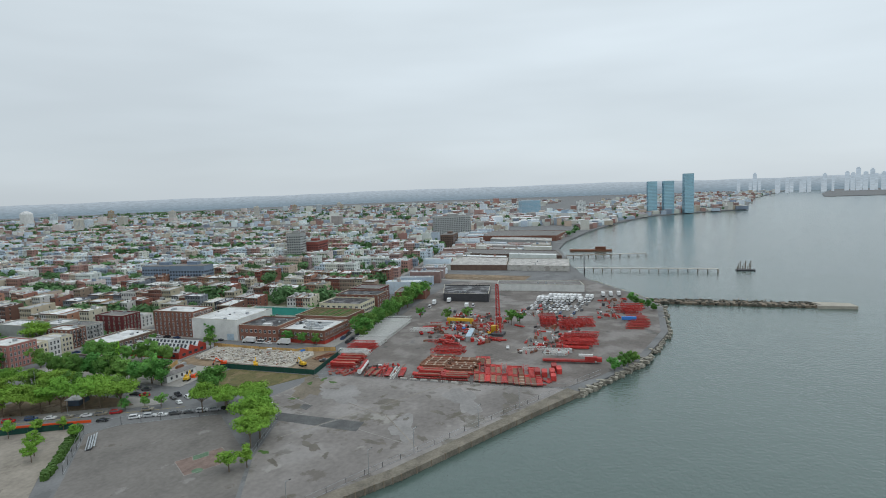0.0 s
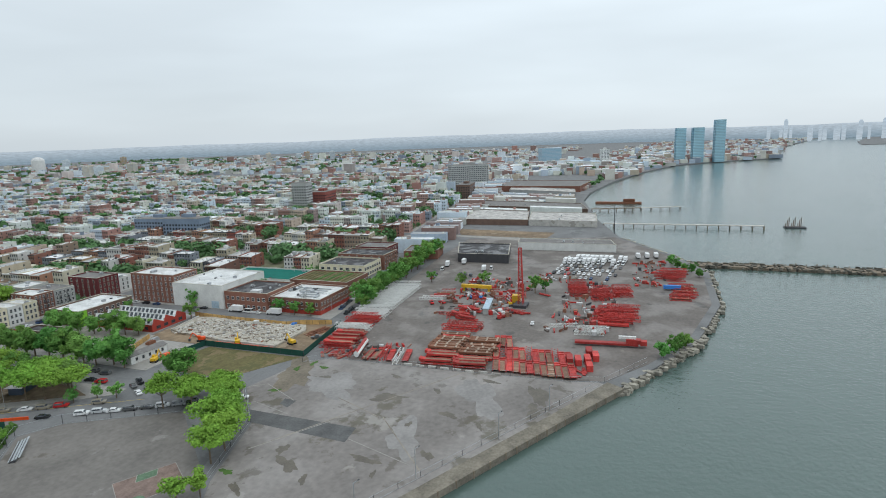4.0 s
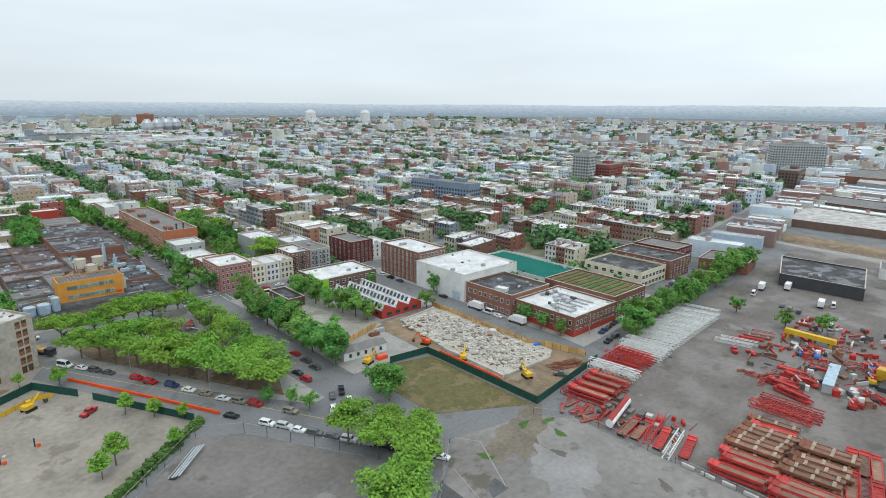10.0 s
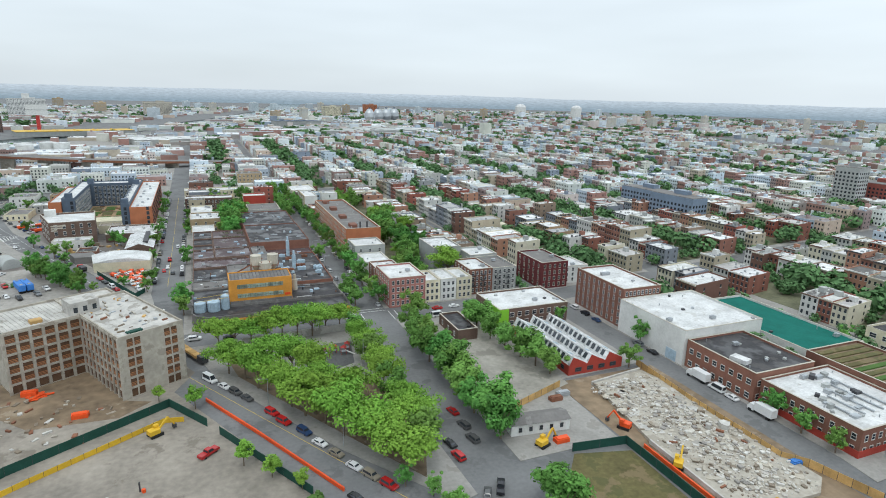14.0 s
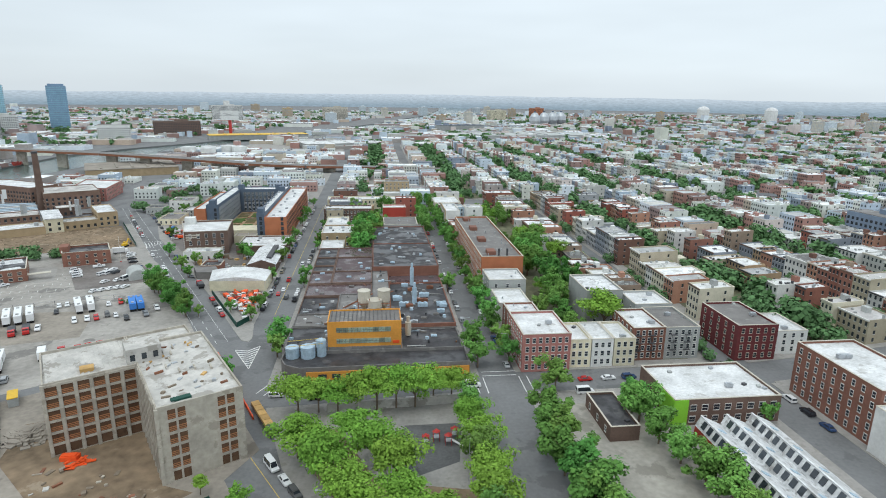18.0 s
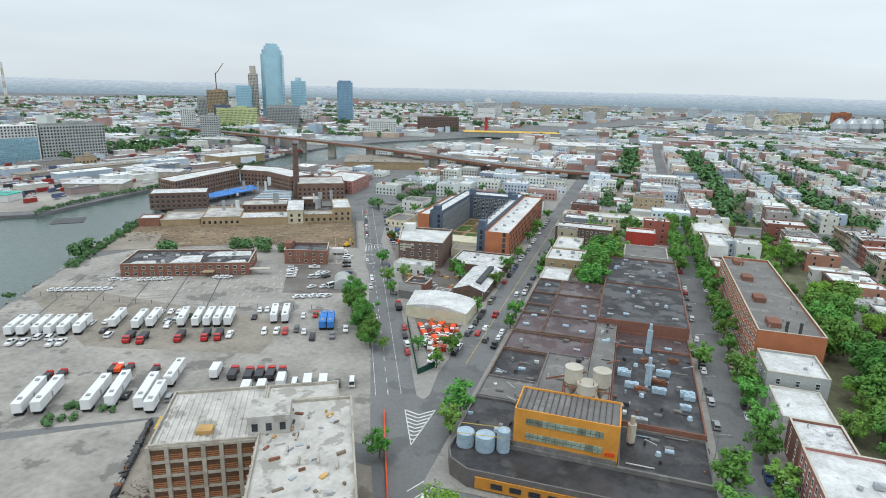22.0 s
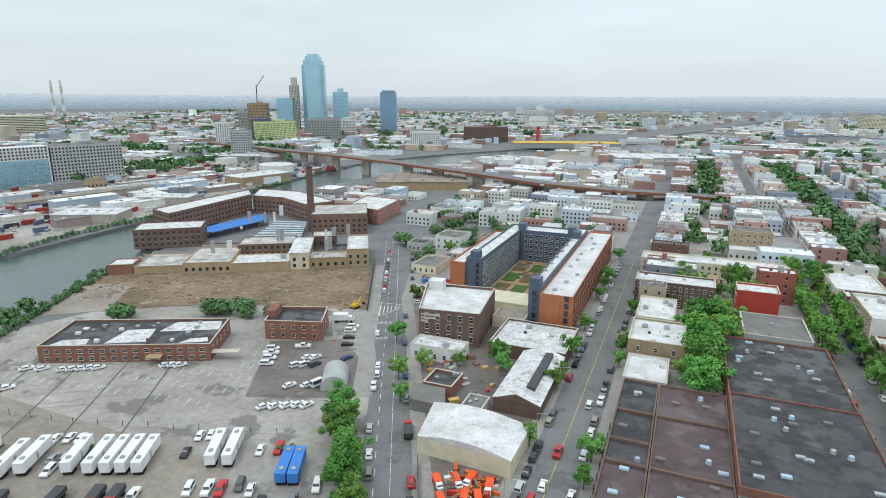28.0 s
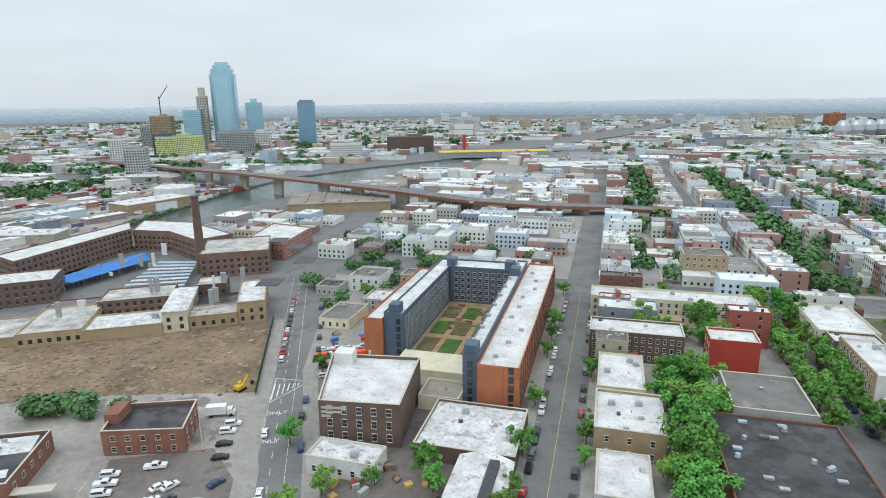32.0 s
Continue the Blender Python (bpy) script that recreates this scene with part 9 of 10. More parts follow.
for i in range(14):
    t = i / 13
    tagged(new("park_bench", G().obox(186 + 34 * t, 312 - 64 * t, .45, 2.0, .5, .08, -60).obox(186 + 34 * t, 312 - 64 * t, .15, 1.6, .3, .3, -60).mesh("park_bench", [TIMBER])), "wooden park bench by the path", "bench", "park benches")
setting("park_lawn", G().prism([(183, 314), (206, 272), (222, 244), (227, 258), (226, 300), (200, 306), (190, 330), (180, 330)], 0.152, 0.19), DIRT, "bare shaded earth under the park trees", "ground")
hw_ = thing("handball_wall", 206, 342, 0.15, "long pale concrete ball wall beside the street", "wall")
part("wall_slab", G().bar((186, 339, 1.5), (226, 341.5, 1.5), .4, 2.8), PALECONC, hw_)
bl = thing("bleachers", 186, 232, 0.05, "grey metal bleachers by the court", "bleachers")
for i in range(4):
    part("row", G().bar((180 + i * .6, 223 - i * .7, .4 + .35 * i), (190 + i * .6, 233 - i * .7, .4 + .35 * i), .5, .08), STEEL, bl)
part("support", G().bar((180.6, 222.4, .3), (190.6, 232.2, .3), 1.6, .5), DARKSTEEL, bl)
KEYGREEN, KEYRED = mat("worn_green_court_paint", (0.10, 0.16, 0.10), 0.85, 0.6, 0.3, 1.5), mat("worn_red_court_paint", (0.19, 0.135, 0.115), 0.85, 0.6, 0.3, 1.5)
setting("court_field", G().prism([(174, 173), (188, 164.5), (195.5, 175.5), (181.5, 184)], .05, .062), KEYRED, "worn red paint of a ball court", "road marking")
setting("court_key", G().prism([(184, 178.3), (188.6, 175.5), (191.6, 178), (187, 181)], .06, .07), KEYGREEN, "worn green key of a ball court", "road marking")
setting("court_key", G().cyl(178.2, 171.4, .06, .07, 1.8, n=20), KEYGREEN, "worn green circle of a ball court", "road marking")
for a, b in (((174, 173), (188, 164.5)), ((188, 164.5), (195.5, 175.5)), ((195.5, 175.5), (181.5, 184)), ((181.5, 184), (174, 173)), ((184, 178.3), (188.6, 175.5)), ((187, 181), (184, 178.3)), ((188.6, 175.5), (191.6, 178))):
    setting("court_line", G().bar((*a, .068), (*b, .068), .16, .02), SIDEWALK, "faded pale line of a ball court", "road marking")

# ---- waterfront: piers, rocks, sheds ----
def pier(name, label, a, b, w, z, m, step, piles=True):
    r = thing(name, a[0], a[1], -2, label, "pier")
    a, b = Vector(a), Vector(b)
    d = (b - a)
    part("deck", G().bar((a.x, a.y, z), (b.x, b.y, z), w, .6), m, r)
    n_ = int(d.length / step)
    nn = Vector((-d.y, d.x)).normalized() * (w / 2)
    for i in range(n_ + 1):
        p = a + d * i / n_
        for s in (-1, 1):
            part("pile", G().cyl(p.x + s * nn.x, p.y + s * nn.y, -4, z, .35, n=6), TIMBER, r)
    return r


pier("fuel_pier", "long narrow concrete pier on piles", (665, 100), (667, -39), 5, 1.2, PALECONC, 9)
pier("small_pier", "short crooked timber pier", (778, 124), (792, 70), 4, 1.0, TIMBER, 9)
pier("small_pier", "bent timber pier end", (792, 70), (806, 28), 4, 1.0, PALECONC, 9)
ja = thing("ruined_jetty", 500, -40, -2, "ruined timber and rubble jetty low over the water", "jetty")
part("core", G().prism([(496, 26), (495, -85), (506, -85), (508, 30)], -3, -.6), TIMBER, ja)
part("end_platform", G().prism([(493, -84), (494, -108), (506, -106), (507, -83)], -3, .1), CONC, ja)
g = G()
for i in range(420):
    g.obox(rng.uniform(494, 509), 28 - 114 * rng.random(), -1.6, rng.uniform(.8, 3.4), rng.uniform(.5, 1.6), rng.uniform(.5, 1.9), rng.uniform(0, 90))
part("rubble", g, mat("dark_wet_rubble", (0.10, 0.092, 0.075), 0.85, 0.6, 0.3, 1.5, 0.4, rnd=1.2, island=True), ja)["kind"] = "stuff"
for i in range(18):
    part("stump_pile", G().cyl(rng.choice([494, 509]), 24 - 6 * i, -4, rng.uniform(-.6, 1.0), .3, n=6), TIMBER, ja)
dp = thing("mooring_dolphin", 680, -64, -2, "cluster of mooring piles in the river", "mooring")
for i in range(9):
    part("pile", G().cyl(679 + i % 3 * 2, -58 - i * 1.6, -4, 2.5 + 2.5 * (i % 3), .4, n=6), TIMBER, dp)
part("float", G().box(676, -74, -2.1, 684, -57, -.9), DARKSTEEL, dp)
bg = thing("barge", 930, 60, -2, "rusty work barge moored by the shore", "barge")
part("hull", G().box(852, 72, -2.4, 860, 128, .2), RUST, bg)
part("deck_house", G().box(853, 80, .2, 859, 94, 4.0), RUST, bg)
rk = G()
for i in range(900):
    t = rng.random()
    k = 14 + min(5, int(t * 6)) if rng.random() < 0.7 else rng.randrange(0, 8)
    a, b = Vector(SHORE[k]), Vector(SHORE[k + 1])
    p = a.lerp(b, rng.random())
    s = rng.uniform(.6, 2.0)
    rk.obox(p.x + rng.uniform(-2, 2), p.y + rng.uniform(-2.5, 1.5), rng.uniform(-2.4, -1.0), s * 1.3, s, s * .8, rng.uniform(0, 90))
setting("shore_rocks", rk, RIPRAP, "tumbled pale boulders along the shore", "rocks", "stuff")
wc = thing("timber_wharf", 230, 86, -2, "rotting timber edge of the waterfront wharf", "wharf")
for k in range(9, 14):
    a, b = Vector(SHORE[k]), Vector(SHORE[k + 1])
    part("fender_beam", G().bar((a.x, a.y - 1.6, -.5), (b.x, b.y - 1.6, -.5), .5), TIMBER, wc)
    for i in range(6):
        p = a.lerp(b, i / 6)
        part("pile", G().cyl(p.x, p.y - 1.9, -4, .3, .3, n=6), TIMBER, wc)
for nm, lab, poly, h, w_, r_2 in (
        ("dark_shed", "long black metal shed at the yard's end", [(472, 184), (474, 147), (516, 156), (513, 197)], 6.5, DARKSTEEL, TAR),
        ("white_wall_building", "long low building with a pale blank wall", [(525, 152), (527, 78), (548, 84), (545, 156)], 6, WHITEWALL, GREYROOF),
        ("storage_warehouse", "large old warehouse with a grey roof", [(646, 243), (648, 171.5), (714, 184), (726, 252)], 6, DKBRICK, WORNROOF),
        ("storage_warehouse", "large pale warehouse by the river", [(648, 170.5), (644, 104), (704, 112), (708, 180)], 6, PALECONC, WORNROOF),
        ("storage_warehouse", "dark brick riverside warehouse", [(762, 258), (738, 124), (790, 138), (815, 266)], 6, DKBRICK, GREYROOF),
        ("storage_warehouse", "low grey riverside warehouse", [(952, 266), (915, 162), (962, 169), (1000, 273)], 7, GREYWALL, WORNROOF),
        ("blue_roof_warehouse", "very long white warehouse with a pale blue roof", [(1500, 112), (1545, 74), (1770, 280), (1728, 318)], 14, WHITEWALL, PALEBLUE),
        ("brick_corner_shed", "square dark brick shed with a garden", [(470, 226), (478, 202), (500, 206), (494, 230)], 7, BRICK, GREYROOF),
        ("storage_warehouse", "wide brick warehouse by the avenue", [(990, 300), (985, 165), (1090, 160), (1100, 310)], 9, BRICK, GREYROOF)):
    b = building(nm, lab, poly, h, w_, r_2, "warehouse", 0.6)
    clutter(b, poly[0][0] + 8, poly[1][1] + 10, poly[2][0] - 12, poly[3][1] - 20, h - .6, 5, rng)
setting("pale_strip", G().prism([(566, 150), (577, 142), (583, 220), (588, 242), (578, 240)], 0, .08), SIDEWALK, "pale concrete strip beside bare earth", "ground")
setting("dirt_strip", G().prism([(578, 140), (610, 138), (618, 236), (584, 219)], .0, .1), DIRT, "bare earth lot beside warehouses", "ground")
pm = thing("steel_mast", 570, 70, 0, "tall thin dark mast by the river", "mast")
part("pole", G().cyl(612, 86, 0, 26, .5, .25, 6), DARKSTEEL, pm)

# ---- far landmarks ----
def far_tower(name, label, x, y, w_, d, h, m, deg=0, top=None):
    return tower(name, label, x, y, w_, d, h, m, deg, 0, top)


far_tower("glass_tower", "tall blue glass river tower", 1790, -84, 26, 24, 108, BLUEGLASS, 10)
far_tower("glass_tower", "broad blue glass river tower", 1780, -32, 30, 26, 90, BLUEGLASS, 10)
far_tower("glass_tower", "pale blue glass river tower", 1795, 10, 26, 24, 90, BLUEGLASS, 10)
far_tower("white_tower", "pale apartment tower by the river", 1640, 190, 26, 22, 44, WHITEWALL, 8)
far_tower("concrete_tower", "grey unfinished tower block with balconies", 718, 477, 17, 20, 38, GREYWALL, 6)
far_tower("red_block", "large dark red brick block", 752, 470, 34, 26, 24, mat("dusky_red_brick", (0.25, 0.075, 0.06), 0.9, 0.3, 0.2, 1.5), 6)
far_tower("grey_block", "grey concrete block of flats under construction", 1060, 366, 66, 26, 40, GREYWALL, -58)
far_tower("dark_block", "grey tower under scaffold", 1822, 362, 60, 30, 46, PALEBLUE, -60)
far_tower("brick_block", "wide brown apartment block", 905, 320, 46, 20, 20, DKBRICK, 8)
far_tower("blue_flats", "new flats of dark blue glass and white panels", 512, 470, 40, 16, 22, mat("slate_glass_and_panel", (0.17, 0.22, 0.29), 0.4, 0.3, 0.1, 0.6), 96)
far_tower("blue_flats", "new flats of dark blue glass with balconies", 520, 514, 40, 16, 20, mat("slate_glass_and_panel", (0.17, 0.22, 0.29)), 96)
far_tower("tall_block", "beige tower with a stepped top", -686, 1512, 20, 18, 112, STONE, 25, (.6, 18))
far_tower("tall_block", "blue slab tower beside the skyscraper", -696, 1490, 36, 22, 84, BLUEGLASS, 25)
far_tower("tall_block", "blue glass office slab with a side fin", -596, 1568, 34, 22, 98, BLUEGLASS, 25, (.4, 8))
# This slab's dark glass colour is lightened in place of haze.
far_tower("tall_block", "dark blue office slab", -498, 1624, 38, 24, 98, mat("haze_lightened_blue_glass", (0.20, 0.30, 0.42), 0.3, 0.2, metal=0.5), 25, (.8, 4))
far_tower("tall_block", "pale slab block with rows of windows", -560, 1440, 70, 22, 42, GREYWALL, 25)
far_tower("tall_block", "brown block with a construction crane", -750, 1459, 42, 26, 72, TANBRICK, 20)
far_tower("tall_block", "grey concrete office block", -800, 1480, 36, 24, 52, GREYWALL, 20)
tcx = thing("tower_crane", -752, 1460, 72, "slim red tower crane on a roof", "crane")
part("mast", G().box(-753, 1459, 71.9, -751.4, 1460.6, 112), RUST, tcx)
part("jib", G().bar((-752, 1460, 108), (-736, 1470, 134), 1.4), RUST, tcx)
far_tower("lime_block", "lime green and grey apartment block", -572, 1290, 80, 30, 41, mat("lime_cladding", (0.50, 0.55, 0.26), 0.7, 0.3), 78)
far_tower("dark_block", "dark banded apartment block", -595, 1274, 26, 26, 46, BLUEPANEL, 20)
far_tower("grey_block", "white apartment slab with rows of windows", -560, 1520, 52, 22, 38, WHITEWALL, 20)
far_tower("white_factory", "white factory with bands of windows", -250, 1290, 50, 36, 32, WHITEWALL, 20)
far_tower("brick_factory", "long brown brick factory", -210, 1500, 90, 40, 30, DKBRICK, 20)
far_tower("white_slab", "white slab with a side tower", -260, 2160, 90, 26, 50, WHITEWALL, 20, (.2, 14))
far_tower("white_slab", "pale distant hospital block", 70, 2260, 80, 30, 46, STONE, 15)
far_tower("yellow_block", "pale yellow tower block", 640, 2330, 60, 40, 40, CREAM, 10)
far_tower("brick_block", "distant orange brick block", 860, 2600, 50, 36, 44, ORANGEBRICK, 10)
bf_ = far_tower("blue_flats", "blue glass apartment slab with a white upper part by the tracks", -431, 710, 50, 18, 27, BLUEGLASS, 76)
part("upper_storey", G().obox(-431, 710, 27, 50, 18, 13, 76), WHITEWALL, bf_, "white panelled upper floors")
g = G()
for k in range(4):
    for j in range(15):
        g.obox(-431 + 9.1 * 0.97 + (j - 7) * 3.2 * 0.242, 710 - 9.1 * 0.242 + (j - 7) * 3.2 * 0.97, 28.2 + 3.1 * k, 0.3, 1.6, 1.8, -14)
part("upper_glazing", g, GLASS, bf_)["kind"] = "stuff"
part("white_fin", G().obox(-431 + 9.2 * 0.97 + 24 * 0.242, 710 - 9.2 * 0.242 + 24 * 0.97, 0, 1.0, 1.4, 41, -14), WHITEWALL, bf_)
far_tower("banded_flats", "long pale grey banded apartment slab", -413, 768, 68, 20, 40, GREYWALL, 72)
far_tower("white_slab", "long cream coloured works with rows of windows", -1230, 1185, 160, 40, 44, CREAM, 62)
far_tower("tan_block", "windowless tan block beside the tracks", -344, 724, 18, 9, 11, TANBRICK, 66)
for nm, lab, cx, cy, w_, d, h, deg, wl_, rf in (("teal_shed", "small shed with a teal green roof", -245, 561, 20, 15, 5, 15, WHITEWALL, mat("teal_roof", (0.05, 0.42, 0.34), 0.6, 0.25)), ("creek_warehouse", "low warehouse with a worn pale roof by the creek", -224, 628, 46, 26, 6, 26, CONC, SILVERROOF),
                                               ("creek_warehouse", "grey roofed shed beside the creek", -230, 704, 44, 20, 6, 20, CONC, SILVERROOF), ("bridge_works", "tan works building with a white roof near the bridge", -240, 834, 62, 30, 9, 75, TANBRICK, WHITEROOF),
                                               ("rail_shed", "long low rail shed with a pale roof", -312, 690, 16, 120, 5, -10, CONC, SAND), ("rail_shed", "long low rail shed with a white roof", -372, 640, 14, 90, 5, -12, CONC, WHITEROOF), ("rail_shed", "long low rail shed with a grey roof", -270, 735, 14, 60, 5, -8, GREYWALL, SILVERROOF)):
    b = thing(nm, cx, cy, 0.05, lab, "shed")
    part("outer_wall", G().obox(cx, cy, 0.05, w_, d, h, deg), wl_, b)
    part("roof", G().obox(cx, cy, h, w_ + 0.8, d + 0.8, 0.5, deg), rf, b)
    for k in range(4):
        c_, s_ = math.cos(radians(deg)), math.sin(radians(deg))
        u_, v_ = (k - 1.5) * w_ / 5 if w_ > d else 0, 0 if w_ > d else (k - 1.5) * d / 5
        part("roof_light", G().obox(cx + c_ * u_ - s_ * v_, cy + s_ * u_ + c_ * v_, h + 0.5, 2, 2, 0.7, deg), STEEL, b)
dm = thing("domed_tank", -271, 904, 0, "wide low white storage tank", "tank")
part("drum", G().cyl(-271, 904, 0, 11, 20, n=28), WHITEWALL, dm)
part("lid", G().cyl(-271, 904, 11, 13, 20, 4, 28), WHITEROOF, dm)
for k in range(6):
    tr = thing("train", -330 - 9 * k, 700, 0.1, "silver and grey train standing on its track", "train", "trains")
    for j in range(5 + k % 3):
        y = 640 + 19 * k + 21.5 * j
        x = -322 - 8 * k + 0.222 * (y - 640)
        part("car", G().obox(x, y, 0.9, 3.0, 20.6, 3.2, -12.5), [SILVERROOF, WHITEWALL, PALEBLUE][(k + j // 4) % 3], tr)
far_tower("grey_block", "pale stepped tower among trees", -430, 1030, 26, 24, 40, GREYWALL, 30)
far_tower("grey_block", "plain white tower block", -576, 1152, 22, 20, 45, WHITEWALL, 30)
sk = G()
for i in range(12):
    sk.obox(3760 + 12 * i + rng.uniform(-40, 40), -500 - 60 * i + rng.uniform(-30, 30), -3, rng.uniform(10, 18), rng.uniform(10, 18), rng.uniform(60, 96), 0)
for x, y, h in ((3979, -594, 112), (3957, -715, 67), (3909, -938, 96), (3882, -1039, 101), (3868, -1088, 123), (3850, -1149, 111), (3835, -1196, 93), (3930, -840, 60), (3945, -780, 52), (3875, -1065, 96), (3858, -1120, 100), (3826, -1230, 118), (3815, -1262, 90), (3800, -1310, 128)):
    sk.obox(x, y, -3, 16, 18, h + 3, 0)
    sk.obox(x, y, h, 9, 10, rng.uniform(3, 9), 0)
for i in range(34):
    a = rng.uniform(-.3, 1.15)
    d = rng.uniform(1700, 3100)
    far_tower("distant_block", "apartment block far across the city, haze painted into its windows", 200 + d * math.sin(a), 300 + d * math.cos(a), rng.uniform(20, 40), rng.uniform(16, 24), rng.uniform(22, 46), rng.choice([PALETOWER, STONE, PALETOWER, TANBRICK]), rng.uniform(0, 40))
for i, (w_, dx) in enumerate(((14, 0), (14, 26), (14, 52), (14, 78))):
    x, y = 690 + dx * 1.4, 1990 + dx * 1.1
    eg = thing("digester_egg", x, y, 0, "large silver egg-shaped digester tank", "tank", "digester eggs")
    g = G()
    prof = [(5, 0), (13, 8), (17, 18), (15, 30), (9, 39), (3, 43)]
    for (r0, z0), (r1, z1) in zip(prof, prof[1:]):
        g.cyl(x, y, z0, z1, r0, r1, 18)
    part("shell", g, STEEL, eg)
    part("top_walkway", G().cyl(x, y, 43, 46, 4, n=10), BLUEPANEL, eg)
for x, y in ((1788, 2452), (1560, 2560)):
    wt = thing("water_tank", x, y, 0, "white domed gas or water tank", "tank")
    part("drum", G().cyl(x, y, 0, 48, 24, n=24), WHITEWALL, wt)
    part("dome", G().cyl(x, y, 48, 56, 24, 17, 24).cyl(x, y, 56, 61, 17, 4, 24), WHITEROOF, wt)
for i, (x, y) in enumerate(((-60, 1060), (-36, 1072), (-12, 1088), (6, 1076), (-30, 1046))):
    tk = thing("storage_drum", x, y, 0, "white cylindrical fuel storage tank", "tank", "fuel tanks")
    part("drum", G().cyl(x, y, 0, 14, 10, n=20), WHITEWALL, tk)
    part("lid", G().cyl(x, y, 14, 15, 10.2, 2, 20), WHITEROOF, tk)
for lab, x, y, w_, d, h, m, deg in (("long distant depot with a yellow roof", -30, 1420, 190, 46, 9, MACHYELLOW, 20), ("large white-roofed depot by the creek", 150, 1230, 150, 60, 9, WHITEROOF, 20), ("long depot with grey roofs", 520, 1500, 320, 110, 8, GREYWALL, 8),
                                   ("wide white warehouse beside rail tracks", 330, 1230, 120, 40, 9, WHITEROOF, 15), ("wide tan flat-roofed warehouse near the bridge", -73, 888, 90, 72, 8, SAND, 24), ("distant shed with a blue roof", 420, 1720, 120, 40, 16, BLUEPANEL, 10), ("wide pale shed across the creek", -420, 1000, 80, 30, 7, WHITEROOF, 20)):
    b = thing("depot", x, y, 0, lab, "warehouse")
    part("outer_wall", G().obox(x, y, 0, w_, d, h, deg), TANBRICK if m is SAND else GREYWALL, b)
    part("roof", G().obox(x, y, h, w_ + 1, d + 1, .6, deg), m, b)
    for k in range(5):
        part("roof_ridge", G().obox(x + (k - 2) * w_ / 6 * math.cos(radians(deg)), y + (k - 2) * w_ / 6 * math.sin(radians(deg)), h + .6, 2, d * .8, 1.0, deg), m, b)
bb = thing("billboard_tower", 0, 0, 0, "red and white billboard sign on a red post", "sign")
part("post", G().box(-118, 1556, 0, -112, 1560, 34), CRANERED, bb)
for k in range(2):
    part("panel", G().box(-134, 1554, 30 + 11 * k, -96, 1556, 39 + 11 * k), CRANEWHITE, bb)
for x, y in ((-2172, 1962), (-2152, 1988)):
    st = thing("power_stack", x, y, 0, "power station stack with red bands paled for haze", "chimney")
    # Red bands get a pale stone colour that stands in for haze.
    for k in range(6):
        part("band", G().cyl(x, y, k * 24, k * 24 + 24, 6 - k * .3, 5.7 - k * .3, 12), WHITEWALL if k % 2 else STONE, st)
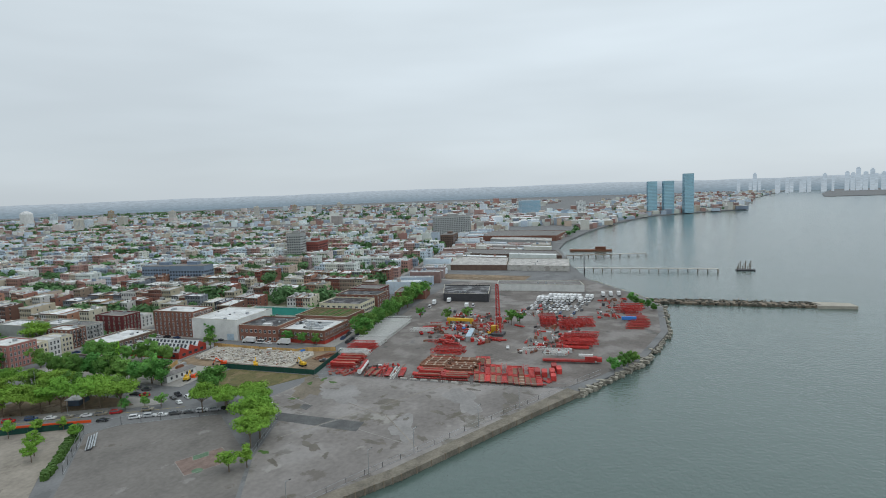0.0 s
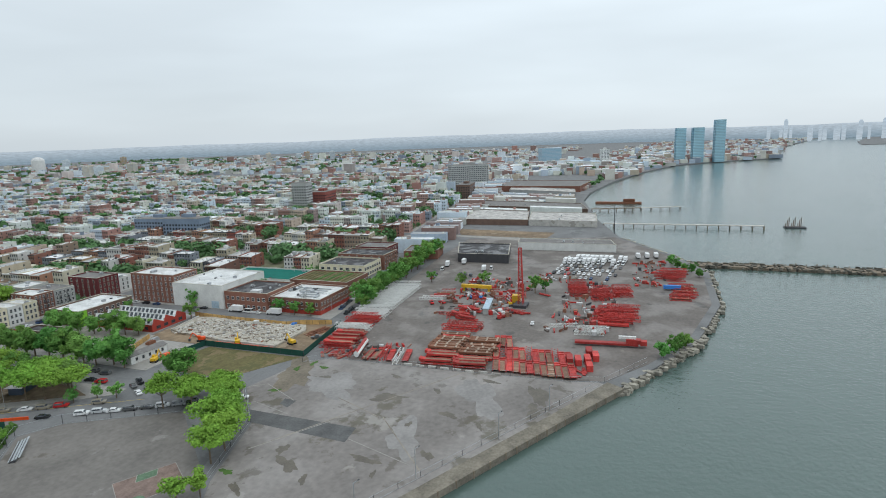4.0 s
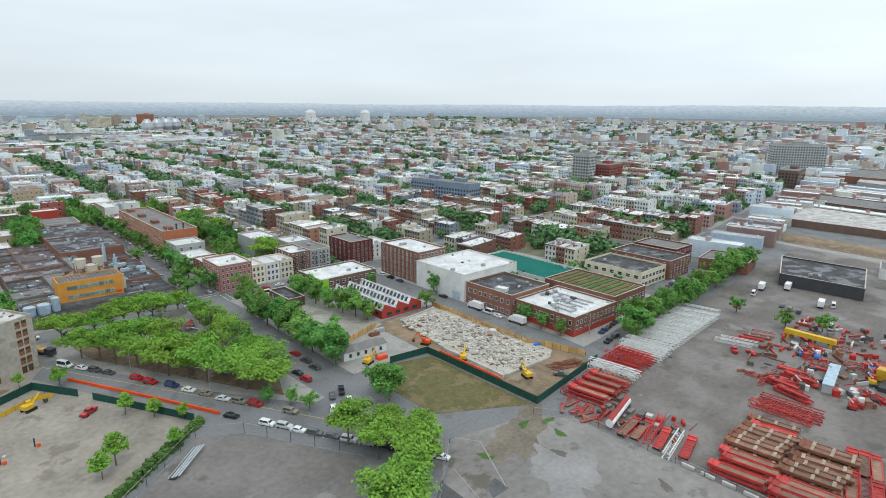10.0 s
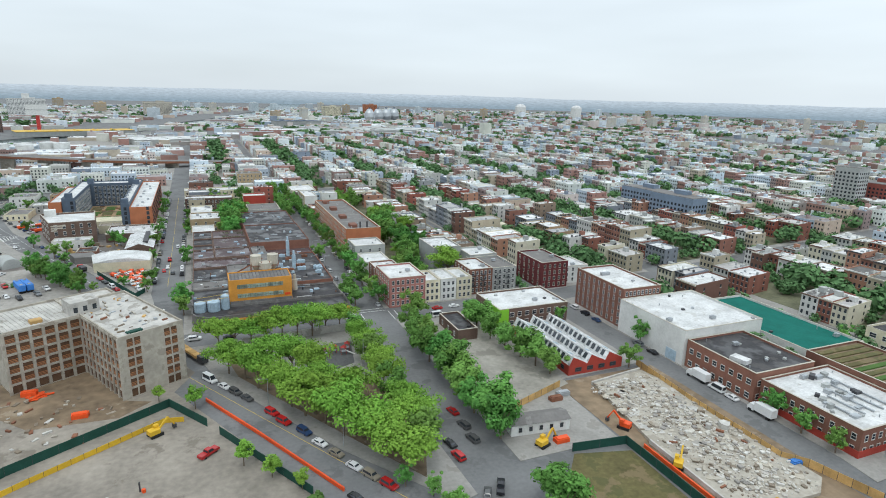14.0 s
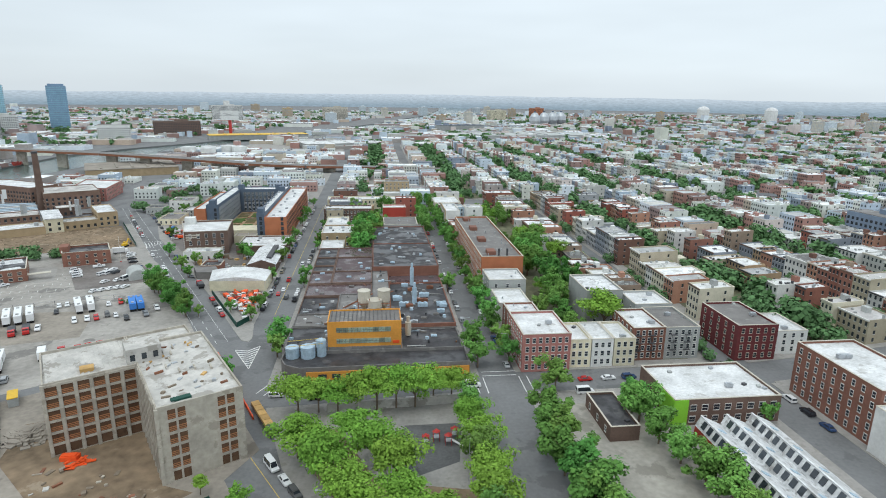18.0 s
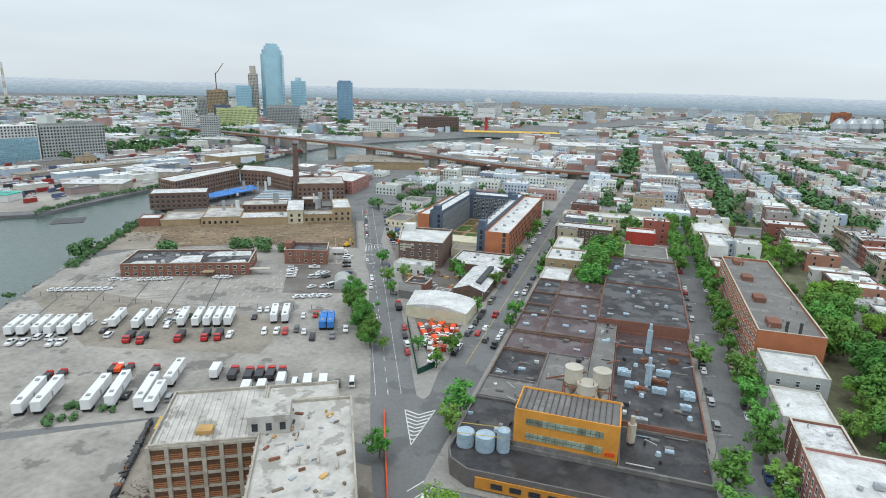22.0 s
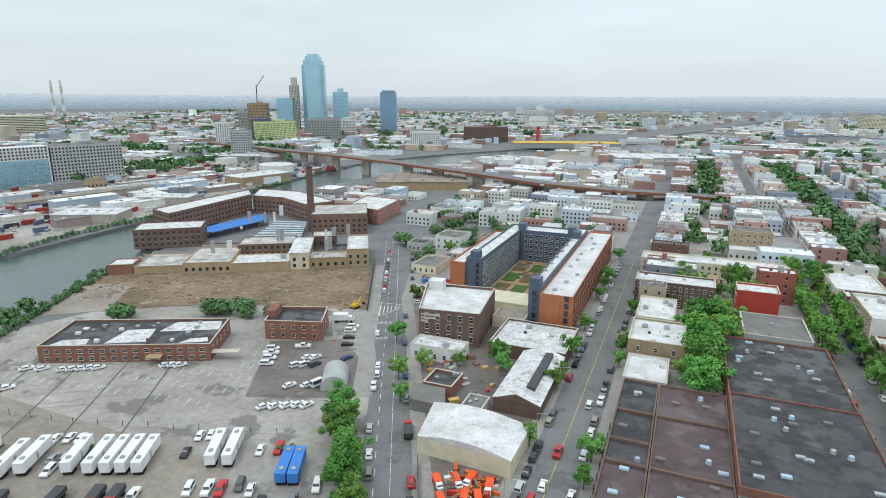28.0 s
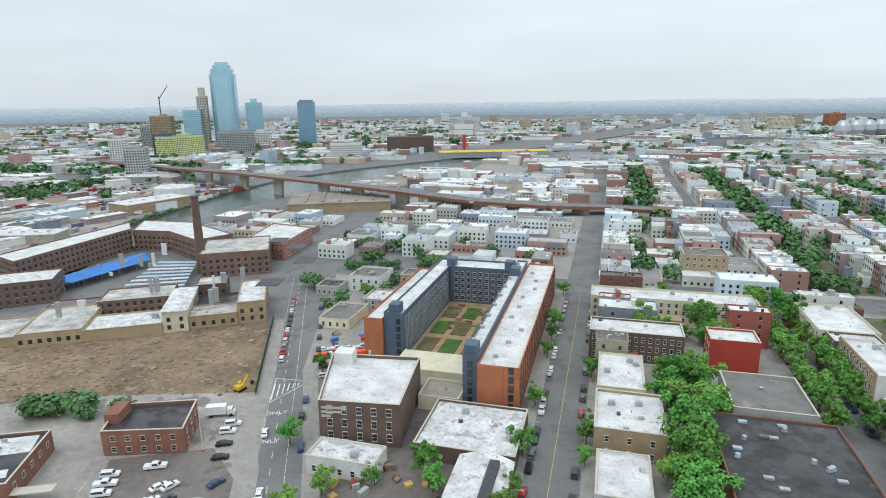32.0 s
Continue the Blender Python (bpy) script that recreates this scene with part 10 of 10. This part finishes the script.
# the far city and low hills on the horizon, haze painted into a glowing backdrop
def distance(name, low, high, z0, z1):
    """A backdrop of far distance that glows: streaks of roofs and woods fade towards the sky in painted haze."""
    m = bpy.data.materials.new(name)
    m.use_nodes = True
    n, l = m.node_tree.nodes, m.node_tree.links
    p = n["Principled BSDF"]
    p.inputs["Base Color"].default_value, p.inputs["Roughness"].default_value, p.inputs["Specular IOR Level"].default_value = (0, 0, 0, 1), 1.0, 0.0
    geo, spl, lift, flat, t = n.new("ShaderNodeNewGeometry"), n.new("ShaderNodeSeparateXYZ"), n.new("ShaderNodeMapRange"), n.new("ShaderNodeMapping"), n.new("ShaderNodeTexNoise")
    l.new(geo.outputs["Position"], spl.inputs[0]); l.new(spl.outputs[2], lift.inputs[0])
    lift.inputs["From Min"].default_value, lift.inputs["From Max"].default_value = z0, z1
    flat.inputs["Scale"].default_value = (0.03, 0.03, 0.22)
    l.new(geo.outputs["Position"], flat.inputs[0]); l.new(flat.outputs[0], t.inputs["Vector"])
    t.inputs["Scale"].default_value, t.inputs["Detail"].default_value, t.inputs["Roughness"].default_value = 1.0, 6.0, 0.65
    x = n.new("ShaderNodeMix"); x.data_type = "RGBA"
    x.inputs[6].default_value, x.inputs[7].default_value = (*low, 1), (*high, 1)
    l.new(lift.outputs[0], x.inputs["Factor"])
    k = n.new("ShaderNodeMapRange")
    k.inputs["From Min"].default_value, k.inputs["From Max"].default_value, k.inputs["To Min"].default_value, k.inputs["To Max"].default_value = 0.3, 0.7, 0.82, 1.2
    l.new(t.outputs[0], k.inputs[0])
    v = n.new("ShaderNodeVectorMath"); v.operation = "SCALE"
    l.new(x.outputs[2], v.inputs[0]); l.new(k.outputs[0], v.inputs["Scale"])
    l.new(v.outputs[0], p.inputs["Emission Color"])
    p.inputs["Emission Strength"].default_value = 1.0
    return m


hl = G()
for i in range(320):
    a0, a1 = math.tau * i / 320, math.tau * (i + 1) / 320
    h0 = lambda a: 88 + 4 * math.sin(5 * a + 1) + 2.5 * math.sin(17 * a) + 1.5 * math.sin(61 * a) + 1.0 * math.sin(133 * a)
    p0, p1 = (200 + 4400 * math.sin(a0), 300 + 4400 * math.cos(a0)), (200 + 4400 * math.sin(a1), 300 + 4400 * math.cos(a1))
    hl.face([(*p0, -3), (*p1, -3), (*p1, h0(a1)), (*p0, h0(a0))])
setting("backdrop", hl, distance("far_city_painted_haze", (0.33, 0.44, 0.53), (0.66, 0.77, 0.87), 12, 94), "backdrop of far city and low wooded hills with painted haze", "hills")
setting("backdrop_skyline", sk, distance("far_skyline_painted_haze", (0.60, 0.71, 0.80), (0.56, 0.69, 0.81), 0, 120), "pale far skyline towers with glowing haze painted in", "skyline")
# creek-side rail yards and streets across the creek
for i in range(9):
    setting("rail_track", G().bar((-330 - i * 7, 640, .06), (-250 - i * 9, 1000, .06), 1.6, .1), RUST, "rusty rail track across the creek", "rail track")
rng = random.Random(41)
g = G()
for i in range(1100):
    x, y, d = rng.uniform(-430, -205), rng.uniform(560, 1000), rng.choice([77, 77, 110])
    x -= (y - 560) * 0.06
    if not free(x - 4, y - 4, x + 4, y + 4):
        continue
    w_ = rng.choice([4.6, 4.6, 4.8, 9])
    g.obox(x, y, 0.3, w_, 1.9, 0.8 if w_ < 6 else 3.0, d)
    if w_ < 6:
        g.obox(x, y, 1.1, 2.4, 1.6, 0.5, d)
FARCARS = mat("distant_vehicle_paint", (0, 0, 0), 0.3, 0.1, bump=0, island=True, ramp=[(0.6, 0.6, 0.6), (0.05, 0.05, 0.06), (0.3, 0.3, 0.32), (0.65, 0.65, 0.65), (0.3, 0.04, 0.03), (0.1, 0.12, 0.2)])
setting("distant_vehicles", g, FARCARS, "parked vehicles in far lots across the creek", "vehicles", "stuff")
